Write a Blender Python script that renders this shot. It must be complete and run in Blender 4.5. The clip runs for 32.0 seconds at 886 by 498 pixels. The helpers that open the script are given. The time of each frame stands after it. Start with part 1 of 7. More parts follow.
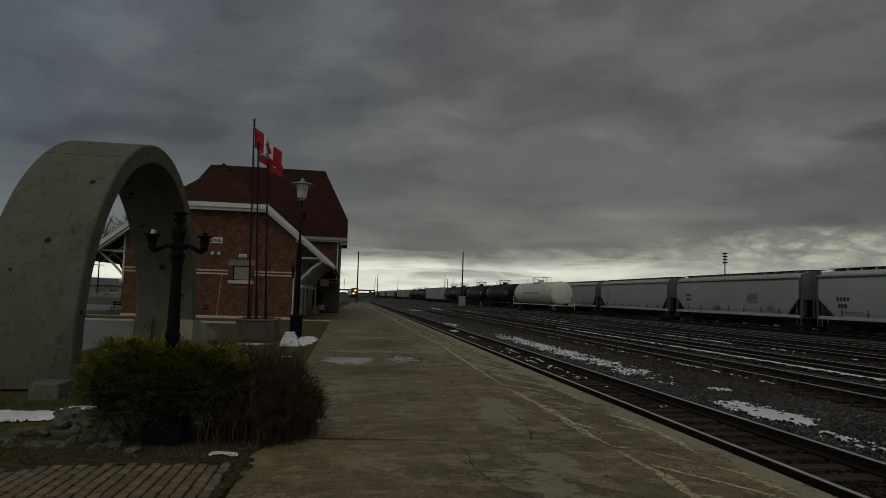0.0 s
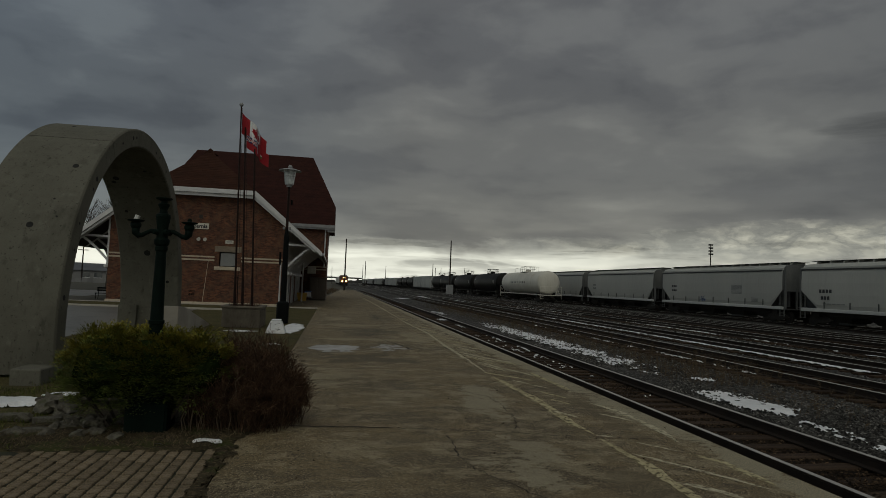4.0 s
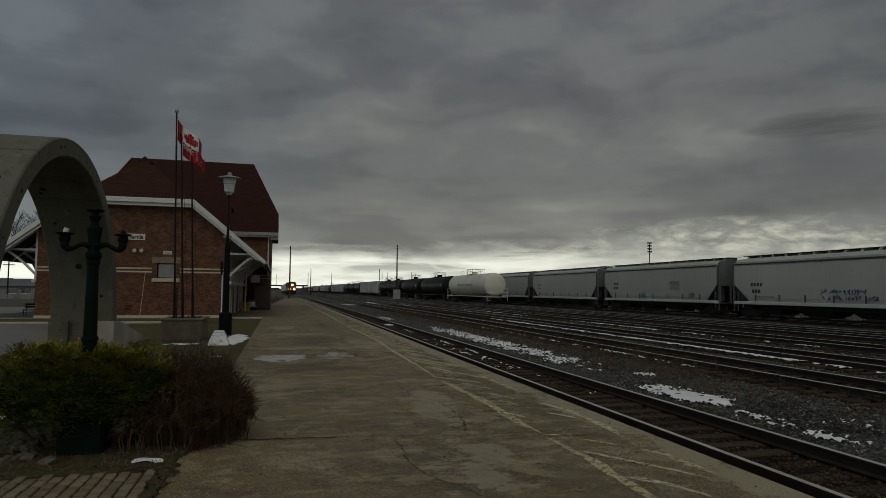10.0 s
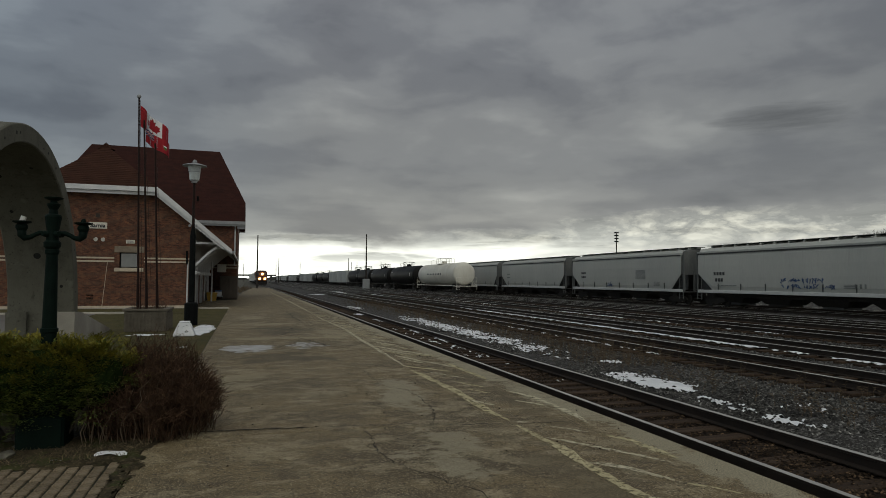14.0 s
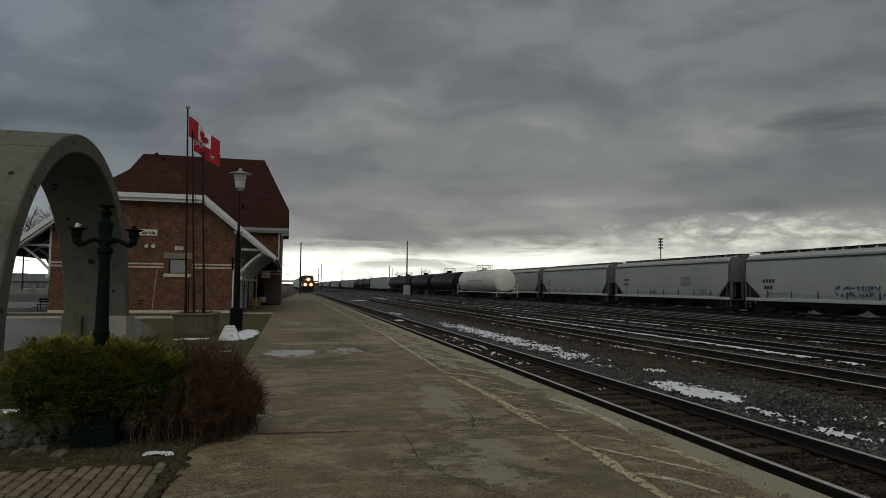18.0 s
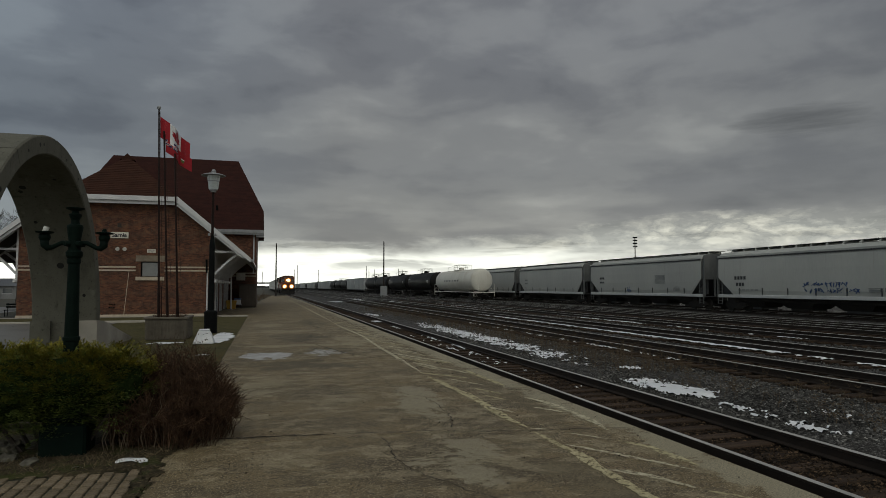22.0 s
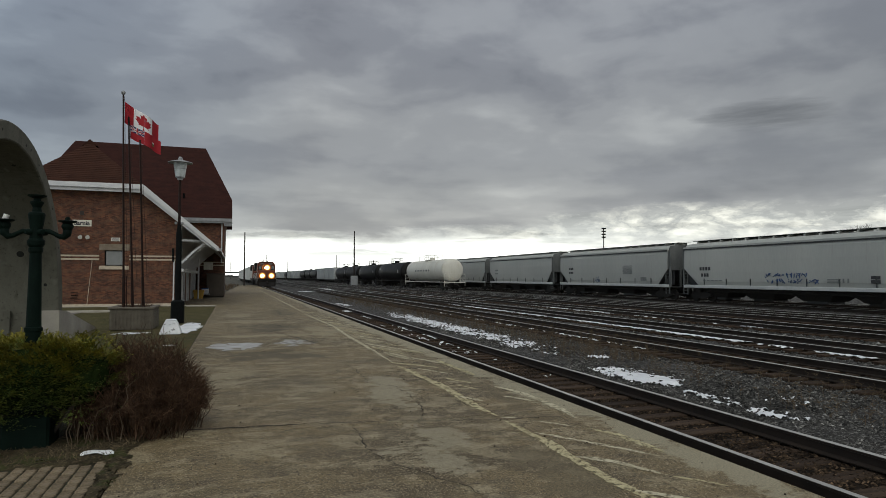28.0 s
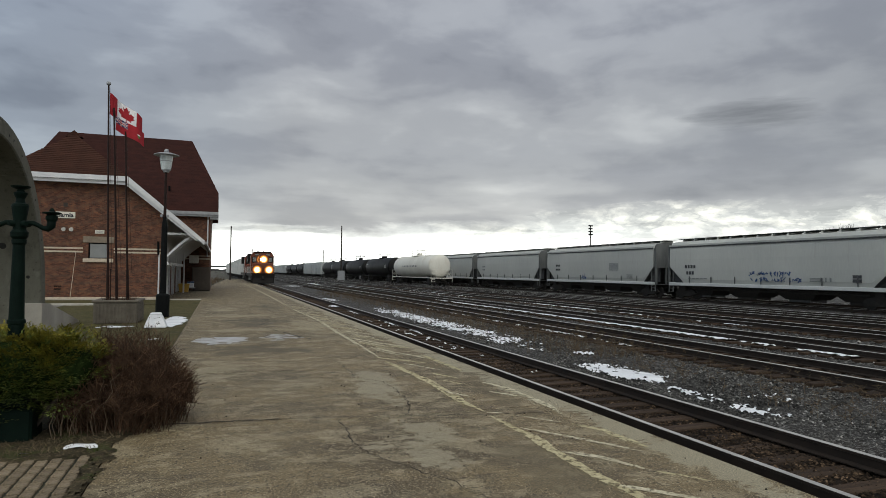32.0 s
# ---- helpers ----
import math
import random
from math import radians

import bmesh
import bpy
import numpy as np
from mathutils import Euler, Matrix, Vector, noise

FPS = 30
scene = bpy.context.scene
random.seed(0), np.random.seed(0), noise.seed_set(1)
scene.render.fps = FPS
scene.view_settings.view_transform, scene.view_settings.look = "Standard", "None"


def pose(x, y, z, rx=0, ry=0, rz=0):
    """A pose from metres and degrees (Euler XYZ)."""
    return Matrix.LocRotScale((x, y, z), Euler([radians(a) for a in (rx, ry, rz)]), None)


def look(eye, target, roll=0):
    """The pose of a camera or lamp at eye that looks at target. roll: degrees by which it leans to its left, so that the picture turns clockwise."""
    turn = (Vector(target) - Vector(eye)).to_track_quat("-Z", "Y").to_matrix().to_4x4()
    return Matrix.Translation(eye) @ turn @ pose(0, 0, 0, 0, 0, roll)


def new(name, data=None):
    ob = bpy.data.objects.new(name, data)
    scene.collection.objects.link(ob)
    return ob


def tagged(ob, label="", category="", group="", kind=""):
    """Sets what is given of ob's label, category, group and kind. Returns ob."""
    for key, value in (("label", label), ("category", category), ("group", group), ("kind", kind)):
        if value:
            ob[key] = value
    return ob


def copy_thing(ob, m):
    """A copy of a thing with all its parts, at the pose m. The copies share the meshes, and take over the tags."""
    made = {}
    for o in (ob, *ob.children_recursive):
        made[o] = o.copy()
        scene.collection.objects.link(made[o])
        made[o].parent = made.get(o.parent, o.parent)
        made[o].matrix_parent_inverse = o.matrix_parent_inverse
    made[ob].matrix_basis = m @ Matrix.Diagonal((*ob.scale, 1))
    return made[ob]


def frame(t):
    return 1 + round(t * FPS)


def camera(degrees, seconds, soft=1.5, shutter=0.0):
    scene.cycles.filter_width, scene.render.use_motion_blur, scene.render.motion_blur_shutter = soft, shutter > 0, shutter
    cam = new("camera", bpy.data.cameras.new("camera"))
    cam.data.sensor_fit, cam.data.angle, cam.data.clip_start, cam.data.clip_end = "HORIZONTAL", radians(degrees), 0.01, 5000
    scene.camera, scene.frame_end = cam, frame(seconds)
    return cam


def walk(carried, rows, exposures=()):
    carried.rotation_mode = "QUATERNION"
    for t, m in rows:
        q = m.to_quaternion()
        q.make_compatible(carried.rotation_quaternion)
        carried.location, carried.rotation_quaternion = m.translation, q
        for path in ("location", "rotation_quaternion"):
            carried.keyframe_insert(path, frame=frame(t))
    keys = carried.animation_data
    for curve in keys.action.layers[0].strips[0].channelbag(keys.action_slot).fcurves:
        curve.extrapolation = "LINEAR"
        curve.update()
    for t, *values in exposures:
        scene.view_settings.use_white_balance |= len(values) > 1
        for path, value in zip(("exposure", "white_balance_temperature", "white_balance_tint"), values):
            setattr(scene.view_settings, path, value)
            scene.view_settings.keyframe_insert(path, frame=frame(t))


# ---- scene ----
# ---------- camera ----------
cam = camera(69.86, 32.0, soft=0.6)
PATH = [  # seconds, x, y, z, then the turn in degrees
    (0, -0.015, 0.012, 2.003, 94.279, -1.743, -8.587), (0.5, -0.018, 0.007, 2.011, 94.844, -2.238, -7.944), (1, -0.010, 0.017, 1.999, 94.197, -2.233, -8.547),
    (1.5, -0.006, 0.001, 2.004, 93.778, -1.472, -8.647), (2, -0.001, 0.003, 2.015, 94.736, -1.542, -10.425), (2.5, -0.001, 0.012, 2.001, 93.936, -1.269, -10.299),
    (4.5, 0.004, 0.027, 2.016, 93.304, -2.627, -9.772), (5, -0.010, 0.014, 2.024, 93.437, -2.638, -10.599), (5.5, 0.002, 0.023, 2.012, 92.347, -1.600, -11.510),
    (6, 0.002, 0.018, 2.017, 93.272, -1.230, -10.280), (6.5, 0.001, 0.020, 2.041, 93.348, -1.004, -9.541), (7, 0.007, 0.005, 2.038, 94.374, -0.548, -11.394),
    (7.5, 0.002, 0.011, 2.039, 94.014, -0.601, -12.480), (8, 0.010, 0.018, 2.019, 94.019, -0.736, -12.677), (8.5, 0.016, 0.016, 2.030, 94.240, -0.569, -13.627),
    (9, 0.019, 0.006, 2.037, 94.383, -0.326, -13.971), (9.5, 0.018, 0.012, 2.017, 93.942, -0.201, -14.131), (10, 0.021, 0.013, 2.023, 93.760, -0.483, -14.443),
    (10.5, 0.017, 0.012, 2.022, 93.586, -0.395, -14.751), (11, 0.019, 0.005, 2.027, 93.604, -0.593, -15.138), (11.5, 0.020, 0.015, 2.021, 93.547, -0.608, -15.465),
    (12, 0.021, 0.010, 2.026, 93.340, -0.541, -15.752), (12.5, 0.023, 0.012, 2.018, 93.211, -0.739, -16.095), (13, 0.016, 0.005, 2.013, 93.085, -0.416, -17.449),
    (13.5, 0.021, 0.015, 2.024, 92.807, -0.413, -17.618), (14, 0.025, 0.016, 2.024, 92.822, -0.381, -17.188), (14.5, 0.018, 0.017, 2.018, 93.451, -0.197, -14.773),
    (16.5, 0.036, 0.021, 2.021, 93.164, -0.447, -12.528), (17, 0.041, 0.021, 2.017, 93.053, -0.474, -12.670), (17.5, 0.040, 0.023, 2.011, 92.978, -0.521, -12.805),
    (18, 0.042, 0.007, 2.018, 93.380, -0.591, -13.537), (18.5, 0.038, 0.014, 2.020, 93.314, -0.539, -14.021), (19, 0.040, 0.004, 2.024, 93.404, -0.232, -13.937),
    (19.5, 0.036, 0.011, 2.030, 93.427, -0.078, -14.652), (20, 0.039, 0.011, 2.024, 93.124, -0.107, -14.994), (20.5, 0.047, 0.009, 2.024, 93.204, -0.089, -15.189),
    (21, 0.041, 0.012, 2.027, 93.145, -0.297, -15.117), (21.5, 0.038, -0.001, 2.023, 93.279, -0.076, -15.615), (22, 0.044, 0.012, 2.021, 93.410, 0.040, -15.601),
    (22.5, 0.043, 0.005, 2.026, 93.586, -0.151, -15.932), (23, 0.037, 0.002, 2.028, 93.481, -0.079, -16.388), (23.5, 0.034, -0.000, 2.024, 93.483, -0.098, -16.976),
    (24, 0.038, -0.005, 2.027, 93.439, -0.160, -17.249), (24.5, 0.041, -0.009, 2.024, 93.605, -0.171, -17.371), (25, 0.037, -0.004, 2.022, 93.689, -0.091, -17.710),
    (25.5, 0.027, -0.009, 2.029, 93.464, -0.370, -18.210), (27.5, 0.028, 0.002, 2.023, 92.735, 0.013, -18.277), (28, 0.027, -0.001, 2.026, 92.500, -0.094, -18.247),
    (28.5, 0.035, -0.003, 2.019, 92.316, 0.012, -18.284), (29, 0.037, 0.003, 2.017, 92.286, 0.049, -18.086), (29.5, 0.031, 0.002, 2.022, 92.397, 0.018, -17.795),
    (30, 0.038, -0.002, 2.024, 92.423, -0.182, -17.669), (30.5, 0.025, 0.007, 2.028, 92.043, -0.562, -17.927), (31, 0.027, 0.005, 2.017, 92.359, -0.664, -17.379),
    (31.5, 0.019, -0.006, 2.027, 92.214, -0.261, -19.506), (32, 0.016, -0.009, 2.023, 92.122, -0.584, -19.403),
]
EXPOSURE = [(0, -1.71, 7150, 1), (2.5, -1.64, 7150, 1), (4.5, -1.42, 7100, 2), (6, -0.76, 6770, 3), (7, -1.54, 7100, 2), (9, -1.58, 7150, 1), (11, -1.26, 6920, 2), (12, -1.12, 6870, 3), (13, -0.84, 6870, 3), (17, -0.96, 6870, 3), (19, -1.04, 6870, 3), (21, -0.92, 6870, 3), (23, -0.99, 6870, 3), (25, -1.04, 6870, 3), (28, -0.36, 6640, 4), (29, -0.16, 6590, 4), (30, -0.22, 6590, 4), (31, -0.06, 6590, 4), (32, 0, 6590, 5)]
walk(cam, [(t, pose(*p)) for t, *p in PATH], EXPOSURE)

# ---------- sky and light ----------
world = bpy.data.worlds.new("overcast_sky")
scene.world = world
world.use_nodes = True


def make_sky():
    nt = world.node_tree
    nt.nodes.clear()

    def n(kind, **kw):
        nd = nt.nodes.new(kind)
        for k, v in kw.items():
            if k == "op":
                nd.operation = v
            elif k == "inp":
                for i, val in v.items():
                    nd.inputs[i].default_value = val
        return nd

    def m(op, a, b=None, c=None, clamp=False):
        nd = nt.nodes.new("ShaderNodeMath")
        nd.operation, nd.use_clamp = op, clamp
        for i, v in enumerate((a, b, c)):
            if v is None:
                continue
            if isinstance(v, (int, float)):
                nd.inputs[i].default_value = v
            else:
                nt.links.new(v, nd.inputs[i])
        return nd.outputs[0]

    def ramp(fac, stops, smooth=True):
        nd = nt.nodes.new("ShaderNodeValToRGB")
        cr = nd.color_ramp
        cr.interpolation = "EASE" if smooth else "LINEAR"
        while len(cr.elements) < len(stops):
            cr.elements.new(0.5)
        for e, (p, c) in zip(cr.elements, stops):
            e.position, e.color = p, (*c, 1) if len(c) == 3 else c
        nt.links.new(fac, nd.inputs[0])
        return nd.outputs[0]

    def mix(f, a, b, kind="MIX"):
        nd = nt.nodes.new("ShaderNodeMix")
        nd.data_type, nd.blend_type = "RGBA", kind
        for sock, v in ((nd.inputs[0], f), (nd.inputs[6], a), (nd.inputs[7], b)):
            if isinstance(v, (int, float)):
                sock.default_value = v
            elif isinstance(v, tuple):
                sock.default_value = (*v, 1)
            else:
                nt.links.new(v, sock)
        return nd.outputs[2]

    tc = nt.nodes.new("ShaderNodeTexCoord")
    sep = nt.nodes.new("ShaderNodeSeparateXYZ")
    nt.links.new(tc.outputs["Generated"], sep.inputs[0])
    x, y, z = sep.outputs
    up = m("MAXIMUM", z, 0.0)
    den = m("ADD", up, 0.14)
    comb = nt.nodes.new("ShaderNodeCombineXYZ")
    nt.links.new(m("DIVIDE", x, den), comb.inputs[0])
    nt.links.new(m("DIVIDE", y, den), comb.inputs[1])

    def noise_at(scale, detail, rough, dist, off):
        mp = nt.nodes.new("ShaderNodeMapping")
        mp.inputs["Location"].default_value = off
        nt.links.new(comb.outputs[0], mp.inputs[0])
        nd = nt.nodes.new("ShaderNodeTexNoise")
        for k, v in (("Scale", scale), ("Detail", detail), ("Roughness", rough), ("Distortion", dist)):
            nd.inputs[k].default_value = v
        nt.links.new(mp.outputs[0], nd.inputs["Vector"])
        return nd.outputs["Fac"]

    turn = m("ARCTAN2", x, y)
    flat = nt.nodes.new("ShaderNodeCombineXYZ")
    nt.links.new(m("MULTIPLY", turn, 5.0), flat.inputs[0])
    nt.links.new(m("MULTIPLY", up, 12.5), flat.inputs[1])

    def low_noise(scale, detail, rough, dist, off):
        mp = nt.nodes.new("ShaderNodeMapping")
        mp.inputs["Location"].default_value = off
        nt.links.new(flat.outputs[0], mp.inputs[0])
        nd = nt.nodes.new("ShaderNodeTexNoise")
        for k, v in (("Scale", scale), ("Detail", detail), ("Roughness", rough), ("Distortion", dist)):
            nd.inputs[k].default_value = v
        nt.links.new(mp.outputs[0], nd.inputs["Vector"])
        return nd.outputs["Fac"]
    # broad grey layer seen in perspective, drawn out into level streaks lower down
    long = nt.nodes.new("ShaderNodeCombineXYZ")
    nt.links.new(m("MULTIPLY", turn, 2.6), long.inputs[0])
    nt.links.new(m("MULTIPLY", up, 27.0), long.inputs[1])

    def streaks(scale, detail, rough, dist, off):
        mp = nt.nodes.new("ShaderNodeMapping")
        mp.inputs["Location"].default_value = off
        nt.links.new(long.outputs[0], mp.inputs[0])
        nd = nt.nodes.new("ShaderNodeTexNoise")
        for k, v in (("Scale", scale), ("Detail", detail), ("Roughness", rough), ("Distortion", dist)):
            nd.inputs[k].default_value = v
        nt.links.new(mp.outputs[0], nd.inputs["Vector"])
        return nd.outputs["Fac"]
    big = noise_at(0.5, 5, 0.5, 0.1, (3.1, 0.4, 0))
    mid = noise_at(1.5, 4, 0.5, 0.15, (0.6, 5.2, 0))
    billow = low_noise(1.2, 5, 0.5, 0.2, (2.2, 7.4, 0))
    drawn = streaks(0.8, 6, 0.5, 0.25, (6.3, 2.9, 0))
    drawn = mix(m("MULTIPLY", m("SUBTRACT", 0.26, up), 8.0, clamp=True), billow, drawn)
    body = m("ADD", m("ADD", m("MULTIPLY", big, 0.38), m("MULTIPLY", mid, 0.22)), m("ADD", m("MULTIPLY", billow, 0.24), m("MULTIPLY", drawn, 0.16)))
    grey = ramp(body, [(0.36, (0.235, 0.240, 0.275)), (0.45, (0.325, 0.330, 0.366)), (0.54, (0.430, 0.435, 0.466)), (0.64, (0.57, 0.575, 0.60))])
    # a warmer grey low down, cooler overhead, bluer towards the town side
    grey = mix(1.0, grey, ramp(up, [(0.06, (1.06, 1.03, 0.97)), (0.20, (0.96, 0.96, 0.97)), (0.40, (1.0, 1.02, 1.08))]), "MULTIPLY")
    side = m("MULTIPLY", m("SUBTRACT", 0.10, x), 1.4, clamp=True)
    grey = mix(m("MULTIPLY", side, 0.8), grey, mix(1.0, grey, (0.86, 1.08, 1.30), "MULTIPLY"))
    grey = mix(1.0, grey, ramp(x, [(0.45, (1, 1, 1)), (0.85, (0.84, 0.85, 0.86))]), "MULTIPLY")
    # the bright gap low over the horizon: a white veil ahead, heaped cloud higher up on the yard side
    right = nt.nodes.new("ShaderNodeMapRange")
    right.interpolation_type = "SMOOTHSTEP"
    right.inputs["From Min"].default_value, right.inputs["From Max"].default_value = 0.22, 0.62
    nt.links.new(x, right.inputs[0])
    right = right.outputs[0]
    wisp = streaks(1.5, 8, 0.6, 0.3, (1.7, 4.4, 0))
    wave = m("ADD", m("MULTIPLY", m("SUBTRACT", low_noise(1.5, 8, 0.6, 0.2, (4.2, 1.1, 0)), 0.5), 0.06), m("MULTIPLY", m("SUBTRACT", wisp, 0.5), 0.05))
    rim = m("ADD", m("ADD", 0.060, m("MULTIPLY", right, 0.036)), wave)
    over = m("SUBTRACT", up, rim)
    gap = m("MULTIPLY", m("SUBTRACT", 0.012, over), 42.0, clamp=True)
    shade = ramp(m("MULTIPLY", over, 4.0), [(0.0, (1.42, 1.42, 1.42)), (0.14, (1.24, 1.24, 1.24)), (0.35, (1.05, 1.05, 1.05)), (0.75, (1, 1, 1))])
    grey = mix(1.0, grey, shade, "MULTIPLY")
    lump = m("ABSOLUTE", m("SUBTRACT", low_noise(2.3, 8, 0.6, 0.25, (9.4, 3.3, 0)), 0.5))
    puffs = m("ADD", m("MULTIPLY", low_noise(1.4, 9, 0.62, 0.2, (5.1, 8.3, 0)), 0.62), m("ADD", m("MULTIPLY", lump, 1.5), 0.07))
    bright = ramp(puffs, [(0.36, (0.50, 0.505, 0.515)), (0.43, (0.70, 0.70, 0.695)), (0.50, (0.98, 0.965, 0.915)), (0.59, (1.42, 1.385, 1.285))])
    veil = ramp(up, [(0.0, (2.9, 2.92, 2.86)), (0.045, (2.5, 2.52, 2.46)), (0.07, (1.5, 1.52, 1.5)), (0.11, (0.95, 0.96, 0.96))])
    veil = mix(m("MULTIPLY", up, 22.0, clamp=True), veil, mix(1.0, veil, ramp(wisp, [(0.40, (1.1, 1.1, 1.1)), (0.50, (0.85, 0.85, 0.85)), (0.60, (0.36, 0.36, 0.37))]), "MULTIPLY"))
    low = ramp(up, [(0.035, (1.0, 1.0, 1.0)), (0.10, (0.35, 0.35, 0.35))])
    low = m("MULTIPLY", low, m("SUBTRACT", 1.0, m("MULTIPLY", right, 0.6)))
    bright = mix(low, bright, veil)
    sky = mix(gap, grey, bright)
    # one small dark cloud over the yard
    spot = m("ADD", m("POWER", m("DIVIDE", m("SUBTRACT", turn, 0.795), 0.085), 2.0), m("POWER", m("DIVIDE", m("SUBTRACT", z, 0.224), 0.020), 2.0))
    spot = m("ADD", spot, m("MULTIPLY", m("SUBTRACT", streaks(2.6, 6, 0.6, 0.3, (1, 1, 0)), 0.5), 3.0))
    dark = m("MULTIPLY", m("SUBTRACT", 1.25, spot), 0.62, clamp=True)
    sky = mix(m("MULTIPLY", dark, 0.85), sky, (0.165, 0.168, 0.187))
    clear = nt.nodes.new("ShaderNodeTexSky")
    clear.sky_type, clear.sun_disc = "NISHITA", False
    clear.sun_elevation, clear.sun_rotation = radians(SUN_UP), radians(SUN_TURN)
    bright_clear = mix(1.0, clear.outputs[0], (0.1, 0.1, 0.1), "MULTIPLY")
    sky = mix(0.06, sky, bright_clear)
    bg = nt.nodes.new("ShaderNodeBackground")
    nt.links.new(sky, bg.inputs[0])
    bg.inputs[1].default_value = SKY_STRENGTH
    out = nt.nodes.new("ShaderNodeOutputWorld")
    nt.links.new(bg.outputs[0], out.inputs[0])


SKY_STRENGTH = 1.0
SUN_UP, SUN_TURN = 50.0, -160.0
make_sky()
sun = new("sun", bpy.data.lights.new("sun", "SUN"))
sun.data.energy, sun.data.angle, sun.data.color = 1.9, radians(80), (1.0, 0.96, 0.89)
sun.matrix_world = look((60 * math.sin(radians(SUN_TURN)) , 60 * math.cos(radians(SUN_TURN)), 60 * math.tan(radians(SUN_UP))), (0, 0, 0))


# ---------- materials ----------
def surf(name, c1, c2, scale=3.0, rough=0.8, metal=0.0, bump=0.0, fine=40.0, grain=0.25, vary=0.0, stretch=(1, 1, 1), stains=None, spec=0.4, place="Object", island=0.0, blobs=None, wear=None):
    """A surface of two tones: broad variation, fine grain, relief, and a tone of its own for each object."""
    mt = bpy.data.materials.new(name)
    mt.use_nodes = True
    nt = mt.node_tree
    b = nt.nodes["Principled BSDF"]
    b.inputs["Roughness"].default_value, b.inputs["Metallic"].default_value = rough, metal
    b.inputs["Specular IOR Level"].default_value = spec
    tc = nt.nodes.new("ShaderNodeTexCoord")
    mp = nt.nodes.new("ShaderNodeMapping")
    mp.inputs["Scale"].default_value = stretch
    nt.links.new(tc.outputs[place], mp.inputs[0])

    def nz(s, d=5, r=0.6, own=None):
        src = mp
        if own:
            src = nt.nodes.new("ShaderNodeMapping")
            src.inputs["Scale"].default_value = own
            src.inputs["Location"].default_value = (s * 3.7, s * 1.3, 0)
            nt.links.new(tc.outputs[place], src.inputs[0])
        nd = nt.nodes.new("ShaderNodeTexNoise")
        nd.inputs["Scale"].default_value, nd.inputs["Detail"].default_value, nd.inputs["Roughness"].default_value = s, d, r
        nt.links.new(src.outputs[0], nd.inputs["Vector"])
        return nd.outputs["Fac"]

    def mix(f, a, c, kind="MIX"):
        nd = nt.nodes.new("ShaderNodeMix")
        nd.data_type, nd.blend_type = "RGBA", kind
        for sock, v in ((nd.inputs[0], f), (nd.inputs[6], a), (nd.inputs[7], c)):
            if isinstance(v, (int, float)):
                sock.default_value = v
            elif isinstance(v, tuple):
                sock.default_value = (*v, 1)
            else:
                nt.links.new(v, sock)
        return nd.outputs[2]

    def ramp(f, stops):
        nd = nt.nodes.new("ShaderNodeValToRGB")
        while len(nd.color_ramp.elements) < len(stops):
            nd.color_ramp.elements.new(0.5)
        for e, (p, c) in zip(nd.color_ramp.elements, stops):
            e.position, e.color = p, (*c, 1)
        nt.links.new(f, nd.inputs[0])
        return nd.outputs[0]

    broad = nz(scale)
    col = ramp(broad, [(0.32, c1), (0.68, c2)])
    small = nz(fine, 4, 0.7)
    g = ramp(small, [(0.3, (1 - grain,) * 3), (0.7, (1 + grain * 0.6,) * 3)])
    col = mix(1.0, col, g, "MULTIPLY")
    if stains:
        for sc, lo, hi, c, amount, *own in stains:
            f = ramp(nz(sc, 8, 0.62, own[0] if own else None), [(lo, (0, 0, 0)), (hi, (amount,) * 3)])
            col = mix(f, col, c)
    if blobs:
        def calc(op, a, c, clamp=False):
            nd = nt.nodes.new("ShaderNodeMath")
            nd.operation, nd.use_clamp = op, clamp
            for sock, v in zip(nd.inputs, (a, c)):
                if isinstance(v, (int, float)):
                    sock.default_value = v
                else:
                    nt.links.new(v, sock)
            return nd.outputs[0]
        sep = nt.nodes.new("ShaderNodeSeparateXYZ")
        nt.links.new(tc.outputs[place], sep.inputs[0])
        ragged = calc("ADD", calc("MULTIPLY", calc("SUBTRACT", nz(1.5, 9, 0.66, (0.7, 0.9, 1)), 0.5), 6.5), calc("MULTIPLY", calc("SUBTRACT", nz(13, 5, 0.7, (0.6, 1.0, 1)), 0.5), 3.0))
        for cx, cy, rx, ry, tilt, c, amount in blobs:
            v = calc("SUBTRACT", sep.outputs[1], cy)
            u = calc("DIVIDE", calc("SUBTRACT", calc("SUBTRACT", sep.outputs[0], cx), calc("MULTIPLY", v, tilt)), rx)
            v = calc("DIVIDE", v, ry)
            d = calc("ADD", calc("MULTIPLY", u, u), calc("MULTIPLY", v, v))
            f = calc("MULTIPLY", calc("ADD", calc("SUBTRACT", 0.75, d), ragged), 3.5, True)
            col = mix(calc("MULTIPLY", f, amount), col, mix(1.0, c, g, "MULTIPLY"))
    if wear:
        f = ramp(nz(wear[0], 7, 0.7), [(wear[1], (0, 0, 0)), (wear[2], (1, 1, 1))])
        nt.links.new(f, b.inputs["Alpha"])
    if vary:
        oi = nt.nodes.new("ShaderNodeObjectInfo")
        v = ramp(oi.outputs["Random"], [(0, (1 - vary,) * 3), (1, (1 + vary,) * 3)])
        col = mix(1.0, col, v, "MULTIPLY")
    if island:
        ge = nt.nodes.new("ShaderNodeNewGeometry")
        v = ramp(ge.outputs["Random Per Island"], [(0, (1 - island,) * 3), (0.6, (1.0 - 0.3 * island,) * 3), (0.85, (1.0 + 0.3 * island,) * 3), (1, (1 + island * 2.4,) * 3)])
        col = mix(1.0, col, v, "MULTIPLY")
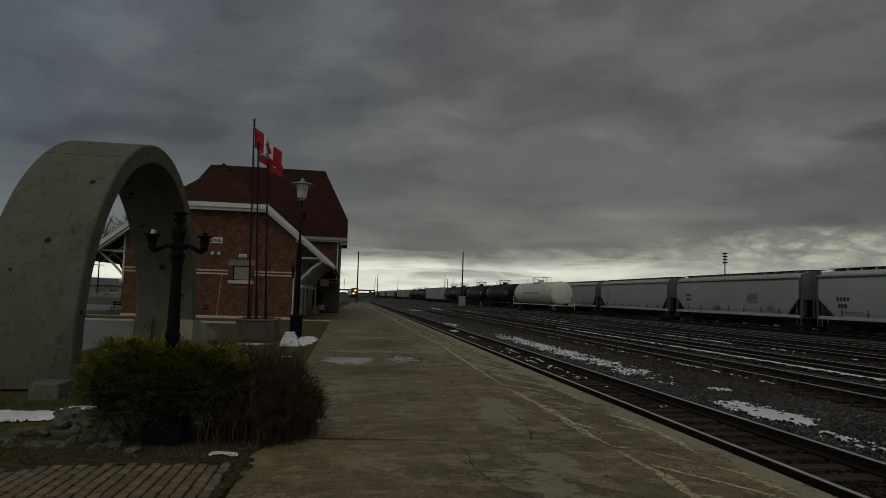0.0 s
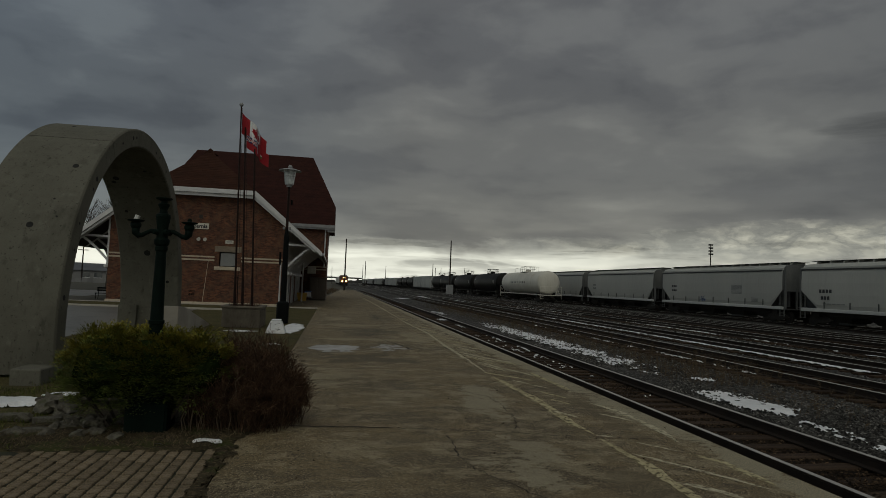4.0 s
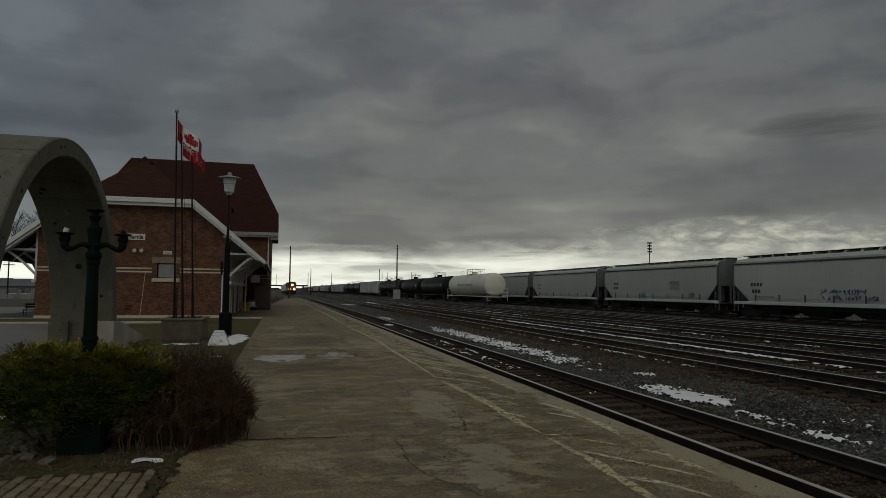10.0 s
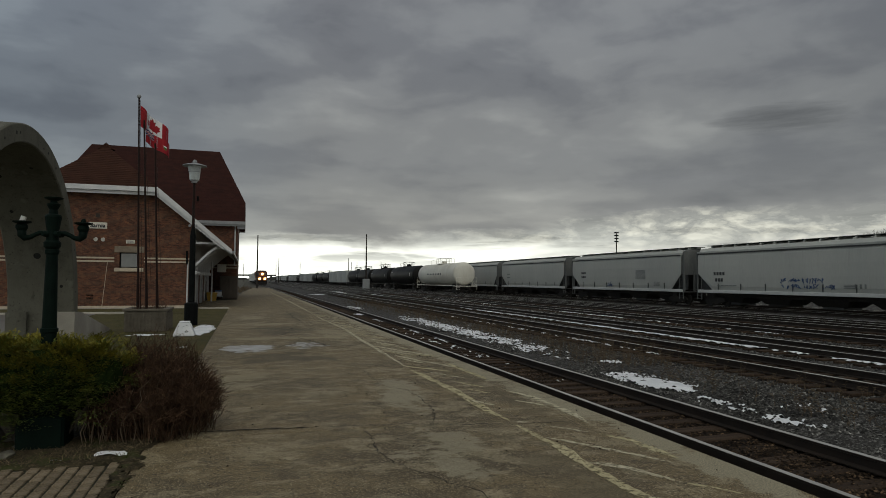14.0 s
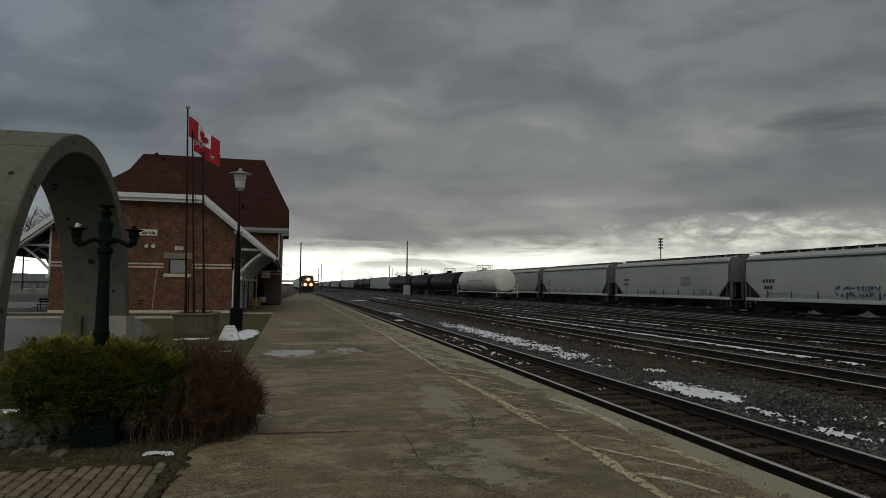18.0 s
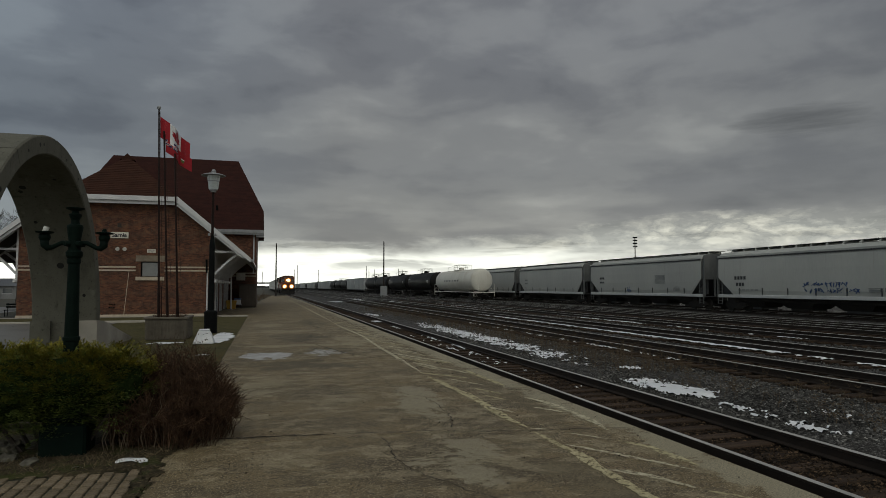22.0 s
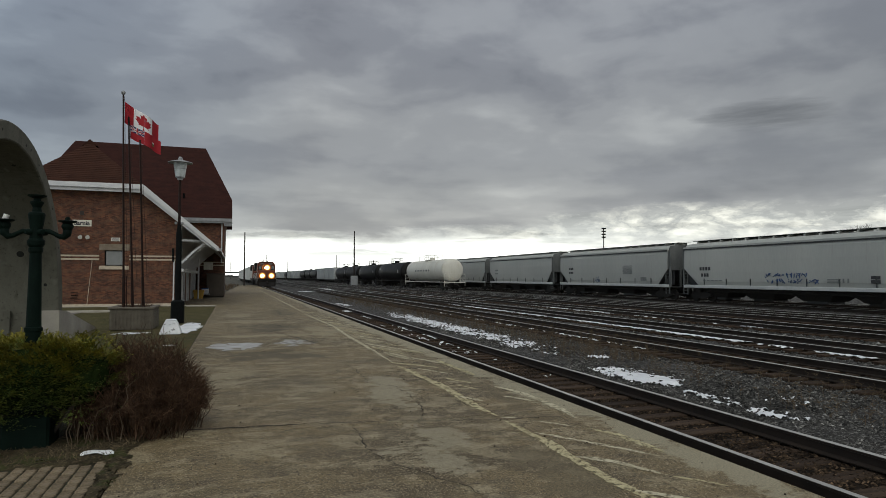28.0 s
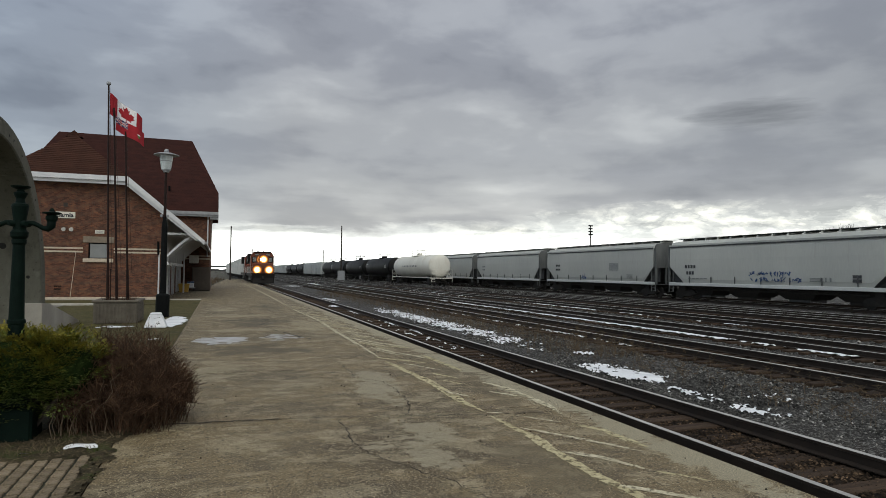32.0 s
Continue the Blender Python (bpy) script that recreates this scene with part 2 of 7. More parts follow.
    nt.links.new(col, b.inputs["Base Color"])
    rr = nt.nodes.new("ShaderNodeMapRange")
    rr.inputs["To Min"].default_value, rr.inputs["To Max"].default_value = max(rough - 0.1, 0.05), min(rough + 0.1, 1)
    nt.links.new(broad, rr.inputs[0])
    nt.links.new(rr.outputs[0], b.inputs["Roughness"])
    if bump:
        bp = nt.nodes.new("ShaderNodeBump")
        bp.inputs["Strength"].default_value, bp.inputs["Distance"].default_value = 0.8, bump
        nt.links.new(small, bp.inputs["Height"])
        nt.links.new(bp.outputs[0], b.inputs["Normal"])
    return mt


def glow(name, c, strength):
    mt = bpy.data.materials.new(name)
    mt.use_nodes = True
    b = mt.node_tree.nodes["Principled BSDF"]
    b.inputs["Base Color"].default_value = (*c, 1)
    b.inputs["Emission Color"].default_value, b.inputs["Emission Strength"].default_value = (*c, 1), strength
    return mt


def halo_glow():
    """A headlight's glare painted on a disc: white-hot at the lamp in its middle, orange towards the rim."""
    mt = bpy.data.materials.new("painted_headlight_halo")
    mt.use_nodes = True
    nt = mt.node_tree
    b = nt.nodes["Principled BSDF"]
    b.inputs["Base Color"].default_value = (0.06, 0.014, 0.005, 1)
    tc = nt.nodes.new("ShaderNodeTexCoord")
    ln = nt.nodes.new("ShaderNodeVectorMath")
    ln.operation = "LENGTH"
    nt.links.new(tc.outputs["Object"], ln.inputs[0])
    rp = nt.nodes.new("ShaderNodeValToRGB")
    cr = rp.color_ramp
    while len(cr.elements) < 5:
        cr.elements.new(0.5)
    for e, (p, c) in zip(cr.elements, [(0.0, (1.0, 0.86, 0.55)), (0.32, (1.0, 0.80, 0.42)), (0.43, (0.42, 0.17, 0.03)), (0.57, (0.09, 0.025, 0.003)), (0.74, (0.0, 0.0, 0.0))]):
        e.position, e.color = p, (*c, 1)
    nt.links.new(ln.outputs["Value"], rp.inputs[0])
    nt.links.new(rp.outputs[0], b.inputs["Emission Color"])
    b.inputs["Emission Strength"].default_value = 5.0
    return mt


def brickwork():
    mt = bpy.data.materials.new("red_brickwork")
    mt.use_nodes = True
    nt = mt.node_tree
    b = nt.nodes["Principled BSDF"]
    b.inputs["Roughness"].default_value = 0.9
    tc = nt.nodes.new("ShaderNodeTexCoord")
    sep = nt.nodes.new("ShaderNodeSeparateXYZ")
    nt.links.new(tc.outputs["Object"], sep.inputs[0])
    add = nt.nodes.new("ShaderNodeMath")
    nt.links.new(sep.outputs[0], add.inputs[0])
    nt.links.new(sep.outputs[1], add.inputs[1])
    comb = nt.nodes.new("ShaderNodeCombineXYZ")
    nt.links.new(add.outputs[0], comb.inputs[0])
    nt.links.new(sep.outputs[2], comb.inputs[1])
    br = nt.nodes.new("ShaderNodeTexBrick")
    nt.links.new(comb.outputs[0], br.inputs["Vector"])
    for k, v in (("Scale", 1.0), ("Brick Width", 0.215), ("Row Height", 0.075), ("Mortar Size", 0.0065), ("Bias", 0.1)):
        br.inputs[k].default_value = v
    br.inputs["Color1"].default_value = (0.152, 0.060, 0.030, 1)
    br.inputs["Color2"].default_value = (0.063, 0.0225, 0.014, 1)
    br.inputs["Mortar"].default_value = (0.098, 0.072, 0.051, 1)
    nz = nt.nodes.new("ShaderNodeTexNoise")
    nz.inputs["Scale"].default_value, nz.inputs["Detail"].default_value, nz.inputs["Roughness"].default_value = 1.6, 9, 0.75
    nt.links.new(tc.outputs["Object"], nz.inputs["Vector"])
    rp = nt.nodes.new("ShaderNodeValToRGB")
    rp.color_ramp.elements[0].position, rp.color_ramp.elements[0].color = 0.36, (0.55, 0.55, 0.57, 1)
    rp.color_ramp.elements[1].position, rp.color_ramp.elements[1].color = 0.64, (1.35, 1.3, 1.2, 1)
    nt.links.new(nz.outputs["Fac"], rp.inputs[0])
    mx = nt.nodes.new("ShaderNodeMix")
    mx.data_type, mx.blend_type = "RGBA", "MULTIPLY"
    mx.inputs[0].default_value = 1
    nt.links.new(br.outputs["Color"], mx.inputs[6])
    nt.links.new(rp.outputs[0], mx.inputs[7])
    nt.links.new(mx.outputs[2], b.inputs["Base Color"])
    bp = nt.nodes.new("ShaderNodeBump")
    bp.inputs["Distance"].default_value, bp.inputs["Strength"].default_value = 0.006, 0.6
    bp.invert = True
    nt.links.new(br.outputs["Fac"], bp.inputs["Height"])
    nt.links.new(bp.outputs[0], b.inputs["Normal"])
    return mt


M = {
    "platform": surf("platform_concrete", (0.1210, 0.0877, 0.0433), (0.1931, 0.1421, 0.0733), 1.3, 0.72, 0, 0.006, 55, 0.8, spec=0.30,
                     stains=[(0.42, 0.50, 0.55, (0.0788, 0.0577, 0.0311), 0.85, (0.85, 1.0, 1)), (1.3, 0.545, 0.575, (0.2975, 0.2520, 0.1598), 0.5, (0.8, 1.0, 1)), (3.2, 0.55, 0.58, (0.3252, 0.2753, 0.1776), 0.45, (0.75, 1.1, 1)),
                             (2.2, 0.57, 0.60, (0.0677, 0.0500, 0.0278), 0.6, (0.8, 1.0, 1)), (17, 0.56, 0.59, (0.0566, 0.0422, 0.0255), 0.75), (34, 0.565, 0.59, (0.0266, 0.0211, 0.0122), 0.9), (44, 0.575, 0.60, (0.4928, 0.4096, 0.2653), 0.8), (80, 0.58, 0.61, (0.5606, 0.4806, 0.3297), 0.6)],
                     blobs=[(5.05, 20, 0.32, 900, 0.0, (0.3252, 0.2864, 0.1954), 1.0), (2.75, 11.3, 0.42, 2.0, 0.10, (0.3252, 0.2864, 0.1954), 0.8), (2.25, 7.5, 0.55, 1.25, 0.05, (0.3252, 0.2864, 0.1954), 0.75), (0.0, 13.7, 0.6, 1.2, 0.1, (0.3141, 0.2697, 0.1721), 0.6), (1.3, 11.6, 0.9, 0.5, 0.0, (0.3141, 0.2697, 0.1721), 0.5),
                            (0.9, 17.0, 1.5, 1.3, 0.0, (0.0955, 0.0766, 0.0477), 0.75), (3.3, 6.2, 0.4, 1.6, 0.0, (0.1454, 0.1154, 0.0677), 0.6), (4.35, 12.0, 0.25, 5.0, 0.0, (0.1288, 0.1010, 0.0577), 0.55), (1.5, 26.0, 1.3, 2.4, 0.1, (0.0955, 0.0766, 0.0477), 0.75), (1.4, 22.6, 2.2, 0.6, 0.0, (0.3363, 0.2886, 0.1854), 0.6), (0.9, 29.8, 1.8, 1.0, 0.0, (0.3363, 0.2886, 0.1854), 0.6),
                            (3.2, 24.0, 0.6, 3.0, 0.0, (0.3363, 0.2886, 0.1854), 0.6), (0.2, 35.0, 0.9, 2.0, 0.0, (0.3363, 0.2886, 0.1854), 0.6), (2.6, 37.0, 0.8, 4.0, 0.0, (0.0955, 0.0766, 0.0477), 0.6), (4.2, 22.0, 0.30, 9.0, 0.0, (0.3696, 0.3175, 0.1998), 0.45)]),
    "concrete": surf("cast_concrete", (0.108, 0.105, 0.085), (0.152, 0.148, 0.122), 0.7, 0.9, 0, 0.002, 60, 0.14,
                     stains=[(0.7, 0.50, 0.64, (0.084, 0.082, 0.066), 0.75), (1.6, 0.56, 0.70, (0.060, 0.058, 0.046), 0.65, (1, 1, 0.35)), (4.5, 0.58, 0.68, (0.056, 0.054, 0.044), 0.6, (1.5, 1.5, 0.5)), (9, 0.62, 0.69, (0.040, 0.038, 0.032), 0.75), (20, 0.62, 0.67, (0.024, 0.023, 0.019), 0.8), (3.0, 0.62, 0.70, (0.192, 0.188, 0.160), 0.5)], spec=0.2),
    "planter": surf("ribbed_planter_concrete", (0.095, 0.083, 0.065), (0.155, 0.136, 0.108), 3, 0.9, 0, 0.004, 60, 0.25),
    "hole": surf("bolt_hole_dark", (0.01, 0.01, 0.01), (0.02, 0.02, 0.018), 10, 0.95),
    "brick": brickwork(),
    "shingle": surf("brown_red_shingles", (0.024, 0.0082, 0.0066), (0.040, 0.0138, 0.0105), 1.2, 0.9, 0, 0.006, 14, 0.35, stretch=(1, 1, 2.5), vary=0.05, spec=0.15),
    "shingle_light": surf("brown_shingles", (0.035, 0.0145, 0.0095), (0.055, 0.0235, 0.0155), 1.2, 0.9, 0, 0.006, 14, 0.3, vary=0.10, spec=0.15),
    "white": surf("white_painted_timber", (0.49, 0.50, 0.52), (0.58, 0.58, 0.585), 2, 0.55, 0, 0.0, 30, 0.08, stains=[(5, 0.62, 0.8, (0.35, 0.34, 0.32), 0.4)]),
    "stone": surf("pale_stone_band", (0.40, 0.33, 0.25), (0.52, 0.45, 0.36), 4, 0.85, 0, 0.002, 40, 0.15),
    "weathered": surf("weathered_stone", (0.15, 0.12, 0.088), (0.23, 0.19, 0.145), 4, 0.9, 0, 0.003, 40, 0.25),
    "grey_trim": surf("grey_metal_trim", (0.22, 0.23, 0.24), (0.30, 0.31, 0.32), 3, 0.5),
    "glass": surf("dark_window_glass", (0.022, 0.028, 0.032), (0.045, 0.055, 0.06), 0.7, 0.08, 0, 0, 30, 0.1, spec=0.8),
    "dark_int": surf("dark_door_paint", (0.018, 0.014, 0.012), (0.03, 0.025, 0.02), 3, 0.6),
    "brown_box": surf("brown_painted_steel", (0.055, 0.043, 0.033), (0.078, 0.062, 0.048), 2, 0.6, 0, 0, 30, 0.12),
    "yellow": surf("yellow_plastic", (0.42, 0.24, 0.03), (0.52, 0.31, 0.05), 4, 0.5),
    "blue": surf("blue_plastic", (0.05, 0.09, 0.2), (0.07, 0.12, 0.26), 4, 0.5),
    "green_iron": surf("dark_green_cast_iron", (0.003, 0.0075, 0.0058), (0.005, 0.012, 0.009), 6, 0.6, 0, 0.001, 60, 0.2, spec=0.05),
    "black_iron": surf("black_painted_steel", (0.004, 0.005, 0.005), (0.008, 0.009, 0.009), 6, 0.6, 0, 0, 60, 0.2, spec=0.06),
    "brown_pole": surf("dark_brown_painted_pole", (0.014, 0.008, 0.007), (0.026, 0.015, 0.012), 4, 0.6, spec=0.1),
    "lantern": surf("milky_lantern_panel", (0.42, 0.46, 0.47), (0.52, 0.56, 0.57), 8, 0.35),
    "globe": surf("white_lamp_socket", (0.55, 0.55, 0.52), (0.65, 0.65, 0.62), 8, 0.4),
    "lawn": surf("winter_lawn", (0.058, 0.056, 0.022), (0.105, 0.090, 0.042), 1.3, 0.95, 0, 0.02, 30, 0.6, stains=[(3.5, 0.55, 0.66, (0.12, 0.092, 0.058), 0.8), (0.6, 0.55, 0.7, (0.07, 0.06, 0.04), 0.7)], spec=0.1),
    "mulch": surf("dark_soil_and_mulch", (0.024, 0.020, 0.011), (0.075, 0.060, 0.034), 6, 0.95, 0, 0.03, 35, 0.5, stains=[(9, 0.56, 0.66, (0.11, 0.080, 0.050), 0.7), (2.2, 0.52, 0.60, (0.050, 0.058, 0.018), 0.75), (24, 0.58, 0.62, (0.15, 0.115, 0.07), 0.7)], spec=0.15),
    "asphalt": surf("worn_asphalt", (0.10, 0.094, 0.084), (0.17, 0.162, 0.147), 0.35, 0.45, 0, 0.004, 50, 0.2, stains=[(0.25, 0.5, 0.62, (0.06, 0.057, 0.052), 0.8)]),
    "sidewalk": surf("pale_pavement_slab", (0.2900, 0.2682, 0.2320), (0.4350, 0.4060, 0.3553), 0.8, 0.85, 0, 0.003, 50, 0.2),
    "paver": surf("worn_red_paver", (0.150, 0.116, 0.076), (0.232, 0.184, 0.125), 7, 0.9, 0, 0.006, 50, 0.5, vary=0.2, stains=[(5, 0.56, 0.68, (0.12, 0.10, 0.08), 0.7)], spec=0.15),
    "ballast": surf("dark_gravel_bed", (0.0104, 0.0092, 0.0081), (0.0317, 0.0282, 0.0248), 0.6, 0.85, 0, 0.06, 15, 0.95, stains=[(0.30, 0.56, 0.64, (0.0207, 0.0144, 0.0092), 0.6), (7, 0.56, 0.60, (0.1123, 0.1089, 0.1014), 0.75), (14, 0.565, 0.60, (0.1797, 0.1757, 0.1647), 0.75), (26, 0.58, 0.61, (0.2246, 0.2172, 0.2062), 0.7)], spec=0.3),
    "bed_brown": surf("oily_brown_track_bed", (0.008, 0.006, 0.004), (0.024, 0.016, 0.010), 1.4, 0.95, 0, 0.05, 20, 0.9, stains=[(8, 0.57, 0.62, (0.095, 0.064, 0.040), 0.65), (22, 0.59, 0.63, (0.14, 0.10, 0.07), 0.6), (0.8, 0.56, 0.7, (0.05, 0.03, 0.018), 0.5)], spec=0.15),
    "stones": surf("gravel_stone", (0.0397, 0.0383, 0.0361), (0.1228, 0.1192, 0.1113), 1.2, 0.9, 0, 0.0, 9, 0.5, island=0.85, spec=0.15),
    "brown_stones": surf("oily_brown_stone", (0.020, 0.013, 0.008), (0.075, 0.050, 0.031), 1.2, 0.9, 0, 0.0, 9, 0.5, island=0.85, spec=0.15),
    "earth": surf("far_ground", (0.045, 0.042, 0.032), (0.085, 0.078, 0.058), 0.02, 0.95, 0, 0, 0.5, 0.3),
    "rail": surf("rusty_rail_steel", (0.014, 0.0098, 0.007), (0.030, 0.020, 0.014), 3, 0.7, 0.2, 0.001, 40, 0.2),
    "rail_top": surf("worn_rail_head", (0.40, 0.38, 0.35), (0.58, 0.56, 0.52), 1.5, 0.38, 0.45, 0, 30, 0.15),
    "tie": surf("tarred_timber_tie", (0.020, 0.013, 0.009), (0.062, 0.041, 0.027), 5, 0.92, 0, 0.008, 30, 0.5, vary=0.4, stretch=(0.3, 2, 1), spec=0.2),
    "litter": surf("straw_coloured_litter", (0.07, 0.054, 0.032), (0.16, 0.125, 0.078), 9, 0.9, 0, 0, 30, 0.3, island=0.4, spec=0.1),
    "joint": surf("mossy_joint_sand", (0.014, 0.015, 0.008), (0.038, 0.038, 0.018), 5, 0.95, 0, 0.004, 40, 0.4),
    "grass": surf("winter_grass_blades", (0.045, 0.068, 0.013), (0.14, 0.145, 0.045), 3, 0.9, 0, 0, 20, 0.3, island=0.5, spec=0.1),
    "flagstone": surf("grey_flagstone", (0.070, 0.064, 0.050), (0.145, 0.135, 0.108), 5, 0.9, 0, 0.02, 14, 0.5, stains=[(6, 0.54, 0.62, (0.045, 0.048, 0.020), 0.7)]),
    "snow": surf("old_snow", (0.62, 0.64, 0.67), (0.82, 0.83, 0.85), 2, 0.8, 0, 0.01, 24, 0.10, stains=[(6, 0.62, 0.78, (0.33, 0.31, 0.28), 0.6)], spec=0.3),
    "wet_ice": surf("wet_grey_ice", (0.17, 0.16, 0.14), (0.26, 0.25, 0.225), 2.2, 0.3, 0, 0.0, 20, 0.2, wear=(5, 0.42, 0.5)),
    "ice": surf("thin_ice_and_meltwater", (0.30, 0.29, 0.275), (0.52, 0.52, 0.52), 2.2, 0.4, 0, 0.0, 20, 0.2, stains=[(6, 0.50, 0.60, (0.13, 0.112, 0.084), 0.85, (0.4, 1.6, 1))]),
    "line": surf("worn_yellow_paint", (0.38, 0.33, 0.195), (0.51, 0.45, 0.28), 2.5, 0.85, 0, 0, 45, 0.35, wear=(10, 0.37, 0.50), spec=0.15),
    "pale_line": surf("worn_pale_paint", (0.42, 0.375, 0.255), (0.56, 0.51, 0.37), 2.5, 0.85, 0, 0, 45, 0.35, wear=(10, 0.37, 0.50), spec=0.15),
    "crack": surf("dirt_filled_crack", (0.012, 0.011, 0.009), (0.028, 0.025, 0.02), 8, 0.95),
    "hop_grey": surf("weathered_grey_paint", (0.343, 0.349, 0.327), (0.418, 0.422, 0.392), 0.25, 0.6, 0, 0, 9, 0.05, vary=0.10, stretch=(1, 1, 0.25), stains=[(0.9, 0.58, 0.78, (0.315, 0.311, 0.285), 0.45), (2.0, 0.60, 0.72, (0.252, 0.233, 0.205), 0.4, (1, 2.5, 0.12))]),
    # darker copies of the body grey; shade is painted in on ends and undersides
    "hop_mid": surf("shaded_grey_end", (0.085, 0.09, 0.09), (0.13, 0.135, 0.132), 2, 0.7, 0, 0, 20, 0.2, stretch=(1, 1, 0.3)),
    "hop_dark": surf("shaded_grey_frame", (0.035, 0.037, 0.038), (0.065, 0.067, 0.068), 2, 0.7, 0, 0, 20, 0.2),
    "hop_sill": surf("pale_grey_sill", (0.42, 0.43, 0.42), (0.52, 0.525, 0.51), 1.5, 0.6, 0, 0, 15, 0.12),
    "truck": surf("grimy_black_steel", (0.010, 0.009, 0.008), (0.026, 0.022, 0.018), 5, 0.8, 0, 0, 20, 0.3),
    "stencil": surf("black_stencil_paint", (0.03, 0.032, 0.035), (0.05, 0.05, 0.055), 5, 0.7),
    "stencil_grey": surf("faded_stencil_paint", (0.16, 0.17, 0.17), (0.2, 0.21, 0.21), 5, 0.7),
    "graffiti": surf("dark_blue_spray_paint", (0.015, 0.045, 0.13), (0.03, 0.075, 0.20), 5, 0.6),
    "tank_white": surf("off_white_tank_paint", (0.54, 0.525, 0.465), (0.66, 0.645, 0.58), 0.5, 0.5, 0, 0, 10, 0.06, stretch=(1, 1, 0.3), stains=[(1.4, 0.55, 0.72, (0.45, 0.39, 0.29), 0.5), (2.5, 0.62, 0.74, (0.40, 0.30, 0.18), 0.5, (1.5, 1.5, 0.2))]),
    "tank_black": surf("black_tank_paint", (0.006, 0.006, 0.006), (0.013, 0.0126, 0.012), 0.8, 0.5, 0, 0, 10, 0.1, spec=0.12),
    "box_grey": surf("pale_grey_car_paint", (0.26, 0.275, 0.275), (0.36, 0.37, 0.36), 0.5, 0.6, 0, 0, 8, 0.1, vary=0.15),
    "loco_red": surf("orange_red_loco_paint", (0.095, 0.020, 0.007), (0.14, 0.030, 0.010), 1.0, 0.55, 0, 0, 14, 0.15),
    "loco_black": surf("black_loco_paint", (0.006, 0.005, 0.005), (0.013, 0.011, 0.010), 2, 0.6, 0, 0, 20, 0.2, spec=0.12),
    "loco_white": surf("off_white_loco_paint", (0.45, 0.44, 0.42), (0.55, 0.54, 0.52), 2, 0.5),
    "loco_glass": surf("cab_window_glass", (0.012, 0.014, 0.016), (0.02, 0.022, 0.025), 2, 0.1, spec=0.7),
    "headlight": glow("headlight_lens", (1.0, 0.84, 0.52), 14.0),
    "reflector": halo_glow(),
    "flag_red": surf("flag_red_cloth", (0.27, 0.008, 0.016), (0.36, 0.013, 0.023), 4, 0.8, 0, 0, 60, 0.08),
    "flag_white": surf("flag_white_cloth", (0.66, 0.66, 0.68), (0.78, 0.78, 0.79), 4, 0.8, 0, 0, 60, 0.06),
    "flag_blue": surf("flag_blue_cloth", (0.012, 0.014, 0.07), (0.02, 0.024, 0.10), 4, 0.8),
    "flag_gold": surf("flag_gold_green_cloth", (0.16, 0.15, 0.04), (0.06, 0.13, 0.04), 40, 0.8),
    "yew": surf("evergreen_needles", (0.065, 0.120, 0.030), (0.215, 0.240, 0.055), 2.6, 0.8, 0, 0, 9, 0.5, island=0.5, spec=0.15),
    "yew_tip": surf("yellow_green_shoots", (0.1386, 0.1386, 0.0185), (0.2856, 0.2394, 0.0386), 3.5, 0.8, 0, 0, 9, 0.5, island=0.5, spec=0.15),
    # shade deep inside the yew, put into a near-black green
    "yew_in": surf("evergreen_inner_shade", (0.009, 0.018, 0.005), (0.022, 0.034, 0.010), 9, 0.95, 0, 0.02, 22, 0.7, spec=0.02),
    "twig": surf("red_brown_twigs", (0.0429, 0.0252, 0.0163), (0.1221, 0.0725, 0.0459), 5, 0.85, 0, 0, 30, 0.3, island=0.45, spec=0.1),
    "twig_tan": surf("tan_bare_stems", (0.0555, 0.0355, 0.0222), (0.1036, 0.0703, 0.0444), 5, 0.85, 0, 0, 30, 0.3),
    "twig_pale": surf("pale_grey_brown_stem", (0.09, 0.064, 0.042), (0.155, 0.115, 0.078), 5, 0.85, 0, 0, 30, 0.3),
    "bark": surf("grey_brown_bark", (0.035, 0.028, 0.023), (0.07, 0.058, 0.048), 6, 0.9, 0, 0, 30, 0.3),
    "weed": surf("dry_brown_weeds", (0.055, 0.038, 0.023), (0.115, 0.083, 0.050), 5, 0.9),
    "far_wood": surf("far_bare_woods", (0.045, 0.045, 0.045), (0.075, 0.073, 0.07), 0.08, 0.95),
    "far_build": surf("far_building_wall", (0.17, 0.175, 0.18), (0.27, 0.27, 0.27), 0.1, 0.8, vary=0.3),
    "far_roof": surf("far_roof", (0.07, 0.075, 0.085), (0.11, 0.115, 0.125), 0.2, 0.8, vary=0.2),
    "timber_pole": surf("dark_timber_pole", (0.018, 0.014, 0.012), (0.035, 0.028, 0.024), 4, 0.9),
    "sign": surf("cream_enamel_sign", (0.58, 0.55, 0.48), (0.66, 0.63, 0.56), 3, 0.5),
}


# ---------- building blocks ----------
def thing(name, x=0, y=0, z=0, rz=0):
    ob = new(name)
    ob.matrix_world = pose(x, y, z, 0, 0, rz)
    return ob


def mesh_of(name, bm, material, smooth=False):
    me = bpy.data.meshes.new(name)
    bm.normal_update()
    bm.to_mesh(me)
    bm.free()
    for mt in (material if isinstance(material, (list, tuple)) else [material]):
        me.materials.append(M[mt] if isinstance(mt, str) else mt)
    if smooth:
        me.polygons.foreach_set("use_smooth", [True] * len(me.polygons))
    return me


def part(name, bm, material, parent=None, label="", smooth=False, at=None):
    """One mesh object of a bmesh, under its thing or part."""
    me = bm if isinstance(bm, bpy.types.Mesh) else mesh_of(name, bm, material, smooth)
    ob = new(name, me)
    if parent is not None:
        ob.parent = parent
    if at is not None:
        ob.matrix_basis = at
    if label:
        ob["label"] = label
    return ob


